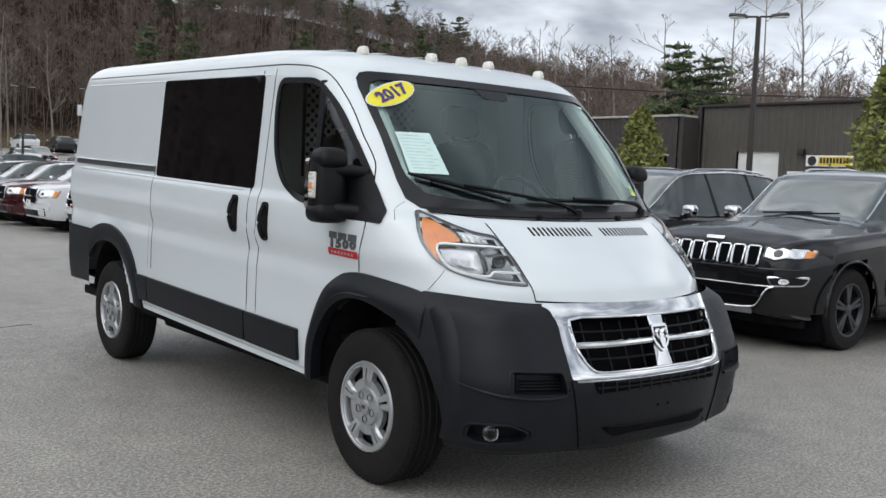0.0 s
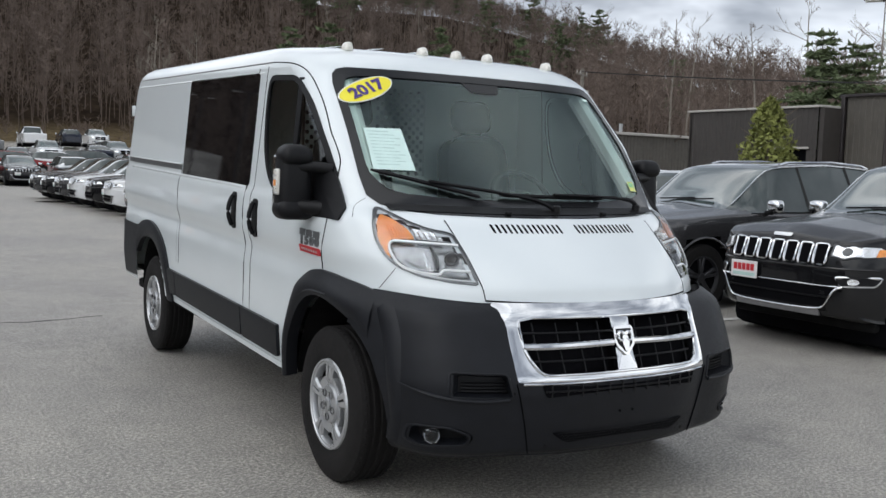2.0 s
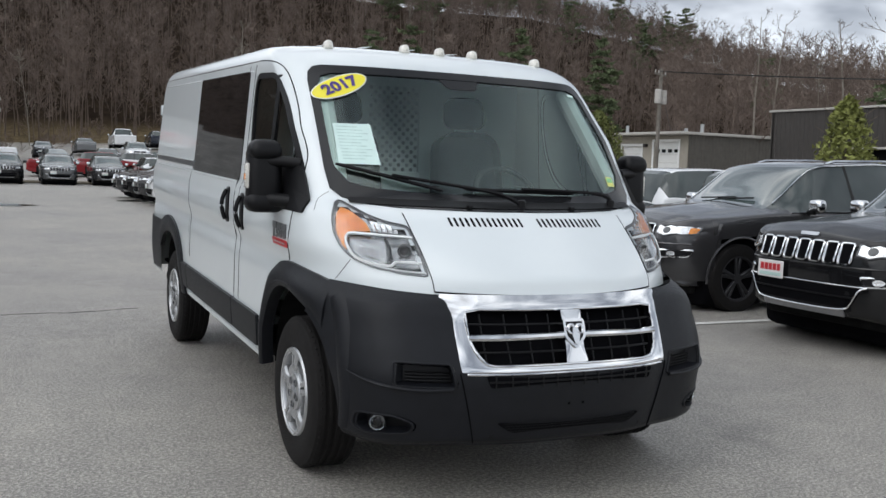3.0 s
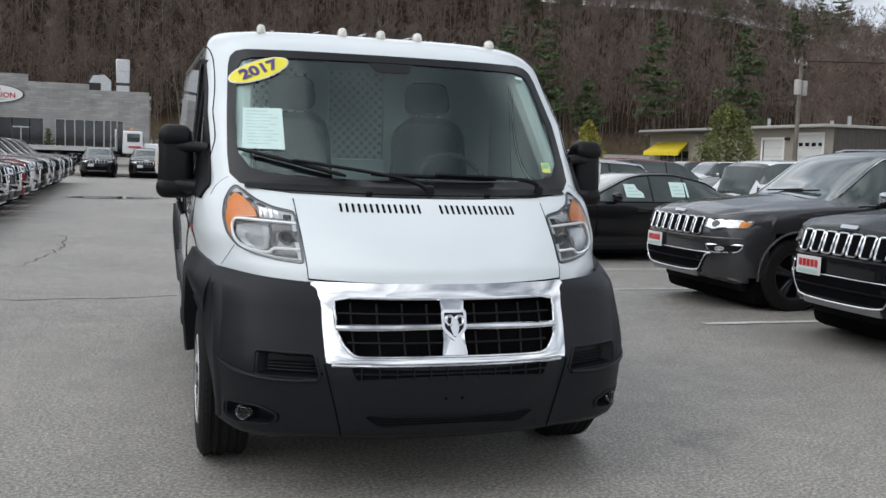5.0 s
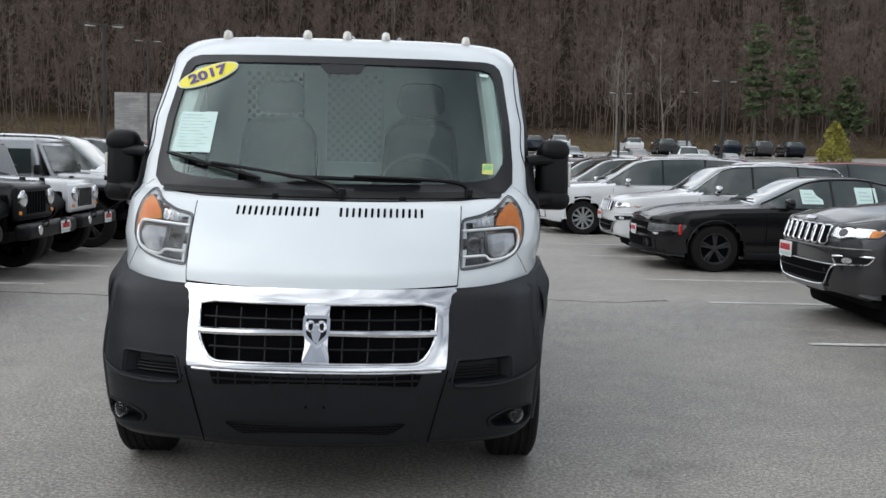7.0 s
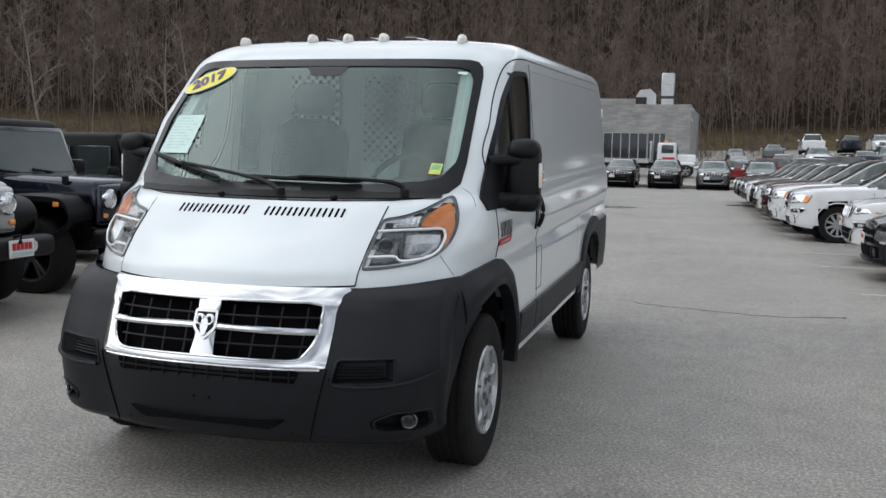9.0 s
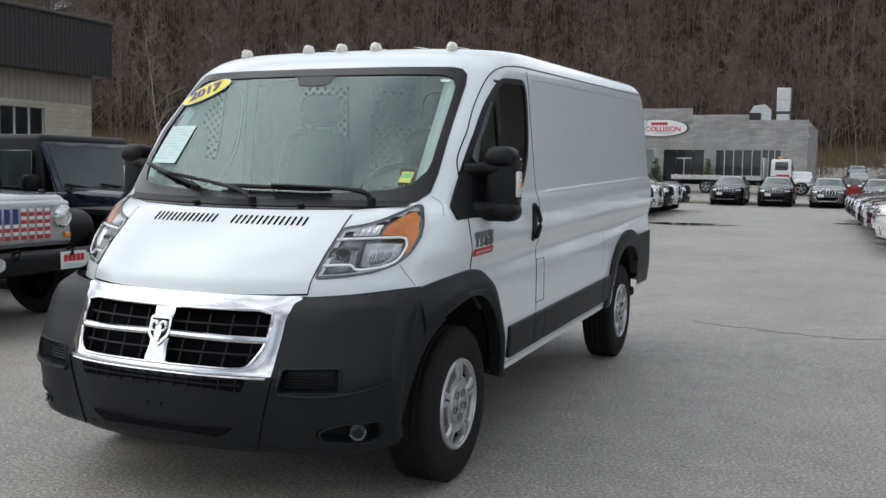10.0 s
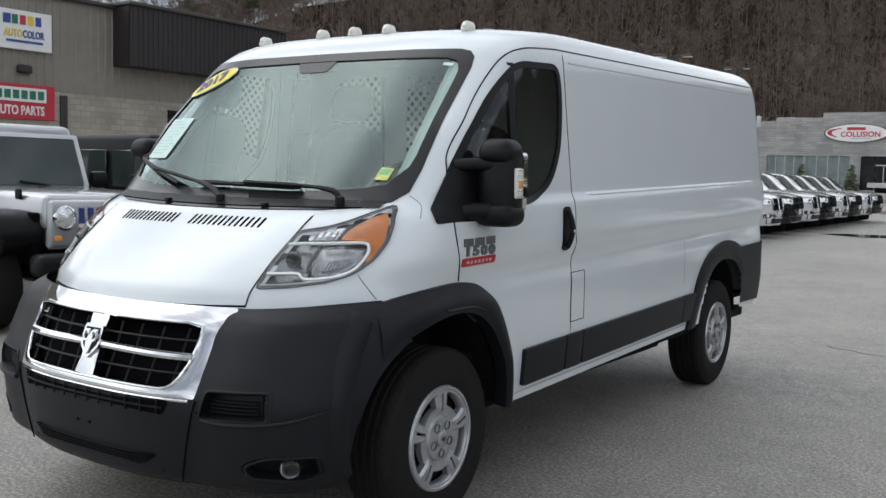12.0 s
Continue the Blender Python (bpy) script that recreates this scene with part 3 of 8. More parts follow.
    for x0, x1, n in ((-0.40, -0.045, 14), (0.06, 0.42, 14)):
        for i in range(n):
            x = x0 + (x1 - x0) * i / (n - 1)
            part("vent_slot", patch(rounded([(x - 0.0055, 1.206), (x + 0.0055, 1.206), (x + 0.0055, 1.243), (x - 0.0055, 1.243)], 0.004, 2), on_front, 0.0052, 1, 0.004), DARK, hood)

    # front bumper: grey skin round the corner to the wheel arches
    def swell(p):
        """The plastic skirt stands out from the body round the front corners and over the arches."""
        x, y, z = p
        k = ease(0.48, 0.80, abs(x)) * (0.022 + 0.024 * ease(0.15, -0.35, y) + 0.052 * ease(-0.38, -0.66, y)) * (0.25 + 0.75 * ease(0.975, 0.885, z))
        k = 1 + k / max(0.3, math.hypot(x, y - 0.2))
        return x * k, 0.2 + (y - 0.2) * k, z

    def bumper_top(x):
        return 0.928 + 0.032 * max(0, (abs(x) - 0.58) / 0.36)

    def bumper(u, v):
        s = -1 if u < 0.5 else 1
        k = abs(2 * u - 1)
        z = 0.30
        top = 0.945
        for _ in range(4):
            z = 0.285 + (top - 0.285) * v
            w, yf, yc = at_z(T_W, z), at_z(T_YF, z), at_z(T_YC, z)
            ye = -math.sqrt(max(0.02, 0.47 ** 2 - (z - 0.40) ** 2)) if z < 0.80 else -0.23 - (z - 0.80) * 0.6
            ce = ((yc - ye) / (yc - yf)) ** (1 / (2 * at_z(T_P, z)))
            th = k * math.acos(min(1, ce))
            x = w * math.sin(th) ** (2 / at_z(T_A, z))
            top = bumper_top(x)
        y = yf + (yc - yf) * (1 - max(0.0, math.cos(th)) ** (2 * at_z(T_P, z)))
        roll_in = 0.02 * math.exp(-((v) / 0.03) ** 2) + 0.008 * math.exp(-((1 - v) / 0.02) ** 2)
        out = 1 + (0.016 - roll_in) / max(0.3, math.hypot(x, y - 0.2))
        return (s * x * out, 0.2 + (y - 0.2) * out, z)

    bg = sheet(bumper, 300, 110)
    hole = [(-0.505, 0.885), (0.505, 0.885), (0.495, 0.70), (0.44, 0.622), (-0.44, 0.622), (-0.495, 0.70)]
    mids = [(sum(bg[0][v][0] for v in f) / 4, sum(bg[0][v][2] for v in f) / 4) for f in bg[1]]
    grown = [inset(SCOOP, -0.004), inset(POCKET, -0.004)]
    bg = [swell(v) for v in bg[0]], [f for f, (x, z) in zip(bg[1], mids) if not inside(hole, x, z) and not (z < 0.7 and any(inside(g, abs(x), z) for g in grown))]
    bump = part("front_bumper", bg, GREYPLASTIC, van, "dark grey unpainted plastic front bumper")
    on_b = lambda x, z, off=0.0: swell(on_front(x, z, off + 0.017))
    for s in (-1, 1):
        part("bumper_seam", strip([(s * (0.526 - 0.072 * i / 10), 0.61 - 0.30 * i / 10) for i in range(11)], on_b, 0.003, 0.001), DARK, bump)
        for nm, lab, outline, deep, shrink in (("air_scoop", "black ribbed recess", SCOOP, 0.045, 0.86), ("fog_pocket", "black fog lamp pocket", POCKET, 0.05, 0.8)):
            o = dense([(s * x, z) for x, z in outline], 0.03)
            oc = centre(o)
            deepest = [(oc[0] + (x - oc[0]) * shrink, oc[1] + (z - oc[1]) * shrink) for x, z in o]
            rec = part(nm, patch(deepest, on_b, -deep, 2), BLACKPLASTIC, bump, lab)
            V = [on_b(*p, 0.004) for p in o] + [on_b(*p, -deep) for p in deepest]
            n = len(o)
            part("recess_wall", (V, [(i, (i + 1) % n, n + (i + 1) % n, n + i) for i in range(n)]), GREYPLASTIC, rec)
            part("recess_rim", band(inset(o, -0.008), inset(o, 0.001), on_b, 0.002, 0.012, True, 3, 0.002), GREYPLASTIC, rec)
            if nm == "air_scoop":
                for k in range(4):
                    part("scoop_rib", strip([(s * (0.565 + 0.15 * i / 6), 0.575 + 0.014 * k + 0.004 * i / 6) for i in range(7)], on_b, 0.0045, -0.034), BLACKPLASTIC, rec)
        ledge = smooth_line([(0.55, 0.548), (0.64, 0.545), (0.745, 0.556), (0.81, 0.572), (0.877, 0.60)], 16)
        part("scoop_ledge", tube([on_b(s * x, z, 0.002) for x, z in ledge], [0.010] * 12 + [0.008, 0.006, 0.004, 0.003, 0.002], 8), GREYPLASTIC, bump)
        fc = Vector(on_b(s * 0.775, 0.387, -0.016))
        fog = part("fog_lamp", lathe([(0.036, -0.012), (0.038, 0.0), (0.035, 0.006), (0.031, 0.003), (0.024, -0.010), (0.012, -0.016), (0.010, 0.0), (0.001, 0.002)], 24, "y", (0, 0, 0)), BOWL, bump, "round clear fog lamp")
        part("bezel", lathe([(0.036, 0.004), (0.034, 0.009), (0.030, 0.006)], 24, "y"), CHROME, fog)
        part("bulb_shield", lathe([(0.019, 0.0), (0.017, 0.004), (0.001, 0.005)], 18, "y"), DARK, fog)
        fog.matrix_basis = Matrix.Translation(fc) @ Matrix.Rotation(radians(s * 32), 4, "Z") @ Matrix.Rotation(math.pi, 4, "Z")
        part("lens", lathe([(0.038, 0.004), (0.03, 0.012), (0.016, 0.017), (0.001, 0.018)], 24, "y"), LENS, fog)
    part("lower_slot", patch(rounded([(-0.425, 0.600), (0.425, 0.600), (0.405, 0.552), (-0.405, 0.552)], 0.01), on_b, 0.004, 4, 0.004), DARK, bump, "black slot grille")
    part("slot_bar", strip([(-0.41 + 0.82 * i / 20, 0.576) for i in range(21)], on_b, 0.0045, 0.007), BLACKPLASTIC, bump)
    for i in range(12):
        x = -0.385 + 0.77 * i / 11
        part("slot_rib", strip([(x, 0.553), (x, 0.576), (x, 0.599)], on_b, 0.004, 0.006), BLACKPLASTIC, bump)
    part("lower_intake", patch(rounded([(-0.37, 0.398), (0.37, 0.398), (0.30, 0.352), (-0.30, 0.352)], 0.02), on_b, 0.004, 3, 0.004), DARK, bump, "black mesh lower intake")
    mesh = []
    for r in range(4):
        for i in range(36):
            x = -0.34 + 0.68 * (i + 0.5 * (r % 2)) / 36
            if abs(x) < 0.31 + (r / 3) * 0.04:
                mesh.append(tube([on_b(x - 0.008, 0.358 + 0.0115 * r, 0.006), on_b(x, 0.364 + 0.0115 * r, 0.007), on_b(x + 0.008, 0.358 + 0.0115 * r, 0.006)], 0.0018, 3))
    part("intake_mesh", join(*mesh), BLACKPLASTIC, bump)
    for x in (-0.036, 0.036):
        part("plate_screw", patch([(x + 0.006 * math.cos(t), 0.470 + 0.006 * math.sin(t)) for t in np.linspace(0, 2 * math.pi, 9)[:-1]], on_b, 0.003, 1, 0.003), DARK, bump)
    for x in (-0.385, 0.385):
        part("tow_cap", patch([(x + 0.009 * math.cos(t), 0.338 + 0.009 * math.sin(t)) for t in np.linspace(0, 2 * math.pi, 13)[:-1]], on_b, 0.002, 1, 0.002), BLACKPLASTIC, bump)
    part("chin", sheet(lambda u, v: (lambda p: (p[0] * (1 - 0.04 * v), p[1] + 0.10 * v, p[2] - 0.03 * v))(swell(bumper(0.22 + 0.56 * u, 0.0))), 40, 3), BLACKPLASTIC, bump, "black lower lip")

    # grille with chrome surround
    on_g = lambda x, z, off=0.0: on_front(x, z, off + 0.014)
    outer = rounded([(-0.568, 0.920), (0.568, 0.920), (0.528, 0.612), (-0.528, 0.612)], [0.02, 0.02, 0.02, 0.02], 3)
    opening = rounded([(-0.483, 0.862), (0.483, 0.862), (0.476, 0.72), (0.425, 0.636), (-0.425, 0.636), (-0.476, 0.72)], [0.03, 0.03, 0.05, 0.04, 0.04, 0.05], 4)
    outer_d, open_d = dense(outer, 0.03), []
    gc = (0.0, 0.75)
    for x, z in outer_d:
        d = math.atan2(z - gc[1], x - gc[0])
        ux, uz, best = math.cos(d), math.sin(d), None
        for i in range(len(opening)):
            (x1, z1), (x2, z2) = opening[i], opening[(i + 1) % len(opening)]
            den = (x2 - x1) * uz - (z2 - z1) * ux
            if abs(den) < 1e-9:
                continue
            t = ((gc[0] - x1) * uz - (gc[1] - z1) * ux) / den
            r = (x1 + (x2 - x1) * t - gc[0]) * ux + (z1 + (z2 - z1) * t - gc[1]) * uz
            if -1e-6 <= t <= 1 + 1e-6 and r > 0:
                best = (gc[0] + ux * r, gc[1] + uz * r)
        open_d.append(best)
    grille = part("grille", patch([(x * 1.03, 0.75 + (z - 0.75) * 1.12) for x, z in opening], on_g, -0.045, 4), DARK, van, "chrome-framed black grille with crossbar")
    part("chrome_frame", band(outer_d, open_d, on_g, 0.007, 0.03, True, 4, 0.0012), CHROME, grille, "bright chrome grille surround")
    part("chrome_lip", tube([on_g(*p, 0.010) for p in open_d + open_d[:1]], 0.0065, 8), CHROME, grille)
    part("bottom_trim", tube([on_g(-0.50 + 1.0 * i / 24, 0.606, 0.004) for i in range(25)], 0.006, 6), CHROME, grille)
    part("crossbar", tube([on_g(-0.478 + 0.956 * i / 30, 0.752 + 0.004 * math.cos(3.14 * (i / 15 - 1)), 0.008) for i in range(31)], 0.015, 8), CHROME, grille, "chrome crossbar")
    for z in (0.808, 0.694):
        hw = 0.47 if z > 0.7 else 0.44
        part("louvre", tube([on_g(-hw + 2 * hw * i / 24, z, -0.012) for i in range(25)], 0.008, 6, 0.6), BLACKPLASTIC, grille)
    for i in range(9):
        x = -0.42 + 0.84 * i / 8
        if abs(x) > 0.06:
            part("grille_rib", tube([on_g(x, 0.85, -0.014), on_g(x, 0.752, -0.014), on_g(x * 0.985, 0.645, -0.014)], 0.0045, 5), BLACKPLASTIC, grille)
    post = [(-0.052, 0.862), (0.052, 0.862), (0.048, 0.815), (0.046, 0.70), (0.056, 0.636), (-0.056, 0.636), (-0.046, 0.70), (-0.048, 0.815)]
    part("emblem_post", patch(rounded(post, 0.012, 2), on_g, 0.012, 3, 0.03, None, 0.006), CHROME, grille, "chrome centre post")
    shield_o = rounded([(-0.054, 0.822), (0.054, 0.822), (0.054, 0.742), (0.0, 0.690), (-0.054, 0.742)], 0.016, 3)
    em = part("emblem", patch(shield_o, on_g, 0.027, 2, 0.014), CHROME, grille, "chrome shield emblem")
    part("emblem_field", patch(inset(shield_o, 0.013), on_g, 0.029, 2), BLACKPLASTIC, em)
    horns = []
    for q in (-1, 1):
        arc = [(q * (0.022 + 0.015 * math.cos(t)), 0.776 + 0.019 * math.sin(t)) for t in np.linspace(2.9, -2.6, 12)]
        horns.append(tube([on_g(x, z, 0.033) for x, z in arc], [0.008] * 6 + [0.007, 0.006, 0.006, 0.005, 0.004, 0.002], 6))
    face = patch(rounded([(-0.010, 0.790), (0.010, 0.790), (0.020, 0.752), (0.009, 0.712), (-0.009, 0.712), (-0.020, 0.752)], 0.005, 2), on_g, 0.034, 2, 0.005)
    mark = part("emblem_mark", face, CHROME, em)
    for g in horns:
        part("emblem_curl", g, CHROME, mark)

    # headlights
    for s in (-1, 1):
        hl = [(s * x, z) for x, z in LAMP]
        hc = (s * 0.75, 1.13)
        on_lamp = lambda x, z, off=0.0: on_front(x, z, off + 0.004)
        head = part("headlight", patch(inset(hl, 0.002), on_lamp, -0.022, 6, 0.0, hc, -0.02), BOWL, van, "clear headlight with amber turn signal")
        part("black_rim", band(hl, inset(hl, 0.003), on_lamp, 0.001, 0.02), LAMPDARK, head)
        part("inner_bezel", band(inset(hl, 0.003), inset(hl, 0.012), on_lamp, -0.003, 0.02), LETTER, head)
        amb = rounded([(s * x, z) for x, z in ((0.762, 1.178), (0.775, 1.218), (0.815, 1.260), (0.848, 1.280), (0.878, 1.245), (0.892, 1.18), (0.888, 1.12), (0.874, 1.085), (0.868, 1.13), (0.862, 1.172))], 0.010, 2)
        amber = part("turn_signal", patch(amb, on_lamp, -0.003, 3, 0.012, (s * 0.838, 1.215)), AMBER, head, "amber turn signal")
        part("bulb", patch([(s * (0.815 + 0.016 * math.cos(t)), 1.215 + 0.016 * math.sin(t)) for t in np.linspace(0, 2 * math.pi, 13)[:-1]], on_lamp, -0.001, 1), AMBER, amber)
        for k in range(7):
            x = 0.778 + 0.011 * k
            part("signal_rib", strip([(s * x, 1.184), (s * (x + 0.002), 1.205 + 0.005 * k)], on_lamp, 0.002, -0.002), AMBER, amber)
        upper = [(s * x, z) for x, z in ((0.655, 1.172), (0.655, 1.205), (0.70, 1.212), (0.755, 1.222), (0.752, 1.178))]
        part("upper_reflector", patch(upper, on_lamp, -0.006, 3, 0.006, None, -0.006), REFLECTOR, head)
        for k in range(4):
            part("reflector_rib", strip([(s * (0.672 + 0.022 * k), 1.176), (s * (0.674 + 0.022 * k), 1.208)], on_lamp, 0.0022, -0.006), CHROME, head)
        low = rounded([(s * x, z) for x, z in ((0.735, 1.05), (0.72, 1.145), (0.80, 1.150), (0.850, 1.145), (0.862, 1.105), (0.825, 1.060), (0.78, 1.045))], 0.015, 2)
        part("reflector_bowl", patch(low, on_lamp, -0.014, 5, 0.004, None, -0.035), REFLECTOR, head)
        part("bowl_divider", strip([(s * 0.722, 1.06), (s * 0.712, 1.10), (s * 0.715, 1.15)], on_lamp, 0.008, -0.012), LAMPDARK, head)
        for k in range(12):
            x = 0.748 + 0.009 * k
            part("reflector_rib", strip([(s * x, 1.062 + 0.0025 * k), (s * (x + 0.003), 1.144)], on_lamp, 0.0026, -0.012), REFLECTOR, head)
        for cx, rr in ((0.655, 0.030),):
            bc = Vector(on_lamp(s * cx, 1.103, -0.010))
            bulb = part("projector", lathe([(rr, -0.012), (rr * 1.08, 0.003), (rr * 0.92, 0.006), (rr * 0.7, 0.0), (rr * 0.3, 0.006), (0.001, 0.008)], 24, "y"), LAMPDARK, head)
            bulb.matrix_basis = Matrix.Translation(bc) @ Matrix.Rotation(radians(s * (33 if cx > 0.7 else 22)) + math.pi, 4, "Z") @ Matrix.Rotation(radians(-25), 4, "X")
        guide = smooth_line([(0.604, 1.152), (0.70, 1.158), (0.79, 1.163), (0.842, 1.164), (0.860, 1.150), (0.866, 1.12), (0.852, 1.075), (0.815, 1.046), (0.76, 1.034), (0.722, 1.034), (0.700, 1.050), (0.65, 1.050), (0.600, 1.048)], 60)
        part("light_guide", strip([(s * x, z) for x, z in guide], on_lamp, 0.0070, 0.001), LIGHTGUIDE, head, "white light strip")
        part("light_guide", strip([(s * x, z) for x, z in smooth_line([(0.596, 1.010), (0.69, 1.016), (0.79, 1.034), (0.845, 1.063)], 16)], on_lamp, 0.0036, -0.001), LIGHTGUIDE, head)
        part("lens", patch(hl, on_lamp, 0.005, 5, 0, hc), LENS, head, "clear lens")
        part("fender_seam", strip([(s * (0.862 + 0.052 * i / 8), 1.052 - 0.092 * i / 8) for i in range(9)], on_front, 0.0018, 0.0), LAMPDARK, van)

    # wheel arch flares, side mouldings, rear bumper corners
    fo = [(-0.362, 0.940), (-0.2, 0.975), (0.05, 0.997), (0.22, 0.967), (0.34, 0.87), (0.43, 0.72), (0.487, 0.55), (0.505, 0.40)]
    fi = [(-0.362, 0.715), (-0.27, 0.80), (-0.05, 0.873), (0.14, 0.865), (0.28, 0.79), (0.38, 0.66), (0.43, 0.53), (0.448, 0.40)]
    ro = [(2.76, 0.40), (2.80, 0.55), (2.90, 0.72), (3.05, 0.84), (3.25, 0.908), (3.45, 0.925), (3.63, 0.90), (3.77, 0.855)]
    ri = [(2.90, 0.40), (2.94, 0.53), (3.03, 0.66), (3.16, 0.75), (3.32, 0.795), (3.50, 0.795), (3.66, 0.75), (3.80, 0.64)]
    for s, surf in SIDES:
        out_surf = lambda y, z, off=0.0, f=surf: swell(f(y, z, off))
        fl = part("arch_flare", band(smooth_line(fo, 36), smooth_line(fi, 36), out_surf, 0.012, 0.060, False, 5, 0.012), GREYPLASTIC, van, "grey plastic front wheel arch flare")
        part("flare_step", tube([out_surf(y, z, 0.014) for y, z in smooth_line([(-0.05, 0.897), (0.16, 0.886), (0.31, 0.805), (0.405, 0.67), (0.455, 0.51), (0.468, 0.41)], 30)], 0.008, 6), GREYPLASTIC, fl)
        lo_o = smooth_line([(-0.44, 0.935), (-0.52, 0.80), (-0.56, 0.62), (-0.555, 0.45), (-0.52, 0.33)], 24)
        lo_i = smooth_line([(-0.375, 0.87), (-0.43, 0.74), (-0.472, 0.60), (-0.478, 0.45), (-0.452, 0.33)], 24)
        part("bumper_arch_lip", band(lo_o, lo_i, out_surf, 0.010, 0.05, False, 6, 0.016), GREYPLASTIC, van, "grey plastic bumper edge at the wheel")
        part("arch_flare", band(smooth_line(ro, 36), smooth_line(ri, 36), surf, 0.018, 0.035, False, 5, 0.010), GREYPLASTIC, van, "grey plastic rear wheel arch flare")
        part("rear_bumper_corner", sheet(lambda u, v, f=surf: f(3.77 + 0.63 * u + 0.06 * (1 - v) * (1 - u), 0.44 + 0.42 * v - 0.02 * (1 - v) * u, 0.014), 20, 12), GREYPLASTIC, van, "grey plastic rear bumper corner")
        ends = ((0.612, 1.02), (1.026, 1.205), (1.211, 2.63), (2.636, 2.845)) if s > 0 else ((0.612, 1.195), (1.205, 2.63), (2.636, 2.845))
        for a, b in ends:
            k = 0.03 if b > 2.8 else 0.004
            poly = rounded([(a + 0.004, 0.463), (b - k, 0.463), (b, 0.632), (a, 0.632)], 0.012, 3)
            part("side_moulding", patch(dense(poly, 0.06), surf, 0.020, 4, 0.022, None, 0.002), GREYPLASTIC, van, "grey plastic side moulding")
        # doors: seams, windows, handles
        cut = smooth_line([(0.085, 1.0), (0.035, 1.21), (0.045, 1.33), (0.078, 1.455), (0.117, 1.54), (0.257, 1.703), (0.41, 1.85), (0.545, 1.952), (0.68, 1.994), (0.85, 2.010), (1.0, 2.018)], 48)
        part("door_seam", strip(cut, surf, 0.0035, 0.0), DARK, van)
        part("door_seam", strip([(1.09 - 0.03 * max(0, z - 1.3) / 0.7 + 0.02 * math.exp(-((z - 1.07) / 0.04) ** 2), z) for z in np.linspace(0.46, 1.995, 40)], surf, 0.0024, 0.0), DARK, van)
        part("roof_gutter", strip([(1.0 + 3.1 * i / 40, 2.018) for i in range(41)], surf, 0.0045, 0.0), LAMPDARK, van)
        win = dense(DOORWIN, 0.06)
        dw = part("door_window", patch(win, surf, -0.006, 4), SIDEGLASS, van, "tinted cab door window")
        dw.visible_shadow = False
        part("window_seal", band(win, inset(win, 0.030), surf, 0.004, 0.014), BLACKPLASTIC, dw)
        part("window_pillar", band([(0.540, 1.92), (0.505, 1.30)], [(0.582, 1.92), (0.547, 1.30)], surf, 0.003, 0.02, False), BLACKPLASTIC, dw)
        hg = [(0.955, 1.265, 1.055)] + ([(1.32, 1.28, 1.068)] if s < 0 else [])
        for y, zt, zb in hg:
            ho = rounded([(y, zb), (y + 0.078, zb), (y + 0.078, zt), (y, zt)], 0.034, 5)
            h = part("door_handle", patch(ho, surf, 0.008, 3, 0.012), BLACKPLASTIC, van, "black pull handle")
            part("grip", tube([surf(y + 0.030, zb + 0.02 + (zt - zb - 0.04) * i / 10, 0.016 + 0.022 * math.sin(math.pi * i / 10)) for i in range(11)], 0.013, 8), BLACKPLASTIC, h)
        # badge: bars for the maker's name, digits, red plate
        b0 = 0.075 if s < 0 else 0.335
        sg = 1 if s < 0 else -1
        on_bd = lambda u, v, off=0.0, f=surf, q=sg, o=b0: f(o + (0.255 - u) * q if q > 0 else o - (0.255 - u) * 1.0 + 0.0, v, off)
        badge = part("badge_plate", patch(rounded([(0.0, 1.058), (0.255, 1.058), (0.255, 1.092), (0.0, 1.092)], 0.006, 2), on_bd, 0.004, 2, 0.004), REDPRINT, van, "red badge plate with chrome lettering")
        for k, (u0, u1) in enumerate(((0.008, 0.075), (0.090, 0.160), (0.175, 0.245))):
            hole = patch([(u0, 1.139), (u1, 1.139), (u1, 1.172), (u0, 1.172)], on_bd, 0.004, 1, 0.004)
            part("badge_block", hole, LETTER, badge)
        for k in range(7):
            part("badge_bar", patch([(0.03 + 0.029 * k, 1.069), (0.046 + 0.029 * k, 1.069), (0.046 + 0.029 * k, 1.081), (0.03 + 0.029 * k, 1.081)], on_bd, 0.005, 1), CHROME, badge)
        pc = Vector(surf(b0 + (0.1275 if s < 0 else -0.1275), 1.117, 0.002))
        m = Matrix.Translation(pc) @ Matrix.Rotation(radians(-90 if s < 0 else 90), 4, "Z") @ Matrix.Rotation(radians(90), 4, "X")
        for k, digit in enumerate("1500"):
            text_part("digit", digit, 0.056, LETTER, m @ Matrix.Translation((-0.093 + 0.062 * k, 0, 0)), badge, 0.003, "CENTER", 1.7, bold=0.0028)
        # mirror
        mx = s * 1.10
        mir = part("wing_mirror", box((mx, 0.24, 1.405), (0.175, 0.145, 0.30), 0.05, 4, 0.92), BLACKPLASTIC, van, "large black door mirror")
        part("mirror_cap", box((mx + s * 0.004, 0.225, 1.535), (0.17, 0.16, 0.10), 0.045, 4, 0.86), BLACKPLASTIC, mir)
        part("mirror_base_cap", box((mx, 0.235, 1.275), (0.185, 0.155, 0.10), 0.045, 4, 1.02), BLACKPLASTIC, mir)
        part("mirror_arm", tube([(s * 1.10, 0.20, 1.478), (s * 1.02, 0.165, 1.480), (s * 0.945, 0.125, 1.472)], 0.028, 10), BLACKPLASTIC, mir)
        part("mirror_arm", tube([(s * 1.10, 0.20, 1.292), (s * 1.03, 0.15, 1.288), (s * 0.97, 0.10, 1.282)], 0.036, 10), BLACKPLASTIC, mir)
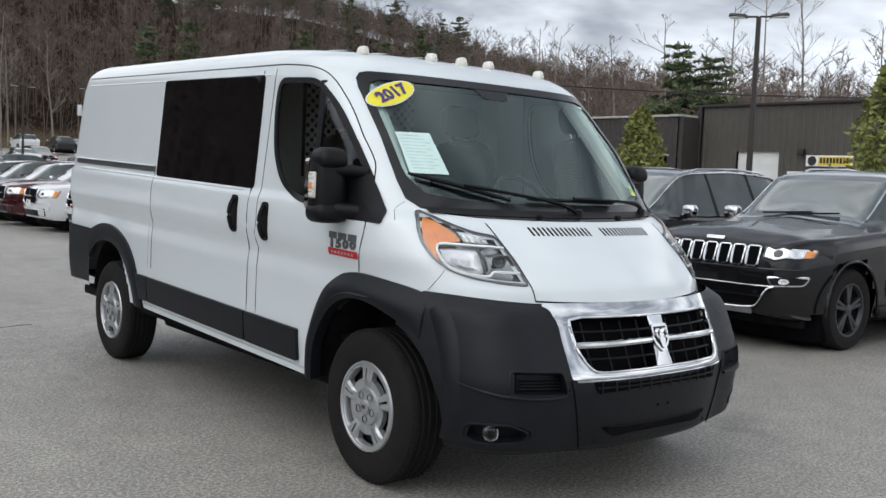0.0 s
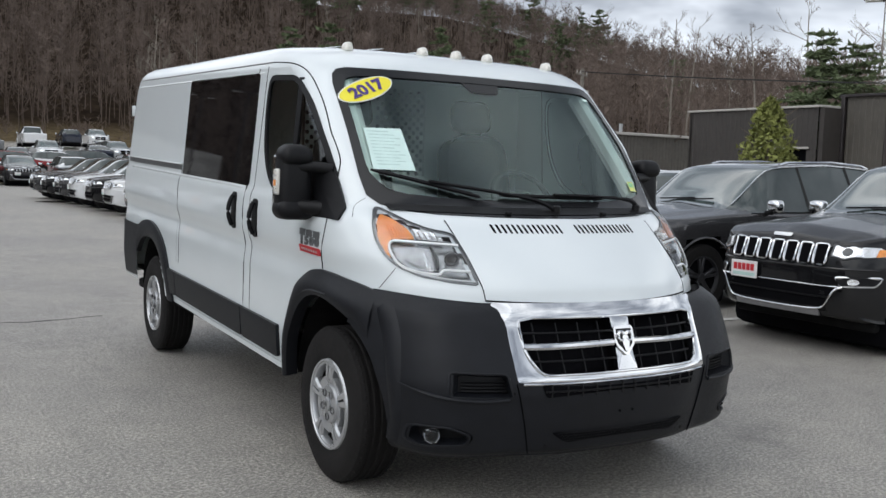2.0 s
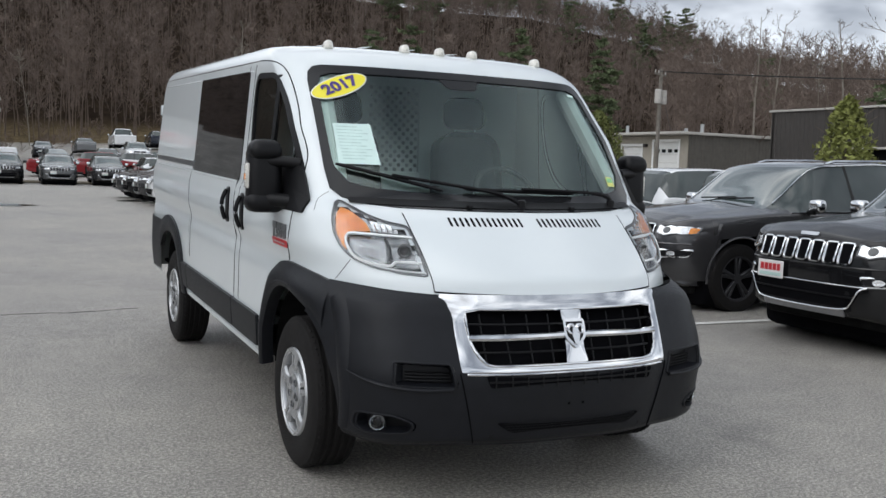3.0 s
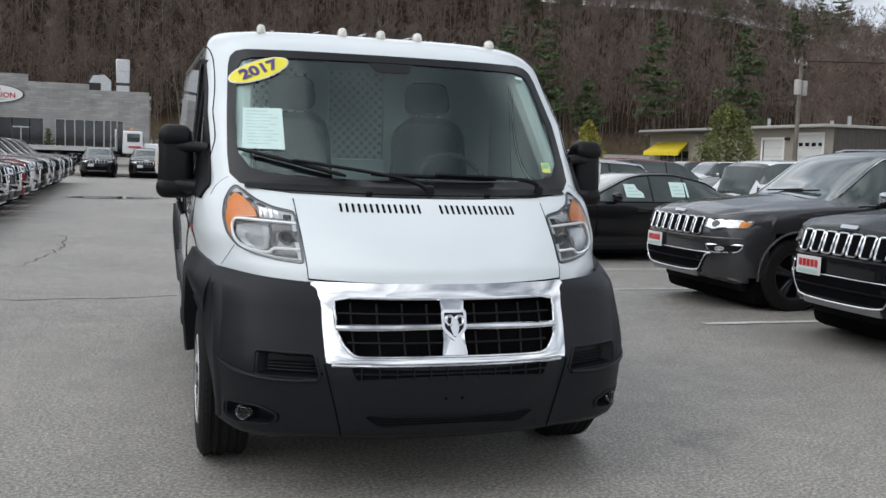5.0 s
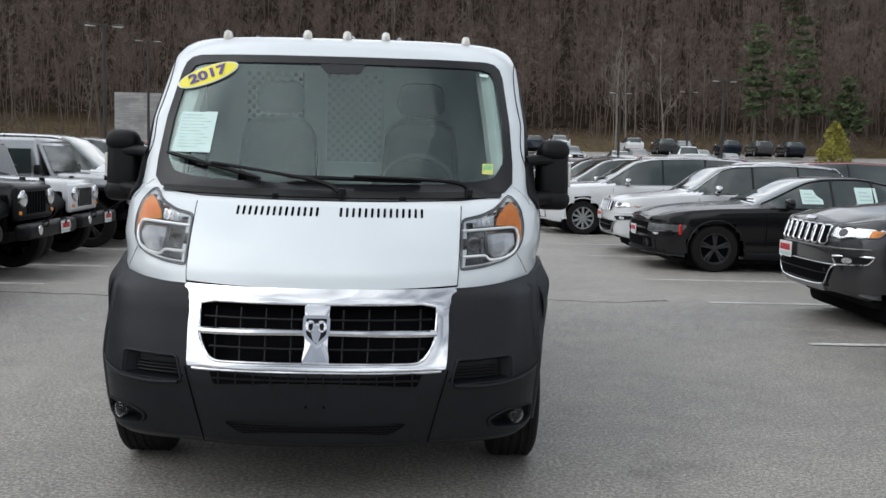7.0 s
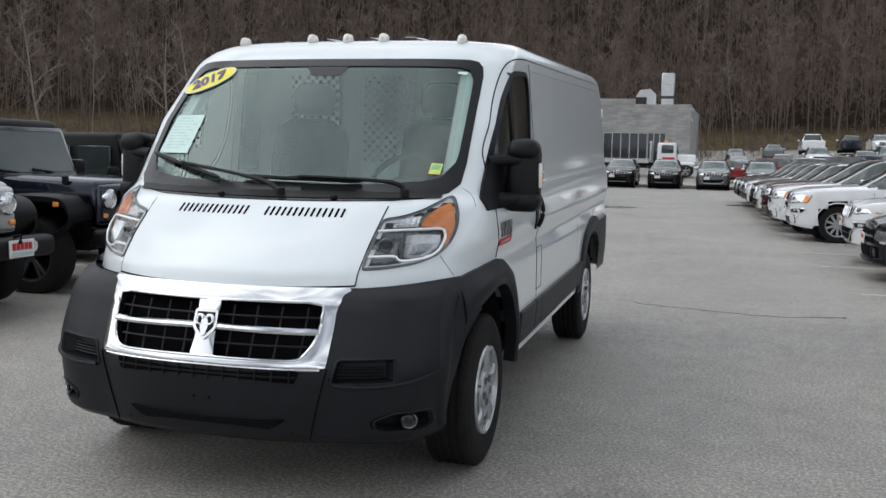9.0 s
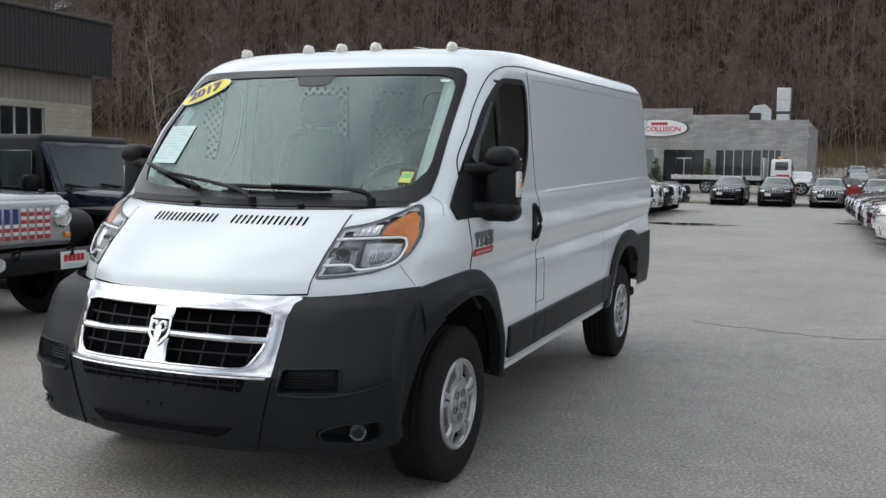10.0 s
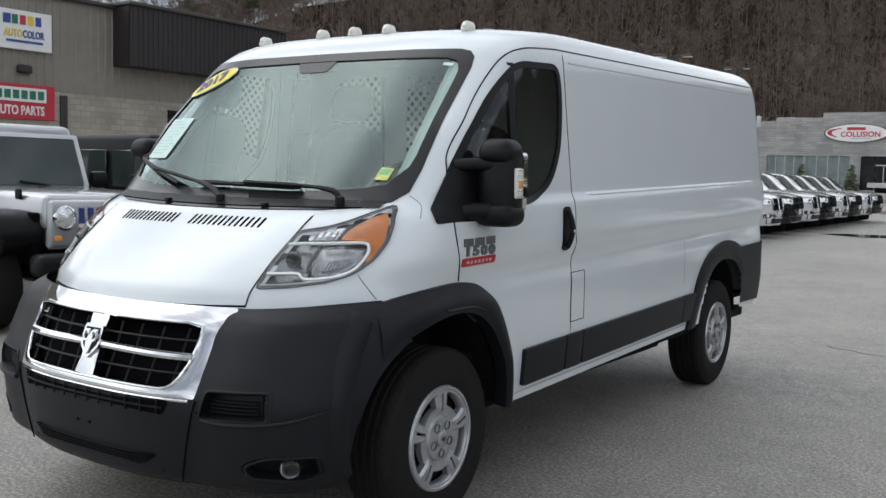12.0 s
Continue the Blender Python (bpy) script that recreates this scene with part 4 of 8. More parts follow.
        part("mirror_sail", patch(rounded([(-0.058, 1.238), (0.30, 1.238), (0.34, 1.34), (0.30, 1.495), (0.16, 1.49), (0.072, 1.437), (-0.058, 1.285)], 0.016, 3), surf, 0.014, 3, 0.02), BLACKPLASTIC, mir)
        part("mirror_glass", box((mx, 0.318, 1.41), (0.14, 0.006, 0.25), 0.02, 2), CHROME, mir)
        sig = part("mirror_signal", box((mx + s * 0.086, 0.235, 1.405), (0.022, 0.055, 0.125), 0.01, 2), CLEARWHITE, mir, "clear side turn signal with amber bulb")
        part("bulb", box((mx + s * 0.0975, 0.235, 1.40), (0.004, 0.03, 0.03), 0.002, 1), AMBER, sig)
        for k in range(6):
            part("lens_rib", box((mx + s * 0.0975, 0.235, 1.352 + 0.021 * k), (0.003, 0.05, 0.004), 0.001, 1), REFLECTOR, sig)
        part("panel_ridge", tube([surf(1.20 + 2.95 * i / 30, 1.318, -0.006) for i in range(31)], [0.002] + [0.013] * 29 + [0.002], 8), WHITE, van)
        # belt line ridge on the panels behind the cab
        part("roof_drip", strip([(1.12 + 2.95 * i / 30, 1.962) for i in range(31)], surf, 0.006, -0.002), WHITE, van)
    R, Lf = SIDES[0][1], SIDES[1][1]
    cw = dense(CARGOWIN, 0.08)
    part("cargo_window", patch(cw, R, 0.004, 5, 0.012), PRIVACY, van, "black privacy glass in the sliding door")
    part("slide_rail", patch(dense(rounded([(2.60, 1.352), (4.20, 1.352), (4.20, 1.395), (2.60, 1.395)], 0.006, 2), 0.08), R, 0.005, 2, 0.01), LAMPDARK, van, "dark sliding door rail")
    part("rail_lip", tube([R(2.60 + 1.6 * i / 24, 1.392, 0.012) for i in range(25)], 0.006, 6), WHITE, van)
    part("door_seam", strip([(1.20, z) for z in np.linspace(0.46, 1.99, 30)], R, 0.003, 0.0), DARK, van)
    part("door_seam", strip([(2.60, z) for z in np.linspace(0.70, 1.352, 20)], R, 0.0026, 0.0), DARK, van)
    part("door_seam", strip([(1.20 + 1.4 * i / 24, 0.462 + 0 * i) for i in range(25)], R, 0.003, 0.001), DARK, van)
    fuel = [(1.085, 0.935), (1.235, 0.935), (1.235, 0.69), (1.085, 0.69)]
    for a, b in zip(fuel, fuel[1:] + fuel[:1]):
        part("fuel_door_seam", strip([(a[0] + (b[0] - a[0]) * i / 8, a[1] + (b[1] - a[1]) * i / 8) for i in range(9)], Lf, 0.0022, 0.0), DARK, van)
    for s, surf in SIDES:
        for z0, z1 in ((0.50, 0.93),):
            part("panel_seam", strip([(2.66, z) for z in np.linspace(0.70, 0.98, 12)], surf, 0.0015, -0.0006), LAMPDARK, van)
        part("rear_hinge", box((s * 0.935, 4.36, 1.89), (0.03, 0.05, 0.09), 0.01, 2), WHITE, van, "white door hinge")

    # roof marker lamps and roof ribs
    for x in (-0.652, -0.213, 0.003, 0.214, 0.655):
        y = 0.60 + 0.085 * x * x
        z = 2.098
        lo, hi = 2.06, 2.16
        for _ in range(24):
            z = (lo + hi) / 2
            lo, hi = (z, hi) if front_y(x, z) < y else (lo, z)
        base = Vector((x, y, lift(z, y)))
        g = box((0, 0.01, 0.018), (0.052, 0.085, 0.052), 0.016, 3, 0.72)
        mk = part("marker_lamp", moved(g, Matrix.Translation(base)), CLEARWHITE, van, "milky clear cab roof marker lamp")
        part("bulb_glow", moved(box((0, -0.030, 0.016), (0.012, 0.01, 0.016), 0.004, 1), Matrix.Translation(base)), CLEARWHITE, mk)
    for x in (-0.55, -0.28, 0.0, 0.28, 0.55):
        part("roof_rib", tube([(x, y, lift(2.157 - 0.02 * (x / 0.6) ** 2 - (0.045 * max(0, (1.15 - y)) ** 1.5), y)) for y in np.linspace(0.95, 4.0, 24)], [0.002] + [0.014] * 22 + [0.002], 8, 0.3), WHITE, van)

    # wipers
    def wiper(tip, heel, pivot, name="wiper"):
        blade = [on_front(tip[0] + (heel[0] - tip[0]) * i / 14, tip[1] + (heel[1] - tip[1]) * i / 14, 0.018) for i in range(15)]
        w = part(name, tube(blade, [0.006] + [0.011] * 13 + [0.007], 6), BLACKPLASTIC, van, "black windshield wiper")
        mid = on_front(tip[0] + (heel[0] - tip[0]) * 0.5, tip[1] + (heel[1] - tip[1]) * 0.5, 0.034)
        bend = on_front(pivot[0] + (heel[0] - pivot[0]) * 0.35, pivot[1] + 0.035, 0.045)
        part("arm", tube(smooth_line([on_front(pivot[0], pivot[1], 0.012), bend, mid], 14), [0.012] * 8 + [0.009] * 7, 6), BLACKPLASTIC, w)
        part("pivot", lathe([(0.02, 0), (0.02, 0.03), (0.012, 0.036), (0.001, 0.036)], 14, "z", on_front(pivot[0], pivot[1], 0.004)), BLACKPLASTIC, w)
    wiper((-0.815, 1.468), (-0.335, 1.352), (0.05, 1.292))
    wiper((-0.215, 1.362), (0.415, 1.352), (0.64, 1.300))
    for x in (-0.25, 0.33):
        part("washer_jet", box(Vector(on_front(x, 1.283, 0.012)), (0.03, 0.03, 0.02), 0.008, 2), BLACKPLASTIC, van)

    # on the glass: oval year sticker, sales sheet, inspection tag
    def oval(cx, cz, a, b, tilt, k=1.0):
        out = []
        for t in np.linspace(0, 2 * math.pi, 33)[:-1]:
            x, z = a * k * math.cos(t), b * k * math.sin(t)
            out.append((cx + x * math.cos(tilt) - z * math.sin(tilt), cz + x * math.sin(tilt) + z * math.cos(tilt)))
        return out
    st = part("year_sticker", patch(oval(-0.693, 1.866, 0.162, 0.050, radians(21)), on_front, 0.006, 3), STICKERWHITE, van, "yellow oval sticker reading 2017")
    part("sticker_field", patch(oval(-0.693, 1.866, 0.155, 0.045, radians(21)), on_front, 0.0075, 3), YELLOW, st)
    pc = Vector(on_front(-0.693, 1.866, 0.0095))
    nx = (Vector(on_front(-0.66, 1.8787, 0.0)) - Vector(on_front(-0.726, 1.8533, 0.0))).normalized()
    nn = (Vector(on_front(-0.693, 1.866, 0.1)) - Vector(on_front(-0.693, 1.866, 0.0))).normalized()
    ny = nn.cross(nx)
    m = Matrix.Translation(pc) @ Matrix((nx, ny, nn)).transposed().to_4x4()
    text_part("year_number", "2017", 0.098, PURPLE, m, st, 0.0006, "CENTER", 1.02, bold=0.004)
    pg = [(-0.80, 1.478), (-0.604, 1.476), (-0.600, 1.676), (-0.785, 1.672)]
    pp = part("sales_sheet", patch(dense(pg, 0.07), on_front, 0.0045, 3), PAPER, van, "pale green printed sheet on the windshield")
    for k in range(11):
        z = 1.655 - 0.0155 * k
        part("print_line", patch([(-0.775, z), (-0.775 + 0.15 * (0.7 + 0.3 * ((k * 7) % 5) / 4), z), (-0.775 + 0.15 * (0.7 + 0.3 * ((k * 7) % 5) / 4), z + 0.0045), (-0.775, z + 0.0045)], on_front, 0.0055, 1), INK, pp)
    tg = part("inspection_tag", patch([(0.71, 1.405), (0.763, 1.402), (0.768, 1.452), (0.715, 1.455)], on_front, 0.004, 1), TAGYELLOW, van, "green and yellow inspection sticker")
    part("tag_print", patch([(0.716, 1.425), (0.758, 1.423), (0.761, 1.446), (0.72, 1.448)], on_front, 0.005, 1), TAGGREEN, tg)
    part("glass_label", patch([(0.715, 1.902), (0.762, 1.897), (0.765, 1.912), (0.718, 1.915)], on_front, 0.002, 1), PAPER, van)

    # cab: dash, wheel, seats, bulkhead with perforated panel
    part("dashboard", join(box((0, 0.12, 1.13), (1.72, 0.62, 0.30), 0.07, 3), box((0.38, 0.22, 1.30), (0.46, 0.34, 0.12), 0.05, 3)), DASH, van, "dark grey dashboard")
    part("dash_top", box((0, -0.03, 1.245), (1.60, 0.36, 0.05), 0.02, 2), DASH, van)
    sw = part("steering_wheel", moved(lathe([(0.195 + 0.016 * math.cos(t), 0.016 * math.sin(t)) for t in np.linspace(0, 2 * math.pi, 9)[:-1]], 32, "z", (0, 0, 0), True), Matrix.Translation((0.40, 0.46, 1.33)) @ Matrix.Rotation(radians(52), 4, "X")), DASH, van, "dark steering wheel")
    part("hub", moved(join(box((0, 0, -0.02), (0.16, 0.12, 0.05), 0.02), box((0, 0, -0.01), (0.38, 0.03, 0.02), 0.008), box((0, -0.1, -0.01), (0.03, 0.2, 0.02), 0.008)), Matrix.Translation((0.40, 0.46, 1.33)) @ Matrix.Rotation(radians(52), 4, "X")), DASH, sw)
    for x in (-0.42, 0.42):
        seat = part("cab_seat", box((x, 0.72, 0.93), (0.50, 0.52, 0.18), 0.06, 3), SEATCLOTH, van, "dark cloth cab seat")
        part("backrest", moved(box((0, 0, 0.37), (0.52, 0.13, 0.77), 0.12, 5, 0.80), Matrix.Translation((x, 0.95, 0.95)) @ Matrix.Rotation(radians(-10), 4, "X")), SEATCLOTH, seat)
        part("headrest", moved(box((0, 0, 0.865), (0.29, 0.10, 0.20), 0.065, 4, 0.92), Matrix.Translation((x, 0.95, 0.97)) @ Matrix.Rotation(radians(-10), 4, "X")), SEATCLOTH, seat)
        for d in (-0.07, 0.07):
            part("headrest_post", moved(rod((d, 0, 0.70), (d, 0, 0.80), 0.007, 0.007, 8), Matrix.Translation((x, 0.95, 0.97)) @ Matrix.Rotation(radians(-10), 4, "X")), CHROME, seat)
    bk = part("bulkhead", join(box((-0.53, 1.28, 1.25), (0.735, 0.025, 1.55), 0.01), box((0.545, 1.28, 1.25), (0.72, 0.025, 1.55), 0.01), box((0, 1.28, 0.945), (0.42, 0.025, 0.99), 0.01), box((0, 1.28, 2.015), (0.42, 0.025, 0.07), 0.01)), BULKHEAD, van, "light grey bulkhead with perforated centre")
    V, F = [], []
    cell, nx_, nz_ = 0.0285, 12, 19
    for i in range(nx_):
        for j in range(nz_):
            cx, cz = -0.163 + cell * (i + 0.5), 1.44 + cell * (j + 0.5)
            o = len(V)
            for k in range(8):
                a = math.pi / 4 * k
                mxx = max(abs(math.cos(a)), abs(math.sin(a)))
                V.append((cx + cell / 2 * math.cos(a) / mxx, 1.275, cz + cell / 2 * math.sin(a) / mxx))
            r = 0.0134 if (i + j) % 2 == 0 else 0.0004
            for k in range(8):
                a = math.pi / 4 * k
                V.append((cx + r * math.cos(a), 1.275, cz + r * math.sin(a)))
            for k in range(8):
                F.append((o + k, o + (k + 1) % 8, o + 8 + (k + 1) % 8, o + 8 + k))
    part("perforated_panel", (V, F), BULKHEAD, bk, "perforated steel panel", smooth=False)
    V2 = [(x - 0.62, y, z) for x, y, z in V if True]
    part("perforated_panel", ([(x + 0.135, y - 0.05, z) for x, y, z in V2], F), BULKHEAD, bk, "perforated steel panel", smooth=False)
    # added dark sheet: paints the unlit cargo hold seen through the holes
    part("hold_shade_sheet", box((-0.477, 1.262, 1.71), (0.345, 0.004, 0.545), 0), DARK, bk)
    part("cargo_floor", box((0, 2.9, 0.56), (1.8, 3.0, 0.03), 0.01), UNDER, van)
    part("cab_floor", box((0, 0.5, 0.62), (1.7, 1.4, 0.04), 0.01), UNDER, van)
    part("headliner", sheet(lambda u, v: (-0.82 + 1.64 * u, 0.55 + 0.75 * v, 1.985 + 0.05 * v), 6, 4), BULKHEAD, van)
    for s in (-1, 1):
        part("inner_pillar", tube([(s * 0.80, -0.02, 1.38), (s * 0.775, 0.24, 1.68), (s * 0.75, 0.46, 1.93)], 0.048, 8), BULKHEAD, van)

    # wheels
    for y in (0.0, 3.45):
        for s in (-1, 1):
            build_wheel(van, (s * (0.885 if y < 1 else 0.865), y, 0.366), s)
    return van


VAN = build_van()


# ---- ground ----
def terrain(x, y):
    """Height of the one sheet of ground: lot, upper lot, wooded hill."""
    r = math.hypot(x, y)
    phi = math.degrees(math.atan2(x, y))
    z = -0.16 * ease(3, 9.5, y) - 0.04 * ease(10, 24, y) - 0.05 * ease(24, 45, y) + 0.85 * ease(62, 84, y) * ease(8, -6, x) + 2.6 * ease(58, 100, y) * ease(-4, 12, x)
    hm = float(np.interp(phi, [-180, -110, -75, -60, -52, -47, -42, -35, 0, 12, 18, 30, 34, 38, 41, 45, 52, 58, 70, 90, 120, 180], [5, 6, 28, 31, 33.5, 38, 48, 54, 58, 56, 51, 46.5, 42.5, 37, 31.5, 26.5, 21, 18, 14, 9, 6, 5]))
    r0 = float(np.interp(phi, [-180, -60, -30, 0, 30, 60, 100, 180], [120, 70, 92, 108, 112, 105, 110, 120]))
    z += hm * ease(r0, r0 + 205, r) + 0.8 * noise.noise((x * 0.03, y * 0.03, 0)) * ease(r0, r0 + 30, r)
    return z


def ground_material():
    m = bpy.data.materials.new("asphalt_and_leaf_litter")
    m.use_nodes = True
    nt = m.node_tree
    N, Lk = nt.nodes.new, nt.links.new
    b = nt.nodes["Principled BSDF"]
    tc = N("ShaderNodeTexCoord")

    def noise_node(scale, detail=6, rough=0.6):
        n = N("ShaderNodeTexNoise")
        n.inputs["Scale"].default_value, n.inputs["Detail"].default_value, n.inputs["Roughness"].default_value = scale, detail, rough
        Lk(tc.outputs["Object"], n.inputs["Vector"])
        return n.outputs["Fac"]

    def ramp(fac, stops):
        r = N("ShaderNodeValToRGB")
        e = r.color_ramp.elements
        e[0].position, e[0].color = stops[0][0], (*stops[0][1], 1)
        e[1].position, e[1].color = stops[-1][0], (*stops[-1][1], 1)
        for p, c in stops[1:-1]:
            e.new(p).color = (*c, 1)
        Lk(fac, r.inputs["Fac"])
        return r.outputs["Color"]

    def mix(a, bb, fac, mode="MIX"):
        x = N("ShaderNodeMix")
        x.data_type, x.blend_type = "RGBA", mode
        Lk(a, x.inputs["A"])
        Lk(bb, x.inputs["B"])
        if isinstance(fac, float):
            x.inputs["Factor"].default_value = fac
        else:
            Lk(fac, x.inputs["Factor"])
        return x.outputs["Result"]

    grain = ramp(noise_node(52, 8, 0.9), [(0.38, (0.062, 0.059, 0.054)), (0.5, (0.262, 0.248, 0.226)), (0.62, (0.71, 0.670, 0.611))])
    patchy = ramp(noise_node(0.35, 6), [(0.3, (0.80, 0.80, 0.82)), (0.7, (1.10, 1.09, 1.06))])
    mid = ramp(noise_node(4.0, 6), [(0.3, (0.86, 0.86, 0.86)), (0.7, (1.10, 1.10, 1.09))])
    asphalt = mix(mix(grain, patchy, 1.0, "MULTIPLY"), mid, 1.0, "MULTIPLY")
    oil = ramp(noise_node(0.9, 3), [(0.62, (1, 1, 1)), (0.74, (0.72, 0.72, 0.73))])
    asphalt = mix(asphalt, oil, 1.0, "MULTIPLY")
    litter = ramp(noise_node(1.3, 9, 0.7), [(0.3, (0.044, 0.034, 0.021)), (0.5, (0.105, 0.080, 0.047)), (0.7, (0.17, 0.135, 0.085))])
    # higher up, the shaded gaps between trunks are put into the brown ground
    wood_shade = ramp(noise_node(0.5, 9, 0.7), [(0.3, (0.010, 0.0075, 0.006)), (0.5, (0.026, 0.019, 0.014)), (0.7, (0.052, 0.038, 0.027))])
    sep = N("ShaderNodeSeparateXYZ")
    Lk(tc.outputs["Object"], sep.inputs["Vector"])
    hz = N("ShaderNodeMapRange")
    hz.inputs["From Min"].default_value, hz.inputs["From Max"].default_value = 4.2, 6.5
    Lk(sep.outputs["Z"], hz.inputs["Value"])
    hill = mix(litter, wood_shade, hz.outputs["Result"])
    zm = N("ShaderNodeMath")
    zm.operation = "ADD"
    wob = N("ShaderNodeMath")
    wob.operation = "MULTIPLY"
    wob.inputs[1].default_value = 1.2
    Lk(noise_node(0.12, 4), wob.inputs[0])
    Lk(sep.outputs["Z"], zm.inputs[0])
    Lk(wob.outputs["Value"], zm.inputs[1])
    edge = N("ShaderNodeMapRange")
    edge.inputs["From Min"].default_value, edge.inputs["From Max"].default_value = 3.12, 3.4
    Lk(zm.outputs["Value"], edge.inputs["Value"])
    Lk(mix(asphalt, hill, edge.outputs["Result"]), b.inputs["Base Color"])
    sheen = N("ShaderNodeMapRange")
    sheen.inputs["To Min"].default_value, sheen.inputs["To Max"].default_value = 0.5, 0.0
    Lk(edge.outputs["Result"], sheen.inputs["Value"])
    Lk(sheen.outputs["Result"], b.inputs["Specular IOR Level"])
    b.inputs["Roughness"].default_value = 0.5
    bp = N("ShaderNodeBump")
    bp.inputs["Strength"].default_value, bp.inputs["Distance"].default_value = 0.45, 0.012
    Lk(noise_node(120, 3, 0.7), bp.inputs["Height"])
    Lk(bp.outputs["Normal"], b.inputs["Normal"])
    return m


def build_ground():
    radii = [0, 1.5, 3, 4, 5, 6, 7, 8, 9, 10, 11, 12, 14, 16, 18, 20, 22, 25, 30, 36, 42, 48, 54, 60, 66, 72, 78, 84, 90, 96, 102, 110, 118, 126, 136, 146, 158, 172, 188, 206, 226, 250, 275, 300, 330, 370, 450, 700, 1500, 3000]
    n = 144
    V, F = [(0, 0, 0)], []
    for r in radii[1:]:
        for i in range(n):
            a = 2 * math.pi * i / n
            x, y = r * math.sin(a), r * math.cos(a)
            V.append((x, y, terrain(x, y)))
    F += [(0, 1 + (i + 1) % n, 1 + i) for i in range(n)]
    for k in range(len(radii) - 2):
        for i in range(n):
            j = (i + 1) % n
            a = 1 + k * n
            F.append((a + i, a + j, a + n + j, a + n + i))
    return tagged(part("ground", (V, F), ground_material()), "worn grey asphalt lot running into a brown hillside", "ground", kind="structure")


GROUND = build_ground()
LINEPAINT = material("worn_line_paint", (0.62, 0.61, 0.58), 0.8, var=0.25, scale=18, stain=0.25)
for k in range(15):
    for x0, x1, off, gap in ((3.72, 8.9, 3.04, 2.7), (-8.9, -3.82, 3.93, 2.4)):
        y = off + gap * k
        if x0 > 0 and k > 2:
            y = 11.77 + 2.33 * (k - 3)
            x0 = 3.51 - 0.054 * (y - 11.77)
        g = sheet(lambda u, v: (x0 + (x1 - x0) * u, y + 0.1 * (v - 0.5), terrain(x0 + (x1 - x0) * u, y) + 0.008), 4, 1)
        tagged(part("stall_line", g, LINEPAINT), "worn white painted stall line on asphalt", "line", "stall lines", "structure")


# ---- parked vehicles ----
CAR_COLOURS = {
    "black": (0.006, 0.006, 0.007), "dark grey": (0.062, 0.061, 0.064), "white": (0.74, 0.75, 0.76), "silver": (0.42, 0.43, 0.44),
    "red": (0.22, 0.012, 0.016), "maroon": (0.075, 0.012, 0.016), "navy": (0.010, 0.014, 0.028), "green": (0.012, 0.022, 0.016), "grey": (0.14, 0.145, 0.15), "tan": (0.2, 0.17, 0.12),
}
PAINTS = {k: material(k.replace(" ", "_") + "_car_paint", v, 0.26, metal=0.0 if k in ("white", "red", "black") else 0.55, var=0.04, scale=3, coat=0.55 if k == "black" else 0.9, stain=0.04, spec=0.5 if k in ("white", "silver") else 0.2) for k, v in CAR_COLOURS.items()}
TRIM_SATIN = material("satin_trim", (0.30, 0.30, 0.31), 0.35, metal=0.7, var=0.1, scale=14)
PLATEWHITE = material("plate_white", (0.72, 0.71, 0.70), 0.5, var=0.05, scale=20)


def alloy(parent, c, face, r, w, dark=False, spokes=5, bar=False):
    """A wheel whose outer side looks along face (+1 or -1 in x): tyre, rim, spokes."""
    h = w / 2
    wh = part("wheel", lathe([(r * 0.62, -h * 0.8), (r * 0.66, h * 0.6), (r * 0.3, h * 0.35), (0.001, h * 0.35)], 28, "x"), DARK, parent, "dark alloy wheel" if dark else "silver alloy wheel")
    part("tyre", lathe([(r * 0.64, -h * 0.9), (r * 0.72, -h), (r * 0.94, -h * 0.96), (r, -h * 0.7), (r, h * 0.7), (r * 0.94, h * 0.96), (r * 0.72, h), (r * 0.66, h * 0.92), (r * 0.64, h * 0.8)], 40, "x"), RUBBER, wh)
    mat = DARKALLOY if dark else SILVER
    part("rim", lathe([(r * 0.66, h * 0.8), (r * 0.665, h * 0.92), (r * 0.62, h * 0.9), (r * 0.59, h * 0.6)], 36, "x"), mat, wh)
    for i in range(spokes):
        a = 2 * math.pi * i / spokes
        for d in ((-0.13, 0.13) if not bar else (0.0,)):
            g = box((h * 0.62, 0, r * 0.34), (h * 0.34, r * (0.085 if not bar else 0.12), r * 0.58), r * 0.015, 1, 1.15)
            part("spoke", moved(g, Matrix.Rotation(a + d, 4, "X")), mat, wh)
    part("hub", lathe([(r * 0.15, h * 0.5), (r * 0.14, h * 0.82), (0.001, h * 0.86)], 18, "x"), mat, wh)
    wh.matrix_basis = Matrix.Translation(c) @ Matrix.Rotation(0 if face > 0 else math.pi, 4, "Z")
    return wh


def loft(stations, n_len, section):
    """Sections along y, blended smoothly between the stations."""
    keys = np.array(stations, float)
    rows = [np.array(r) for r in smooth_line_nd(keys, n_len)]
    V, F = [], []
    for r in rows:
        half = rounder(section(r))
        V += half + [(-x, y, z) for x, y, z in reversed(half[1:-1])]
    m = len(rounder(section(rows[0]))) * 2 - 2
    for i in range(len(rows) - 1):
        for k in range(m):
            j = (k + 1) % m
            F.append((i * m + k, i * m + j, (i + 1) * m + j, (i + 1) * m + k))
    F.append(tuple(range(m)))
    F.append(tuple(reversed(range((len(rows) - 1) * m, len(rows) * m))))
    return V, F, m, rows


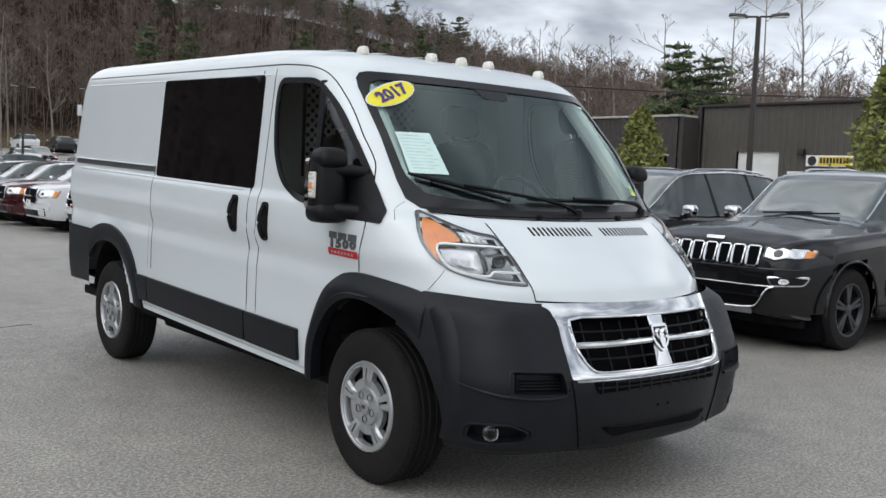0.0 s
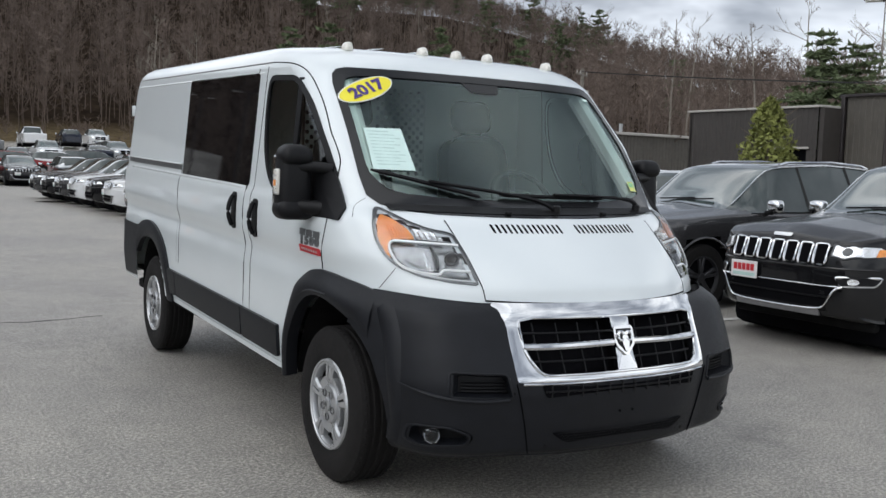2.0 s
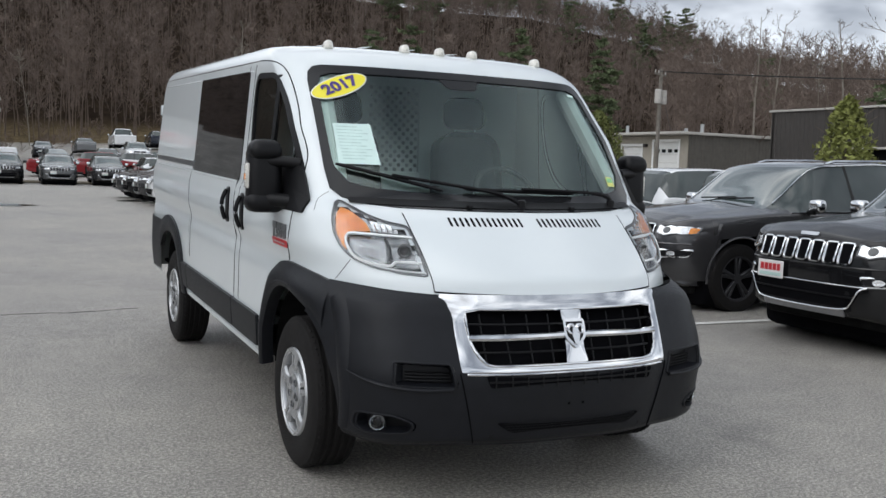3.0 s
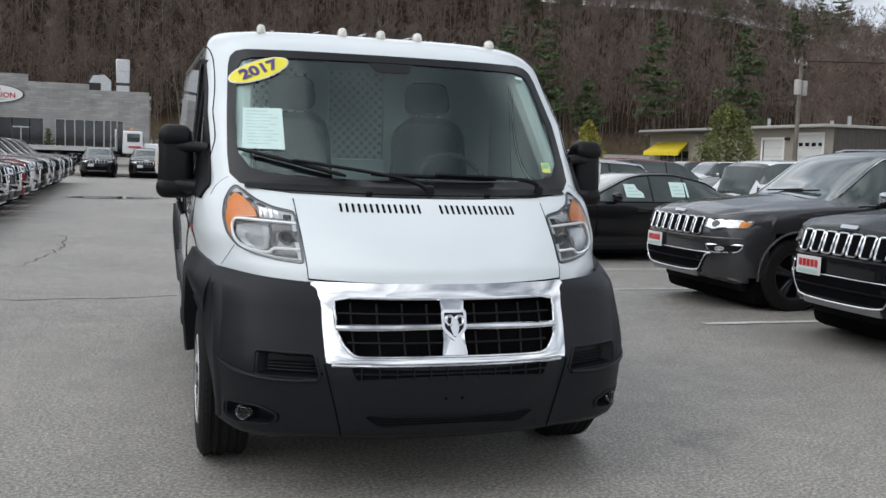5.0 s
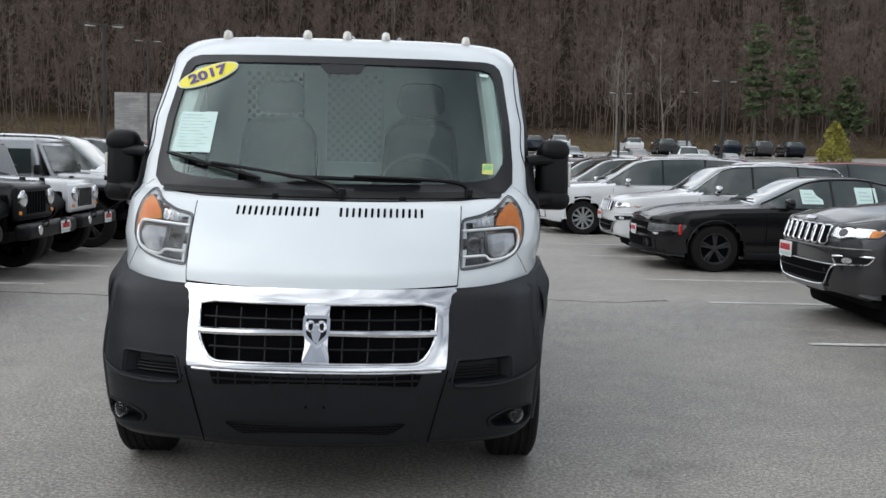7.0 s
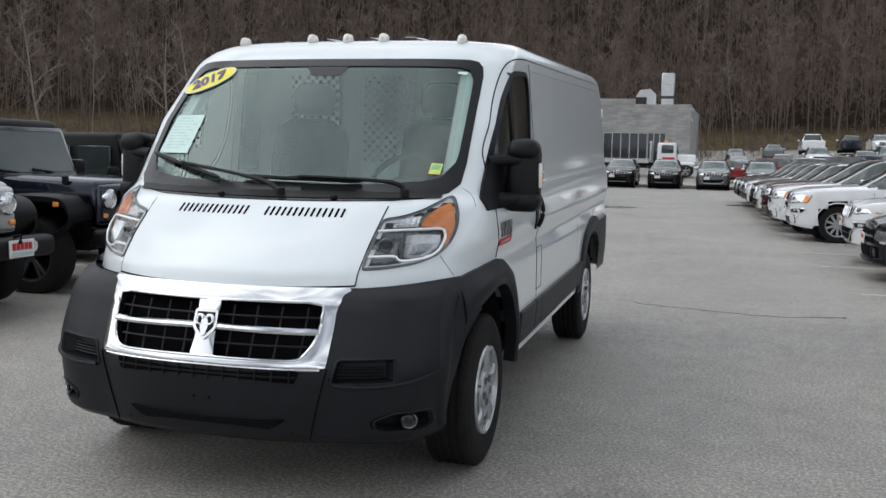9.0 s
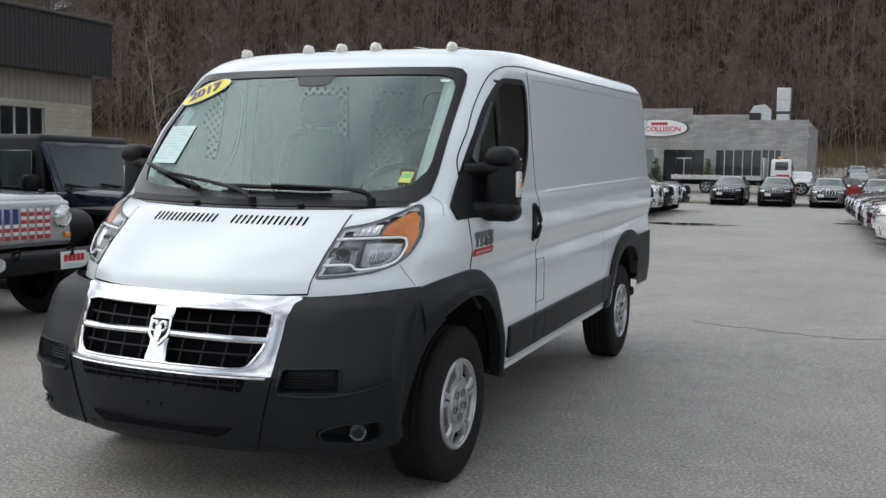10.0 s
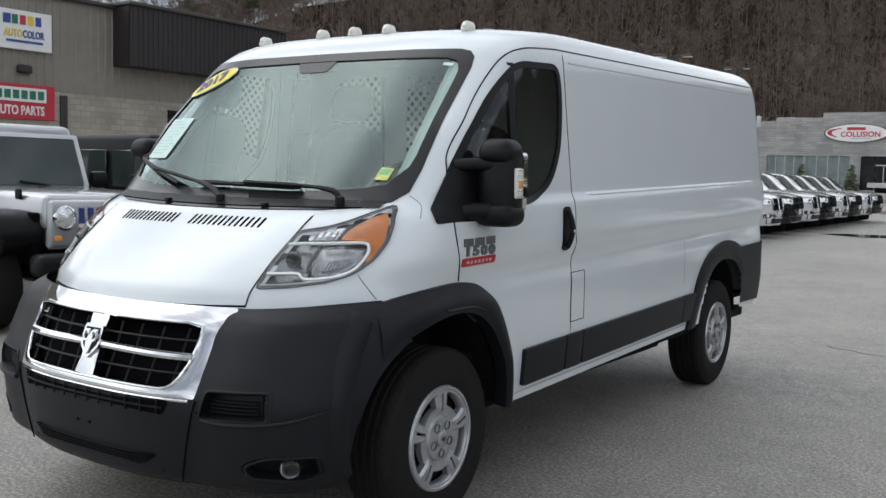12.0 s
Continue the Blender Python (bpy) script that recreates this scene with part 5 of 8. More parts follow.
def rounder(P):
    """Each stretch of a section halved, on a smooth curve."""
    out = []
    for i in range(len(P) - 1):
        a, b, c, d = (Vector(P[max(0, min(len(P) - 1, i + k))]) for k in (-1, 0, 1, 2))
        mid = (b + c) / 2
        cat = (9 * (b + c) - a - d) / 16
        out += [tuple(b), tuple(mid * 0.3 + cat * 0.7)]
    return out + [tuple(P[-1])]


def smooth_line_nd(K, n):
    out, m = [], len(K) - 1
    for i in range(m):
        a, b, c, d = K[max(i - 1, 0)], K[i], K[i + 1], K[min(i + 2, m)]
        steps = max(2, int(round(n * (c[0] - b[0]) / (K[-1][0] - K[0][0]))))
        for s in range(steps):
            t = s / steps
            v = 0.5 * ((2 * b) + (c - a) * t + (2 * a - 5 * b + 4 * c - d) * t * t + (3 * b - a - 3 * c + d) * t ** 3)
            lin = b + (c - b) * t
            out.append(0.45 * v + 0.55 * lin)
            out[-1][0] = lin[0]
    out.append(K[-1])
    return out


# stations: y, sill height, belt height, roof height, half width at the belt, half width at the roof edge
SHAPES = {
    "suv": dict(rows=[(0.0, 0.42, 0.80, 0.83, 0.62, 0.40), (0.06, 0.34, 0.97, 1.0, 0.80, 0.55), (0.30, 0.28, 1.02, 1.075, 0.92, 0.68), (0.8, 0.27, 1.06, 1.13, 0.955, 0.70), (1.32, 0.27, 1.10, 1.18, 0.96, 0.72),
                      (1.50, 0.27, 1.11, 1.24, 0.96, 0.70), (2.05, 0.27, 1.13, 1.63, 0.965, 0.66), (2.35, 0.27, 1.13, 1.70, 0.965, 0.66), (3.2, 0.27, 1.14, 1.745, 0.965, 0.66), (4.1, 0.28, 1.17, 1.71, 0.955, 0.64),
                      (4.45, 0.32, 1.18, 1.62, 0.94, 0.60), (4.72, 0.40, 1.16, 1.22, 0.90, 0.55), (4.80, 0.48, 0.95, 1.0, 0.84, 0.5)], axles=(0.86, 3.78), r=0.385, glass=(1.42, 4.62), wind=(1.36, 2.24), back=(4.30, 4.74), pillars=(2.62, 3.52), length=4.8),
    "durango": dict(rows=[(0.0, 0.40, 0.84, 0.87, 0.66, 0.42), (0.07, 0.33, 1.00, 1.03, 0.82, 0.6), (0.35, 0.27, 1.06, 1.10, 0.93, 0.7), (0.9, 0.26, 1.09, 1.15, 0.96, 0.72), (1.36, 0.26, 1.12, 1.18, 0.965, 0.72),
                          (1.55, 0.26, 1.13, 1.28, 0.965, 0.72), (2.15, 0.26, 1.14, 1.66, 0.965, 0.68), (2.5, 0.26, 1.14, 1.75, 0.965, 0.68), (3.6, 0.26, 1.16, 1.79, 0.965, 0.67), (4.6, 0.27, 1.18, 1.75, 0.955, 0.65),
                          (4.88, 0.32, 1.19, 1.64, 0.94, 0.62), (5.06, 0.40, 1.16, 1.22, 0.9, 0.55), (5.11, 0.48, 0.95, 1.0, 0.86, 0.5)], axles=(0.92, 3.96), r=0.38, glass=(1.46, 4.95), wind=(1.40, 2.36), back=(4.68, 5.08), pillars=(2.72, 3.70), length=5.1),
    "sedan": dict(rows=[(0.0, 0.34, 0.62, 0.64, 0.70, 0.45), (0.07, 0.25, 0.80, 0.83, 0.84, 0.6), (0.4, 0.20, 0.90, 0.94, 0.92, 0.72), (0.95, 0.19, 0.95, 1.00, 0.94, 0.74), (1.50, 0.19, 0.97, 1.035, 0.945, 0.74),
                        (1.72, 0.19, 0.98, 1.09, 0.945, 0.72), (2.45, 0.19, 0.99, 1.42, 0.945, 0.63), (2.8, 0.19, 0.99, 1.47, 0.945, 0.62), (3.3, 0.19, 1.0, 1.475, 0.945, 0.62), (3.9, 0.20, 1.02, 1.36, 0.945, 0.62),
                        (4.4, 0.21, 1.05, 1.12, 0.94, 0.66), (4.85, 0.26, 1.05, 1.09, 0.90, 0.68), (5.02, 0.36, 0.85, 0.9, 0.84, 0.6)], axles=(0.97, 4.03), r=0.36, glass=(1.62, 4.28), wind=(1.56, 2.62), back=(3.55, 4.32), pillars=(2.78, 3.42), length=5.0),
    "pickup": dict(rows=[(0.0, 0.45, 1.02, 1.05, 0.80, 0.5), (0.06, 0.38, 1.14, 1.17, 0.92, 0.66), (0.3, 0.36, 1.18, 1.23, 0.98, 0.76), (0.9, 0.36, 1.20, 1.27, 1.0, 0.78), (1.45, 0.36, 1.22, 1.30, 1.0, 0.78),
                         (1.60, 0.36, 1.23, 1.38, 1.0, 0.76), (2.1, 0.36, 1.24, 1.82, 1.0, 0.68), (2.4, 0.36, 1.24, 1.90, 1.0, 0.68), (3.4, 0.36, 1.25, 1.92, 1.0, 0.68), (3.72, 0.36, 1.25, 1.84, 1.0, 0.68),
                         (3.84, 0.36, 1.25, 1.27, 1.0, 0.80), (4.6, 0.38, 1.26, 1.28, 1.0, 0.84), (5.70, 0.40, 1.27, 1.29, 0.99, 0.84), (5.80, 0.5, 1.2, 1.22, 0.96, 0.8)], axles=(1.0, 4.55), r=0.40, glass=(1.55, 3.70), wind=(1.52, 2.28), back=(3.70, 3.84), pillars=(2.72, 3.30), length=5.8),
}
for S_ in SHAPES.values():
    R_ = S_["rows"]
    w_ = R_[4][4]
    a_, b_, c_ = R_[1], R_[2], R_[3]
    nose = []
    for y_ in (0.02, 0.06, 0.14, 0.30, 0.52):
        f_ = (w_ + 0.01) * min(1.0, (y_ / 0.62)) ** 0.17
        lo_, hi_ = (a_, b_) if y_ <= b_[0] else (b_, c_)
        t_ = min(1, max(0, (y_ - lo_[0]) / (hi_[0] - lo_[0])))
        mix_ = [lo_[i] + (hi_[i] - lo_[i]) * t_ for i in range(6)]
        if y_ < 0.05:
            mix_[2], mix_[3] = a_[2] - 0.05, a_[3] - 0.045
        nose.append((y_, mix_[1], mix_[2], mix_[3], min(f_ - 0.012, w_), mix_[5]))
    S_["rows"] = nose + [r for r in R_ if r[0] > 0.6]
SHAPES["compact"] = dict(rows=[(y * 0.92 if y < 9 else y, a, b * 0.985, r * 0.955, w * 0.955, e * 0.98) for y, a, b, r, w, e in SHAPES["suv"]["rows"]], axles=(0.84, 3.48), r=0.35, glass=(1.32, 4.25), wind=(1.26, 2.06), back=(3.96, 4.36), pillars=(2.42, 3.25), length=4.4)


def build_car(style, colour, label, category="car", detail=1, face_style="slots", dark_wheels=False, chrome=True, rails=True, group="", stickers=0, seed=0, plate=True):
    """A parked vehicle: nose at y = 0 looking along -y, standing on z = 0."""
    S = SHAPES[style]
    name = {"suv": "suv", "durango": "suv", "compact": "suv", "sedan": "sedan_car", "pickup": "pickup_truck"}[style]
    car = thing(name, label, category, group)
    paint = PAINTS[colour]

    def section(r):
        y, zs, zb, zr, wb, wr = r
        up = zr - zb
        k = 1.0 if up > 0.2 else 0.0
        shoulder = zb - 0.05
        return [(0, y, zr + 0.02 * (1 - k) + 0.012), (wr * 0.55, y, zr + 0.008), (wr * 0.86, y, zr - 0.006), (wr, y, zr - 0.03 * min(1, up / 0.1) - 0.005),
                (wr + (wb - 0.035 - wr) * 0.5, y, zr - 0.03 + (zb + 0.015 - zr + 0.03) * 0.5), (wb - 0.035, y, zb + 0.012), (wb - 0.012, y, zb - 0.012), (wb, y, shoulder - 0.06), (wb * 1.004, y, zb - 0.22),
                (wb * 0.985, y, zs + 0.30), (wb * 0.99, y, zs + 0.20), (wb * 0.955, y, zs + 0.06), (wb * 0.90, y, zs), (0, y, zs)]
    V, F, m, rows = loft(S["rows"], 60 if detail > 0 else 40 if detail == 0 else 30, section)
    half = (m + 2) // 2
    body, side_glass, shield, rear = [], [], [], []
    for f in F:
        if len(f) > 4:
            body.append(f)
            continue
        k = f[0] % m
        kk = (k if k < half - 1 else m - 1 - k) // 2
        y = sum(V[v][1] for v in f) / 4
        z = sum(V[v][2] for v in f) / 4
        if kk in (3, 4) and S["glass"][0] < y < S["glass"][1] and V[f[0]][2] - 0 > 0 and (max(V[v][2] for v in f) - min(V[v][2] for v in f)) > 0.04:
            side_glass.append(f)
        elif kk in (0, 1, 2) and S["wind"][0] < y < S["wind"][1]:
            shield.append(f)
        elif kk in (0, 1, 2) and S["back"][0] < y < S["back"][1]:
            rear.append(f)
        else:
            if kk >= 8 and any(math.hypot(y - a, z - S["r"]) < S["r"] * 1.19 for a in S["axles"]) and kk < 13:
                continue
            body.append(f)
    used = lambda fs: compact(V, fs)
    part("body", used(body), paint, car, colour + " painted bodywork", sharp=55)
    if side_glass:
        for s in (-1, 1):
            part("side_glass", used([f for f in side_glass if V[f[0]][0] * s > 0]), CARGLASS, car, "dark tinted side glass")
    if shield:
        part("windshield", used(shield), CARSHIELD, car, "windshield")
    if rear:
        part("rear_window", used(rear), CARGLASS, car)
    W = max(r[4] for r in S["rows"])
    R = S["r"]

    def width_at(y, which=4):
        return float(np.interp(y, [r[0] for r in rows], [r[which] for r in rows]))

    for a in S["axles"]:
        # solid near-black block painted as the shade inside the wheel arches
        part("wheel_bay_shade", box((0, a, R + 0.06), (W * 1.86, R * 2.36, R * 2.0), 0.10, 2), DARK, car)
    part("underside", box((0, S["length"] / 2, S["rows"][4][1] - 0.02), (W * 1.6, S["length"] * 0.86, 0.10), 0.03), UNDER, car)
    for a in S["axles"]:
        for s in (-1, 1):
            if detail > 0:
                alloy(car, (s * (W - 0.125), a, R), s, R, 0.235, dark_wheels, 5 if style != "durango" else 10, style == "durango")
            else:
                wh = part("wheel", lathe([(0.001, 0.07), (R * 0.62, 0.08), (R * 0.66, 0.105), (R * 0.95, 0.10), (R, 0.07), (R, -0.1), (R * 0.6, -0.11)], 20, "x"), RUBBER, car)
                part("rim", lathe([(0.001, 0.088), (R * 0.5, 0.095), (R * 0.6, 0.11), (R * 0.63, 0.10)], 16, "x"), DARKALLOY if dark_wheels else SILVER, wh)
                wh.matrix_basis = Matrix.Translation((s * (W - 0.12), a, R)) @ Matrix.Rotation(0 if s > 0 else math.pi, 4, "Z")
            arc = [(s * (W + 0.004), a + R * 1.22 * math.cos(t), R + R * 1.2 * math.sin(t)) for t in np.linspace(-0.1, math.pi + 0.1, 17)]
            part("arch_lip", tube(arc, 0.008 if style == "sedan" else 0.014, 6), BLACKPLASTIC if style == "compact" else paint, car)
    for s in (-1, 1):
        # door seams, handles, mirrors, sill
        for y in (S["pillars"] + (S["glass"][0] + 0.12,)) if detail >= 0 else ():
            part("door_seam", tube([(s * (width_at(y) * 1.005 - 0.004 + 0.0), y, z) for z in np.linspace(S["rows"][4][1] + 0.2, width_at(y, 2) - 0.06, 5)], 0.005, 4), DARK, car)
        for y in S["pillars"]:
            zb, zr, wb, wr = width_at(y, 2), width_at(y, 3), width_at(y, 4), width_at(y, 5)
            part("window_pillar", tube([(s * (wb - 0.03), y, zb + 0.01), (s * (wr + 0.004), y + 0.02, zr - 0.035)], 0.02, 4), BLACKPLASTIC, car)
            if detail < 0:
                continue
            part("handle", box((s * (width_at(y - 0.2) + 0.012), y - 0.2, width_at(y, 2) - 0.15), (0.03, 0.18, 0.03), 0.01, 1), CHROME if chrome else paint, car)
        ym = S["glass"][0] + 0.42
        mi = part("wing_mirror", box((s * (W + 0.10), ym, width_at(ym, 2) + 0.09), (0.20, 0.13, 0.15), 0.05, 3), CHROME if chrome else paint, car)
        if detail >= 0:
            part("stalk", box((s * (W + 0.0), ym + 0.02, width_at(ym, 2) + 0.01), (0.12, 0.06, 0.05), 0.015, 1), BLACKPLASTIC, mi)
        if detail > 0:
            ys = np.linspace(S["glass"][0] + 0.16, S["glass"][1] - 0.1, 20)
            part("belt_trim", tube([(s * (width_at(y) - 0.022), y, width_at(y, 2) + 0.008) for y in ys], 0.010, 5), CHROME if chrome else BLACKPLASTIC, car)
            ys = [y for y in np.linspace(S["wind"][0] + 0.15, S["glass"][1] - 0.15, 22)]
            part("roof_trim", tube([(s * (width_at(y, 5) + 0.008), y, width_at(y, 3) - 0.028) for y in ys], 0.010, 5), CHROME if chrome else BLACKPLASTIC, car)
            if rails and style in ("suv", "durango", "compact"):
                part("roof_rail", tube([(s * 0.56, 2.45, 1.70 * (0.955 if style == "compact" else 1)), (s * 0.565, 2.6, width_at(2.6, 3) + 0.020), (s * 0.565, 3.4, width_at(3.4, 3) + 0.022), (s * 0.56, 4.0, width_at(4.0, 3) + 0.020), (s * 0.55, 4.15, width_at(4.15, 3) + 0.0)], 0.018, 6), CHROME if chrome else BLACKPLASTIC, car)
        if style == "sedan":
            part("side_reflector", box((s * (W - 0.005), 0.42, 0.64), (0.03, 0.05, 0.16), 0.01, 1), REDLENS, car, "red side reflector")
        part("sill", box((s * (W - 0.03), S["length"] * 0.5, S["rows"][4][1] + 0.06), (0.06, S["axles"][1] - S["axles"][0] - 0.9, 0.12), 0.03, 2), BLACKPLASTIC, car)
    # no seats inside: the opaque glass has the dark cabin in its colour
    hb = S["rows"][1][2] + 0.01
    z0 = hb - 0.105

    def nose_y(x, z):
        k = max(0.0, z - (hb - 0.26)) / 0.26
        return -0.045 + 0.62 * min(1.0, abs(x) / (W + 0.005)) ** 6 + 0.05 * (x / 0.9) ** 2 + 0.07 * k * k + 0.05 * max(0.0, (lo + 0.25 - z) / 0.25) ** 2

    def on_nose(x, z, off=0.0):
        return x, nose_y(x, z) - off, z
    lo = S["rows"][2][1]
    part("front_fascia", sheet(lambda u, v: on_nose((W - 0.025) * math.sin(math.pi * (u - 0.5)), lo + 0.04 + (hb + 0.012 - lo - 0.04) * v, 0.0), 40, 12), paint, car, sharp=60)
    dense_rect = lambda x0, x1, za, zb, r=0.02: dense(rounded([(x0, za), (x1, za), (x1, zb), (x0, zb)], r, 3), 0.08)
    part("lower_bumper", patch(dense_rect(*((-0.52, 0.52) if face_style == "slots" else (-0.72, 0.72)), lo + 0.06, lo + 0.24), on_nose, 0.010, 3, 0.012), BLACKPLASTIC, car, "black lower bumper")
    if face_style == "slots":
        for i in range(7):
            x = -0.45 + 0.15 * i
            sl = rounded([(x - 0.056, z0 - 0.09), (x + 0.056, z0 - 0.09), (x + 0.062, z0 + 0.085), (x - 0.062, z0 + 0.085)], 0.025, 3)
            g = part("grille_slot", patch(sl, on_nose, 0.012, 2, 0.01), DARK, car, "black grille slot with chrome rim")
            part("slot_rim", tube([on_nose(*p, 0.016) for p in sl + sl[:1]], 0.011, 5), CHROME, g)
        lower = dense(rounded([(-0.50, lo + 0.10), (0.50, lo + 0.10), (0.62, lo + 0.27), (-0.62, lo + 0.27)], 0.03, 3), 0.06)
        mouth = part("lower_grille", patch(lower, on_nose, 0.016, 3, 0.012), DARK, car, "black lower grille")
        part("grille_bar", tube([on_nose(-0.56 + 0.112 * i, lo + 0.19, 0.020) for i in range(11)], 0.008, 5), BLACKPLASTIC, mouth)
        trim = smooth_line([(-0.66, lo + 0.285), (-0.60, lo + 0.25), (-0.53, lo + 0.13), (-0.46, lo + 0.085), (-0.2, lo + 0.07), (0.2, lo + 0.07), (0.46, lo + 0.085), (0.53, lo + 0.13), (0.60, lo + 0.25), (0.66, lo + 0.285)], 40)
        part("trim_strip", tube([on_nose(x, z, 0.024) for x, z in trim], 0.009, 6), CHROME if chrome else BLACKPLASTIC, car, "bright bumper trim")
        if detail > 0:
            part("trim_strip", tube([on_nose(-0.64 + 0.128 * i, lo + 0.285, 0.018) for i in range(11)], 0.005, 6), CHROME if chrome else BLACKPLASTIC, car)
        if detail >= 0:
            part("chin_plate", patch(dense_rect(-0.46, 0.46, lo + 0.015, lo + 0.075, 0.015), on_nose, 0.012, 3, 0.02), TRIM_SATIN, car, "satin grey chin plate")
        part("bumper_crease", tube([on_nose(-0.84 + 0.084 * i, hb - 0.222, 0.0) for i in range(21)], 0.012, 6), paint, car)
        part("nose_mark", patch(dense_rect(-0.10, 0.10, z0 + 0.125, z0 + 0.155, 0.01), on_nose, 0.012, 1, 0.006), CHROME, car)
        hx0, hx1, hz0, hz1 = 0.55, 0.86, z0 - 0.02, z0 + 0.085
    elif face_style == "cross":
        top, bot = z0 + 0.10, z0 - 0.24
        g = part("grille", patch(dense_rect(-0.50, 0.50, bot, top, 0.05), on_nose, 0.012, 3, 0.012), DARK, car, "black crosshair grille")
        ring = dense_rect(-0.50, 0.50, bot, top, 0.05)
        part("grille_rim", tube([on_nose(*p, 0.02) for p in ring + ring[:1]], 0.02, 5), CHROME if chrome else paint, g)
        part("cross_bar", tube([on_nose(-0.5 + i * 0.1, (top + bot) / 2, 0.022) for i in range(11)], 0.022, 5), CHROME if chrome else paint, g)
        part("cross_bar", tube([on_nose(0, bot, 0.03), on_nose(0, top, 0.03)], 0.026, 5), CHROME if chrome else paint, g)
        part("bumper_bar", patch(dense_rect(-0.80, 0.80, lo + 0.20, lo + 0.36, 0.04), on_nose, 0.03, 3, 0.04), CHROME if style == "pickup" and chrome else paint, car, "front bumper bar")
        hx0, hx1, hz0, hz1 = 0.56, 0.87, z0 - 0.10, z0 + 0.08
    else:
        g = part("grille", patch(dense_rect(-0.60, 0.60, z0 - 0.16, z0 + 0.02, 0.03), on_nose, 0.012, 3, 0.012), DARK, car, "slim black grille")
        part("grille_bar", tube([on_nose(-0.58 + 0.116 * i, z0 - 0.07, 0.018) for i in range(11)], 0.02, 5), paint, g)
        part("intake", patch(dense_rect(-0.66, 0.66, lo + 0.10, lo + 0.26, 0.03), on_nose, 0.014, 3, 0.01), DARK, car)
        part("splitter", tube([on_nose(-0.8 + 0.16 * i, lo + 0.05, 0.03) for i in range(11)], 0.02, 5), BLACKPLASTIC, car)
        hx0, hx1, hz0, hz1 = 0.60, 0.90, z0 - 0.11, z0 + 0.01
    for s in (-1, 1):
        hp = rounded([(s * hx0, hz0 + 0.012), (s * (hx0 + 0.10), hz0 - 0.012), (s * (hx0 + 0.16), hz0 + 0.008), (s * hx1, hz0 + 0.014), (s * (hx1 + 0.02), hz1 - 0.012), (s * hx0, hz1)], 0.012, 3)
        h = part("headlight", patch(dense(hp, 0.06), on_nose, 0.016, 3, 0.02), REFLECTOR if face_style != "slim" else LAMPDARK, car, "clear headlight")
        if detail < 0:
            continue
        part("lamp_rim", tube([on_nose(*p, 0.018) for p in hp + hp[:1]], 0.008, 4), LAMPDARK, h)
        part("projector", patch([(s * (hx0 + 0.11) + 0.035 * math.cos(t), (hz0 + hz1) / 2 + 0.035 * math.sin(t)) for t in np.linspace(0, 2 * math.pi, 13)[:-1]], on_nose, 0.022, 2, 0.004), LAMPDARK, h)
        part("side_marker", patch(dense(rounded([(s * (hx1 - 0.04), hz0 + 0.015), (s * hx1, hz0 + 0.025), (s * (hx1 + 0.012), hz1 - 0.03), (s * (hx1 - 0.035), hz1 - 0.02)], 0.01, 2), 0.05), on_nose, 0.022, 2, 0.004), AMBER if face_style != "slim" else LAMPDARK, h)
        if detail > 0:
            fp = rounded([(s * 0.64, lo + 0.29), (s * 0.83, lo + 0.30), (s * 0.86, lo + 0.375), (s * 0.60, lo + 0.365)], 0.02, 3)
            fg = part("fog_lamp", patch(dense(fp, 0.06), on_nose, 0.012, 2, 0.01), BLACKPLASTIC, car, "fog lamp in chrome rim")
            part("fog_rim", tube([on_nose(*p, 0.016) for p in fp + fp[:1]], 0.011, 5), CHROME if chrome else BLACKPLASTIC, fg)
            part("fog_lens", patch([(s * 0.72 + 0.035 * math.cos(t), lo + 0.332 + 0.028 * math.sin(t)) for t in np.linspace(0, 2 * math.pi, 13)[:-1]], on_nose, 0.016, 1, 0.004), REFLECTOR, fg)
    if plate:
        pz = lo + 0.345
        px = -0.33 if face_style == "slots" else 0.0
        pl = part("dealer_plate", box((px, nose_y(0, pz) - 0.03, pz), (0.305, 0.012, 0.155), 0.004, 1), PLATEWHITE, car, "red and white dealer plate")
        part("plate_band", box((px, nose_y(0, pz) - 0.037, pz - 0.045), (0.26, 0.004, 0.03), 0.002, 1), INK, pl)
        if detail > 0:
            for k in range(5):
                part("plate_bar", box((px - 0.1 + 0.05 * k, nose_y(0, pz) - 0.037, pz + 0.02), (0.041, 0.004, 0.062), 0.001, 1), REDPRINT, pl)
    if detail > 0:
        w0 = S["wind"][0]
        for s in (-1, 1):
            part("wiper", tube([(0.5 * s * 0.3 - 0.25, w0 + 0.06, width_at(w0 + 0.06, 3) + 0.035), (0.5 * s * 0.3 + 0.28, w0 + 0.13, width_at(w0 + 0.13, 3) + 0.035)], 0.010, 5), BLACKPLASTIC, car)
    for k in range(stickers):
        y = S["pillars"][0] - 0.35 + 0.85 * k
        zb, zr, wb, wr = width_at(y, 2), width_at(y, 3), width_at(y, 4), width_at(y, 5)
        for s in (-1, 1):
            f = lambda u, v, off=0.0, s=s: (s * (wb - 0.03 + (wr - wb + 0.03) * v + 0.006 + off), y + u, zb + (zr - zb - 0.03) * v)
            st = part("window_sticker", patch([(-0.13, 0.2), (0.2, 0.2), (0.2, 0.75), (-0.13, 0.75)], f, 0.004, 1), PAPER, car, "pale price sticker")
            for q in range(3):
                part("print_bar", patch([(-0.08, 0.3 + 0.13 * q), (0.15 - 0.05 * q, 0.3 + 0.13 * q), (0.15 - 0.05 * q, 0.35 + 0.13 * q), (-0.08, 0.35 + 0.13 * q)], f, 0.007, 1), INK, st)
    return car


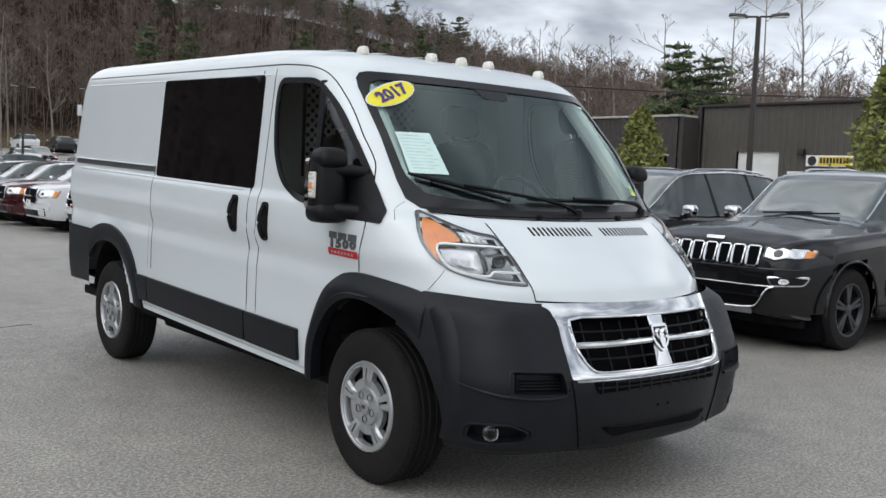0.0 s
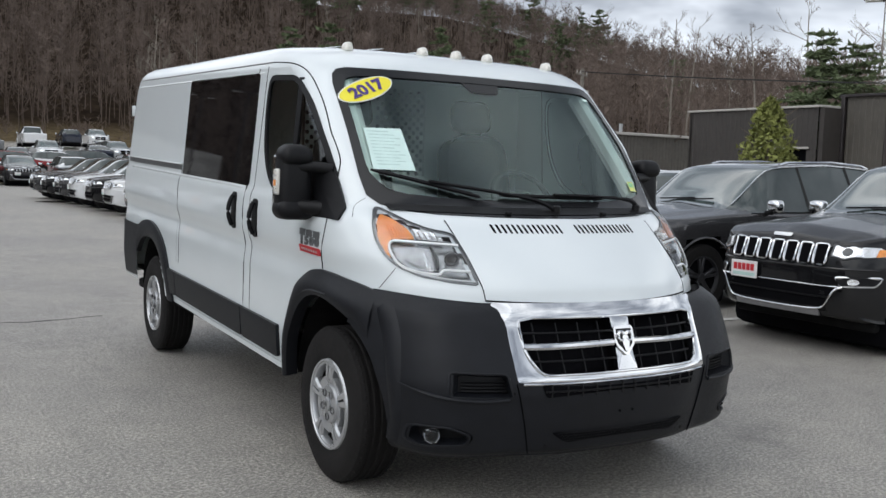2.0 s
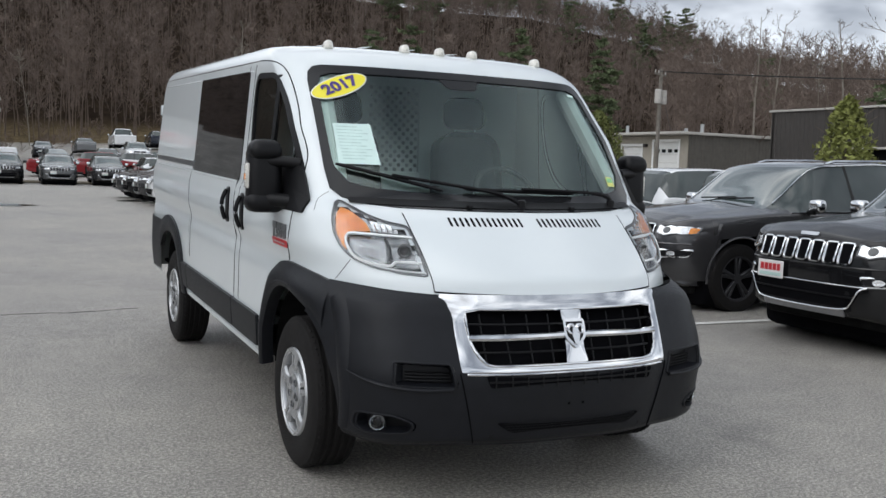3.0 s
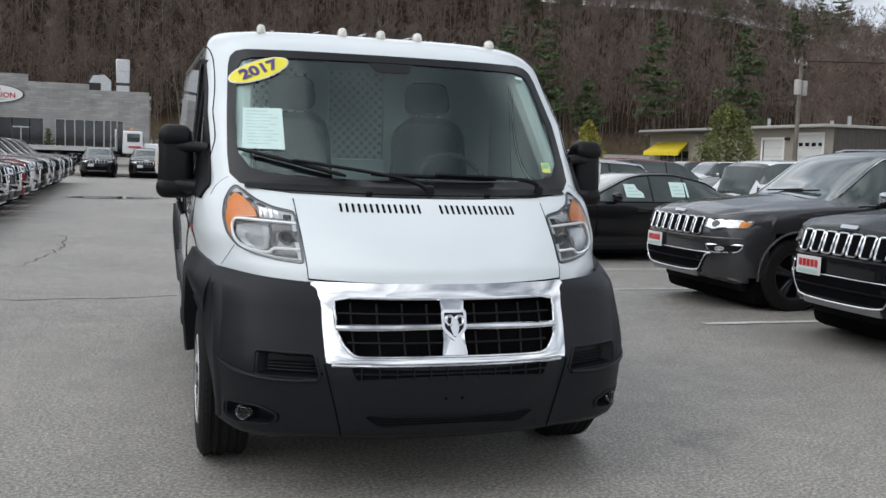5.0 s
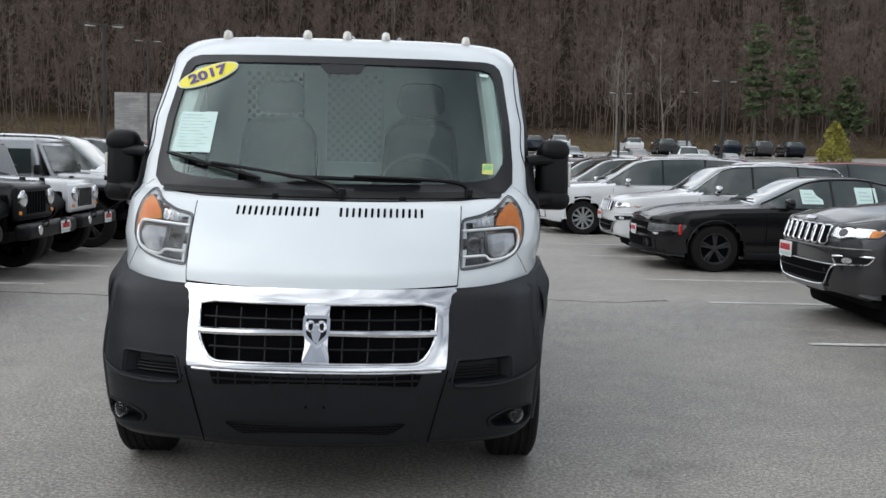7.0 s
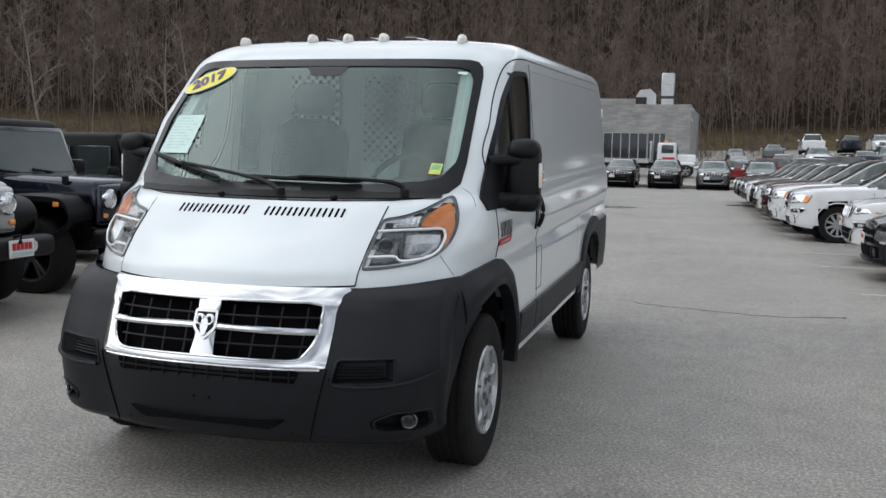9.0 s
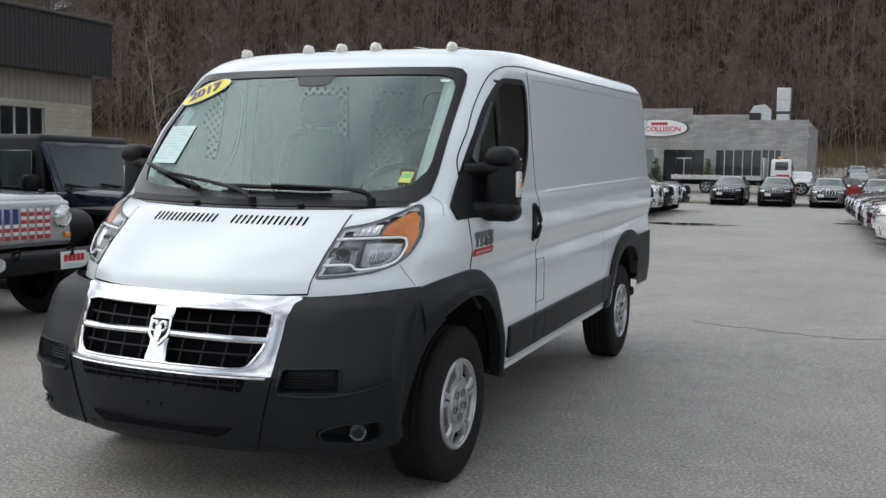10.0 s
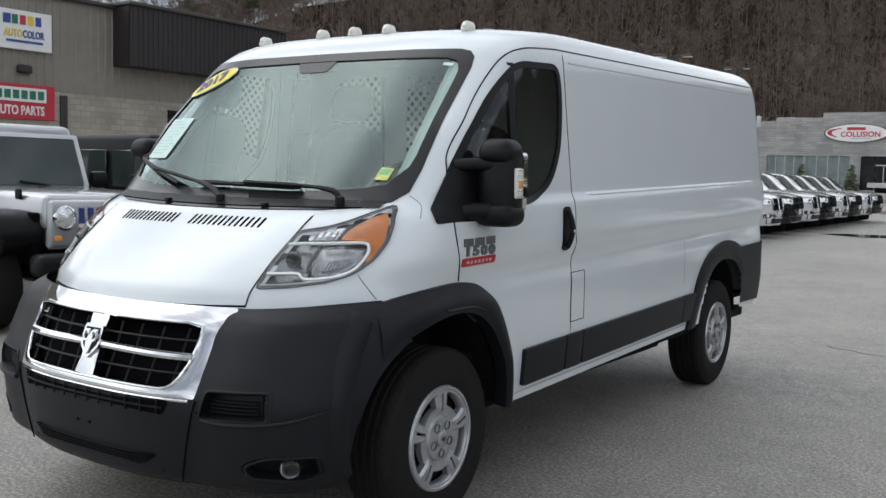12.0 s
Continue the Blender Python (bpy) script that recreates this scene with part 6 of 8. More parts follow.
def compact(V, fs):
    idx, out, ff = {}, [], []
    for f in fs:
        g = []
        for v in f:
            if v not in idx:
                idx[v] = len(out)
                out.append(V[v])
            g.append(idx[v])
        ff.append(tuple(g))
    return out, ff


def park(car, x, y, heading):
    """heading: degrees; 0 looks along -y, 90 along +x, -90 along -x. (x, y): the middle of its nose."""
    car.matrix_basis = pose(x, y, terrain(x, y), 0, 0, heading)
    return car


FLAGRED, FLAGBLUE = material("flag_red", (0.45, 0.03, 0.04), 0.5, var=0.05, scale=20), material("flag_blue", (0.03, 0.05, 0.2), 0.5, var=0.05, scale=20)


def build_offroader(colour, label, flag=False, dark_face=False, group=""):
    """A boxy four-door off-roader: nose at y = 0 looking along -y."""
    car = thing("offroader", label, "jeep", group)
    paint = PAINTS[colour]
    part("tub", box((0, 2.62, 0.85), (1.56, 2.85, 0.66), 0.05, 3), paint, car, colour + " painted tub")
    hd = box((0, 0.66, 1.02), (1.30, 1.26, 0.30), 0.07, 3, 0.96)
    part("hood", ([(x * (0.90 + 0.08 * y), y, z + 0.045 * y) for x, y, z in hd[0]], hd[1]), paint, car, "flat " + colour + " hood")
    gr = part("grille", box((0, 0.045, 0.92), (1.16, 0.10, 0.42), 0.05, 3, 0.97), BLACKPLASTIC if dark_face else paint, car, "seven-slot grille")
    for i in range(7):
        x = -0.27 + 0.09 * i
        for k in range(8 if flag else 1):
            z0, z1 = (0.79 + 0.034 * k, 0.79 + 0.034 * (k + 1)) if flag else (0.79, 1.06)
            mt = (FLAGBLUE if (i < 3 and k > 3) else (FLAGRED, PLATEWHITE)[k % 2]) if flag else DARK
            part("slot", box((x, -0.006, (z0 + z1) / 2), (0.058, 0.012, z1 - z0), 0.004, 1), mt, gr)
    for s in (-1, 1):
        h = part("headlight", lathe([(0.105, 0.03), (0.105, -0.02), (0.09, -0.03), (0.085, -0.02), (0.05, 0.0), (0.001, 0.012)], 24, "y", (s * 0.44, -0.005, 0.98)), CHROME, car, "round headlight")
        part("lens", lathe([(0.088, -0.022), (0.06, -0.035), (0.001, -0.042)], 24, "y", (s * 0.44, -0.005, 0.98)), REFLECTOR, h)
        part("marker", box((s * 0.50, -0.01, 0.81), (0.07, 0.03, 0.05), 0.015, 2), AMBER, car)
        arc = [(0.30 - 0.02, 0.66), (0.10, 0.80), (0.14, 0.97), (0.30, 1.03), (0.75, 1.03), (0.95, 0.98), (1.10, 0.78), (1.16, 0.60)]
        f = lambda u, v, off=0.0, s=s: (s * (0.60 + 0.36 * v), u, off)
        L = smooth_line(arc, 24)
        V, F = [], []
        for y, z in L:
            for x, dz in ((0.56, 0.0), (0.92, 0.0), (0.955, -0.02), (0.955, -0.075), (0.92, -0.075)):
                V.append((s * x, y, z + dz))
        n = 5
        for i in range(len(L) - 1):
            for k in range(n - 1):
                F.append((i * n + k, i * n + k + 1, (i + 1) * n + k + 1, (i + 1) * n + k))
        fl = part("fender_flare", (V, F), BLACKPLASTIC, car, "black plastic fender flare")
        part("side_lamp", box((s * 0.957, 0.24, 0.94), (0.012, 0.07, 0.045), 0.005, 1), AMBER, fl)
        V = [(s * (0.74 if x < 0.7 else x), y + 2.93, z) for x, y, z in [(abs(a), b, c) for a, b, c in V]]
        part("fender_flare", (V, F), BLACKPLASTIC, car, "black plastic rear flare")
        part("inner_fender", box((s * 0.60, 0.62, 0.80), (0.12, 1.0, 0.44), 0.03, 2), DARK, car)
        for y in (0.60, 3.52):
            alloy(car, (s * 0.80, y, 0.40), s, 0.40, 0.26, True, 5)
        for y, n2 in ((1.72, "front_door"), (2.62, "rear_door")):
            d = part(n2, box((s * 0.785, y, 0.86), (0.03, 0.86, 0.58), 0.02, 2), paint, car)
            part("handle", box((s * 0.81, y + 0.30, 1.02), (0.03, 0.14, 0.035), 0.01, 1), BLACKPLASTIC, d)
            part("hinge", box((s * 0.805, y - 0.40, 0.95), (0.02, 0.10, 0.05), 0.006, 1), paint, d)
        part("wing_mirror", box((s * 0.93, 1.42, 1.28), (0.20, 0.10, 0.17), 0.04, 2), BLACKPLASTIC, car)
        for y0, y1 in ((1.60, 2.12), (2.24, 2.98), (3.10, 3.86)):
            part("side_window", box((s * 0.735, (y0 + y1) / 2, 1.42), (0.02, y1 - y0, 0.42), 0.008, 1), CARGLASS, car, "dark side window")
        part("hood_latch", box((s * 0.60, 0.40, 1.17), (0.03, 0.08, 0.09), 0.01, 1), BLACKPLASTIC, car)
        part("sill", box((s * 0.78, 2.05, 0.48), (0.10, 1.9, 0.10), 0.03, 2), BLACKPLASTIC, car)
    part("hardtop", box((0, 2.72, 1.47), (1.46, 2.55, 0.68), 0.07, 3, 0.95), BLACKPLASTIC if colour != "silver" else paint, car, "boxy hard top")
    ws = part("windshield_frame", moved(box((0, 0, 0.31), (1.44, 0.06, 0.64), 0.03, 2), Matrix.Translation((0, 1.26, 1.14)) @ Matrix.Rotation(radians(-22), 4, "X")), paint, car)
    part("windshield", moved(box((0, -0.032, 0.32), (1.30, 0.01, 0.50), 0.01, 1), Matrix.Translation((0, 1.26, 1.14)) @ Matrix.Rotation(radians(-22), 4, "X")), CARGLASS, ws)
    for s in (-0.3, 0.25):
        part("wiper", tube([(s, 1.21, 1.22), (s - 0.3, 1.25, 1.26)], 0.012, 5), BLACKPLASTIC, ws)
    part("front_bumper", box((0, -0.14, 0.60), (1.62, 0.20, 0.19), 0.06, 3), BLACKPLASTIC, car, "black steel bumper")
    for s in (-1, 1):
        part("fog_lamp", lathe([(0.06, 0.0), (0.058, -0.012), (0.03, -0.016), (0.001, -0.016)], 16, "y", (s * 0.48, -0.235, 0.61)), REFLECTOR, car)
        part("tow_hook", tube([(s * 0.3, -0.2, 0.70), (s * 0.3, -0.27, 0.72), (s * 0.3, -0.27, 0.66), (s * 0.3, -0.22, 0.64)], 0.018, 6), BLACKPLASTIC, car)
    part("underside", box((0, 2.1, 0.50), (1.0, 3.8, 0.14), 0.03), UNDER, car)
    pl = part("dealer_plate", box((0.33, -0.25, 0.60), (0.305, 0.012, 0.155), 0.004, 1), PLATEWHITE, car, "red and white dealer plate")
    part("plate_band", box((0.33, -0.258, 0.553), (0.26, 0.004, 0.03), 0.002, 1), INK, pl)
    for k in range(5):
        part("plate_bar", box((0.23 + 0.05 * k, -0.258, 0.62), (0.041, 0.004, 0.062), 0.001, 1), REDPRINT, pl)
    sp = alloy(car, (0, 4.22, 1.0), 1, 0.40, 0.26, True, 5)
    sp.matrix_basis = Matrix.Translation((0, 4.22, 1.0)) @ Matrix.Rotation(math.pi / 2, 4, "Z")
    return car


ROW_R, ROW_L, ROW_F, ROW_B = "row of vehicles facing the aisle", "row of off-roaders and pickups", "row of small SUVs across the aisle end", "rows of vehicles farther off"
park(build_car("suv", "black", "black SUV with chrome slot grille and red dealer plate", "suv", 1, dark_wheels=True, group=ROW_R), 4.19, 1.80, -90)
park(build_car("suv", "dark grey", "dark grey SUV with chrome slot grille, black alloys", "suv", 1, dark_wheels=True, group=ROW_R), 4.31, 4.62, -90)
park(build_car("sedan", "black", "black sedan with price sticker and dark alloys", "sedan", 1, "slim", True, False, group=ROW_R, stickers=2), 4.04, 10.55, -90)
park(build_car("compact", "white", "white SUV with slot grille in the row", "suv", 1, group=ROW_R), 4.02, 12.95, -90)
park(build_car("durango", "white", "white three-row SUV with crosshair grille", "suv", 1, "cross", group=ROW_R), 3.34, 17.7, -90)
park(build_offroader("silver", "silver off-roader with striped flag slots in its grille", True, group=ROW_L), -4.07, 2.16, 90)
park(build_offroader("navy", "dark navy off-roader with black fender flares", group=ROW_L), -4.10, 4.55, 90)
park(build_offroader("black", "black off-roader with black hard top", dark_face=True, group=ROW_L), -4.34, 7.45, 90)
park(build_offroader("white", "white off-roader with black bumper and flares", group=ROW_L), -4.56, 9.9, 90)
park(build_offroader("silver", "silver off-roader with seven-slot grille", group=ROW_L), -4.39, 12.3, 90)

PROTO = {}


def parked(style, colour, x, y, heading, label, group, detail=0):
    """One more of a kind: the first of each is built, the rest are copies."""
    key = (style, colour, detail)
    cat = "pickup" if style == "pickup" else "sedan" if style == "sedan" else "suv"
    if key not in PROTO:
        fs = "cross" if style in ("durango", "pickup") else "slim" if style == "sedan" else "slots"
        PROTO[key] = build_car(style, colour, label, cat, detail, fs, chrome=colour != "black", rails=False)
        ob = PROTO[key]
    else:
        ob = copy_thing(PROTO[key], Matrix.Identity(4))
    tagged(ob, label, cat, group)
    return park(ob, x, y, heading)


for k, (st, co) in enumerate([("durango", "white"), ("durango", "maroon"), ("compact", "white"), ("compact", "black"), ("compact", "white"), ("compact", "dark grey"), ("compact", "black"), ("compact", "dark grey")]):
    parked(st, co, 3.08 - 0.11 * k, 20.1 + 2.32 * k, -90, co + " SUV parked nose out in the row", ROW_R)
for k, co in enumerate(["white", "silver", "grey", "red", "white", "black", "white", "black", "white", "black", "white", "black"]):
    parked("pickup", co, -4.15 - 0.04 * k, 14.75 + 2.42 * k, 90, co + " pickup truck parked nose out in the row", ROW_L)
for x, co in ((-4.1, "black"), (-1.53, "black"), (1.18, "grey"), (3.8, "dark grey"), (6.5, "black"), (9.1, "white")):
    if x > -5:
        parked("compact", co, x, 51.3, 0, co + " small SUV parked facing the aisle", ROW_F)
rng = random.Random(5)
mixc = ["white", "white", "black", "silver", "dark grey", "white", "red", "grey", "navy", "maroon"]
for k in range(12):
    y = 1.6 + 2.46 * k
    if k not in (1, 6):
        parked(rng.choice(["compact", "durango", "sedan", "compact"]), rng.choice(mixc), 14.6, y, 90, "parked car in the second row of the lot", ROW_B, -1)
for k in range(16):
    y = 4.0 + 2.5 * k
    if k not in (5, 11):
        parked(rng.choice(["compact", "durango", "pickup", "compact"]), rng.choice(mixc), 21.0, y, -90, "parked car in the third row of the lot", ROW_B, -1)
for k in range(12):
    y = 20.0 + 2.6 * k
    if k not in (3, 9):
        parked(rng.choice(["compact", "durango", "sedan"]), rng.choice(mixc), 32.5, y, 90, "parked car in a far row of the lot", ROW_B, -1)
for k in range(13):
    parked(rng.choice(["compact", "durango", "pickup", "sedan"]), rng.choice(mixc), 6.5 + 2.5 * k, 56.5 + 0.12 * k, rng.choice([0, 180]), "parked car on the upper lot", ROW_B, -1)
for k in range(10):
    parked(rng.choice(["pickup", "durango", "sedan"]), rng.choice(mixc), 3.0 + 2.9 * k, 76 + 0.3 * k, rng.choice([0, 180, 8]), "parked car on the upper lot", ROW_B, -1)
for k in range(9):
    parked(rng.choice(["compact", "durango", "sedan"]), rng.choice(mixc), 5.0 + 2.7 * k, 66.5 + 0.15 * k, rng.choice([90, 80, 100]), "parked car on the upper lot", ROW_B, -1)
for k in range(12):
    if k != 5:
        parked(rng.choice(["pickup", "compact", "sedan"]), rng.choice(mixc), 2.5 + 3.4 * k, 95 + 0.2 * k, rng.choice([0, 180]), "parked car below the wooded hill", ROW_B, -1)


# ---- buildings ----
def brick_material(name, c1, c2, mortar, w, h, bump=0.5, axis="xz"):
    m = bpy.data.materials.new(name)
    m.use_nodes = True
    nt = m.node_tree
    N, Lk = nt.nodes.new, nt.links.new
    b = nt.nodes["Principled BSDF"]
    tc, sp, cb = N("ShaderNodeTexCoord"), N("ShaderNodeSeparateXYZ"), N("ShaderNodeCombineXYZ")
    Lk(tc.outputs["Object"], sp.inputs["Vector"])
    ad = N("ShaderNodeMath")
    Lk(sp.outputs["X"], ad.inputs[0])
    Lk(sp.outputs["Y"], ad.inputs[1])
    Lk(ad.outputs["Value"], cb.inputs["X"])
    Lk(sp.outputs["Z"], cb.inputs["Y"])
    br = N("ShaderNodeTexBrick")
    br.inputs["Color1"].default_value, br.inputs["Color2"].default_value, br.inputs["Mortar"].default_value = (*c1, 1), (*c2, 1), (*mortar, 1)
    br.inputs["Scale"].default_value = 1.0
    br.inputs["Brick Width"].default_value, br.inputs["Row Height"].default_value, br.inputs["Mortar Size"].default_value = w, h, 0.012
    Lk(cb.outputs["Vector"], br.inputs["Vector"])
    n = N("ShaderNodeTexNoise")
    n.inputs["Scale"].default_value, n.inputs["Detail"].default_value = 0.7, 7
    Lk(tc.outputs["Object"], n.inputs["Vector"])
    r = N("ShaderNodeValToRGB")
    r.color_ramp.elements[0].position, r.color_ramp.elements[0].color = 0.3, (0.78, 0.78, 0.78, 1)
    r.color_ramp.elements[1].position, r.color_ramp.elements[1].color = 0.7, (1.1, 1.1, 1.1, 1)
    Lk(n.outputs["Fac"], r.inputs["Fac"])
    mx = N("ShaderNodeMix")
    mx.data_type, mx.blend_type = "RGBA", "MULTIPLY"
    mx.inputs["Factor"].default_value = 1
    Lk(br.outputs["Color"], mx.inputs["A"])
    Lk(r.outputs["Color"], mx.inputs["B"])
    Lk(mx.outputs["Result"], b.inputs["Base Color"])
    b.inputs["Roughness"].default_value = 0.9
    bp = N("ShaderNodeBump")
    bp.inputs["Strength"].default_value, bp.inputs["Distance"].default_value = bump, 0.02
    Lk(br.outputs["Fac"], bp.inputs["Height"])
    bp.invert = True
    Lk(bp.outputs["Normal"], b.inputs["Normal"])
    return m


BLOCK = brick_material("grey_split_block", (0.30, 0.295, 0.285), (0.40, 0.39, 0.375), (0.25, 0.245, 0.24), 0.9, 0.22)
TANBLOCK = brick_material("tan_block", (0.36, 0.33, 0.27), (0.44, 0.41, 0.34), (0.30, 0.28, 0.24), 0.42, 0.205)
BROWNMETAL = material("brown_corrugated_metal", (0.050, 0.044, 0.040), 0.5, var=0.1, scale=3, stain=0.15)
DARKBROWN = material("dark_brown_metal", (0.026, 0.021, 0.021), 0.5, var=0.1, scale=3, stain=0.12)
OLIVEMETAL = material("olive_brown_metal", (0.085, 0.076, 0.064), 0.5, var=0.1, scale=3, stain=0.15)
TANMETAL = material("tan_corrugated_metal", (0.26, 0.235, 0.20), 0.5, var=0.06, scale=3, stain=0.12)
CREAM = material("cream_wall", (0.34, 0.31, 0.26), 0.8, var=0.06, scale=3, stain=0.15)
WHITEDOOR = material("white_door_panel", (0.72, 0.72, 0.70), 0.5, var=0.04, scale=4, stain=0.06)
ALUMINIUM = material("aluminium", (0.55, 0.56, 0.57), 0.3, metal=0.8, var=0.1, scale=5, stain=0.1)
TRIMGREY = material("light_metal_trim", (0.42, 0.40, 0.37), 0.5, var=0.1, scale=4)
WINGLASS = material("building_glass", (0.015, 0.018, 0.02), 0.05, var=0.3, scale=0.8, spec=0.7)
PALEGLASS = material("pale_curtained_glass", (0.20, 0.24, 0.24), 0.12, var=0.25, scale=1.2, spec=0.7)
SIGNRED = material("sign_red", (0.50, 0.03, 0.05), 0.4, var=0.05, scale=3)
SIGNWHITE = material("sign_white", (0.80, 0.80, 0.79), 0.4, var=0.03, scale=3)
SIGNGREEN = material("sign_green", (0.02, 0.17, 0.10), 0.4, var=0.05, scale=3)
SIGNBLUE = material("sign_blue", (0.03, 0.07, 0.28), 0.4, var=0.05, scale=3)
SIGNYELLOW = material("sign_yellow", (0.75, 0.55, 0.05), 0.4, var=0.05, scale=3)
AWNING = material("yellow_awning", (0.78, 0.60, 0.03), 0.6, var=0.08, scale=4)


def place(ob, x, y, z=0.0, turn=0.0):
    ob.matrix_basis = pose(x, y, z, 0, 0, turn)
    return ob


def pierced(x0, x1, z0, z1, holes, depth=0.3):
    """A wall in the x-z plane, its face at y = 0, with openings through it: one connected mesh."""
    xs = sorted({x0, x1, *[h[0] for h in holes], *[h[1] for h in holes]})
    zs = sorted({z0, z1, *[h[2] for h in holes], *[h[3] for h in holes]})
    nx, nz = len(xs), len(zs)
    V = [(x, y, z) for y in (0, depth) for z in zs for x in xs]
    solid = lambda i, j: 0 <= i < nx - 1 and 0 <= j < nz - 1 and not any(h[0] < (xs[i] + xs[i + 1]) / 2 < h[1] and h[2] < (zs[j] + zs[j + 1]) / 2 < h[3] for h in holes)
    F, B = [], nx * nz
    for i in range(nx - 1):
        for j in range(nz - 1):
            if not solid(i, j):
                continue
            a, b, c, d = j * nx + i, j * nx + i + 1, (j + 1) * nx + i + 1, (j + 1) * nx + i
            F += [(a, b, c, d), (b + B, a + B, d + B, c + B)]
            for (p, q), (di, dj) in (((a, b), (0, -1)), ((b, c), (1, 0)), ((c, d), (0, 1)), ((d, a), (-1, 0))):
                if not solid(i + di, j + dj):
                    F.append((q, p, p + B, q + B))
    return V, F


def corrugated(x0, x1, z0, z1, pitch=0.3, depth=0.035, holes=()):
    """Ribbed metal sheet in the x-z plane."""
    xs = [x0]
    k = 0
    while xs[-1] < x1:
        xs.append(min(x1, xs[-1] + pitch * (0.62, 0.09, 0.20, 0.09)[k % 4]))
        k += 1
    ys = [(0.0, 0.0, -depth, -depth)[i % 4] for i in range(len(xs))]
    zs = sorted({z0, z1, *[h[2] for h in holes], *[h[3] for h in holes]})
    V = [(x, y, z) for z in zs for x, y in zip(xs, ys)]
    n = len(xs)
    F = []
    for j in range(len(zs) - 1):
        for i in range(n - 1):
            mx_, mz = (xs[i] + xs[i + 1]) / 2, (zs[j] + zs[j + 1]) / 2
            if any(h[0] < mx_ < h[1] and h[2] < mz < h[3] for h in holes):
                continue
            F.append((j * n + i, j * n + i + 1, (j + 1) * n + i + 1, (j + 1) * n + i))
    return V, F


def shopfront(parent, x0, x1, z0, z1, bays, mat=None, door=None):
    """Aluminium-framed glazing in an opening: panes and mullions."""
    # the near-black sheet behind the panes paints the unlit room
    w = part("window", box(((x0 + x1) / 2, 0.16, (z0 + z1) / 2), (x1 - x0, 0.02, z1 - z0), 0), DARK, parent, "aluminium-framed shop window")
    for i in range(bays):
        a, b = x0 + (x1 - x0) * i / bays, x0 + (x1 - x0) * (i + 1) / bays
        part("pane", box(((a + b) / 2, 0.12, (z0 + z1) / 2), (b - a - 0.06, 0.02, z1 - z0 - 0.06), 0), mat or WINGLASS, w)
        part("mullion", box((a, 0.10, (z0 + z1) / 2), (0.08, 0.08, z1 - z0), 0.01, 1), ALUMINIUM, w)
    part("mullion", box((x1, 0.10, (z0 + z1) / 2), (0.08, 0.08, z1 - z0), 0.01, 1), ALUMINIUM, w)
    for z in (z0, z1):
        part("rail", box(((x0 + x1) / 2, 0.10, z), (x1 - x0, 0.08, 0.08), 0.01, 1), ALUMINIUM, w)
    return w


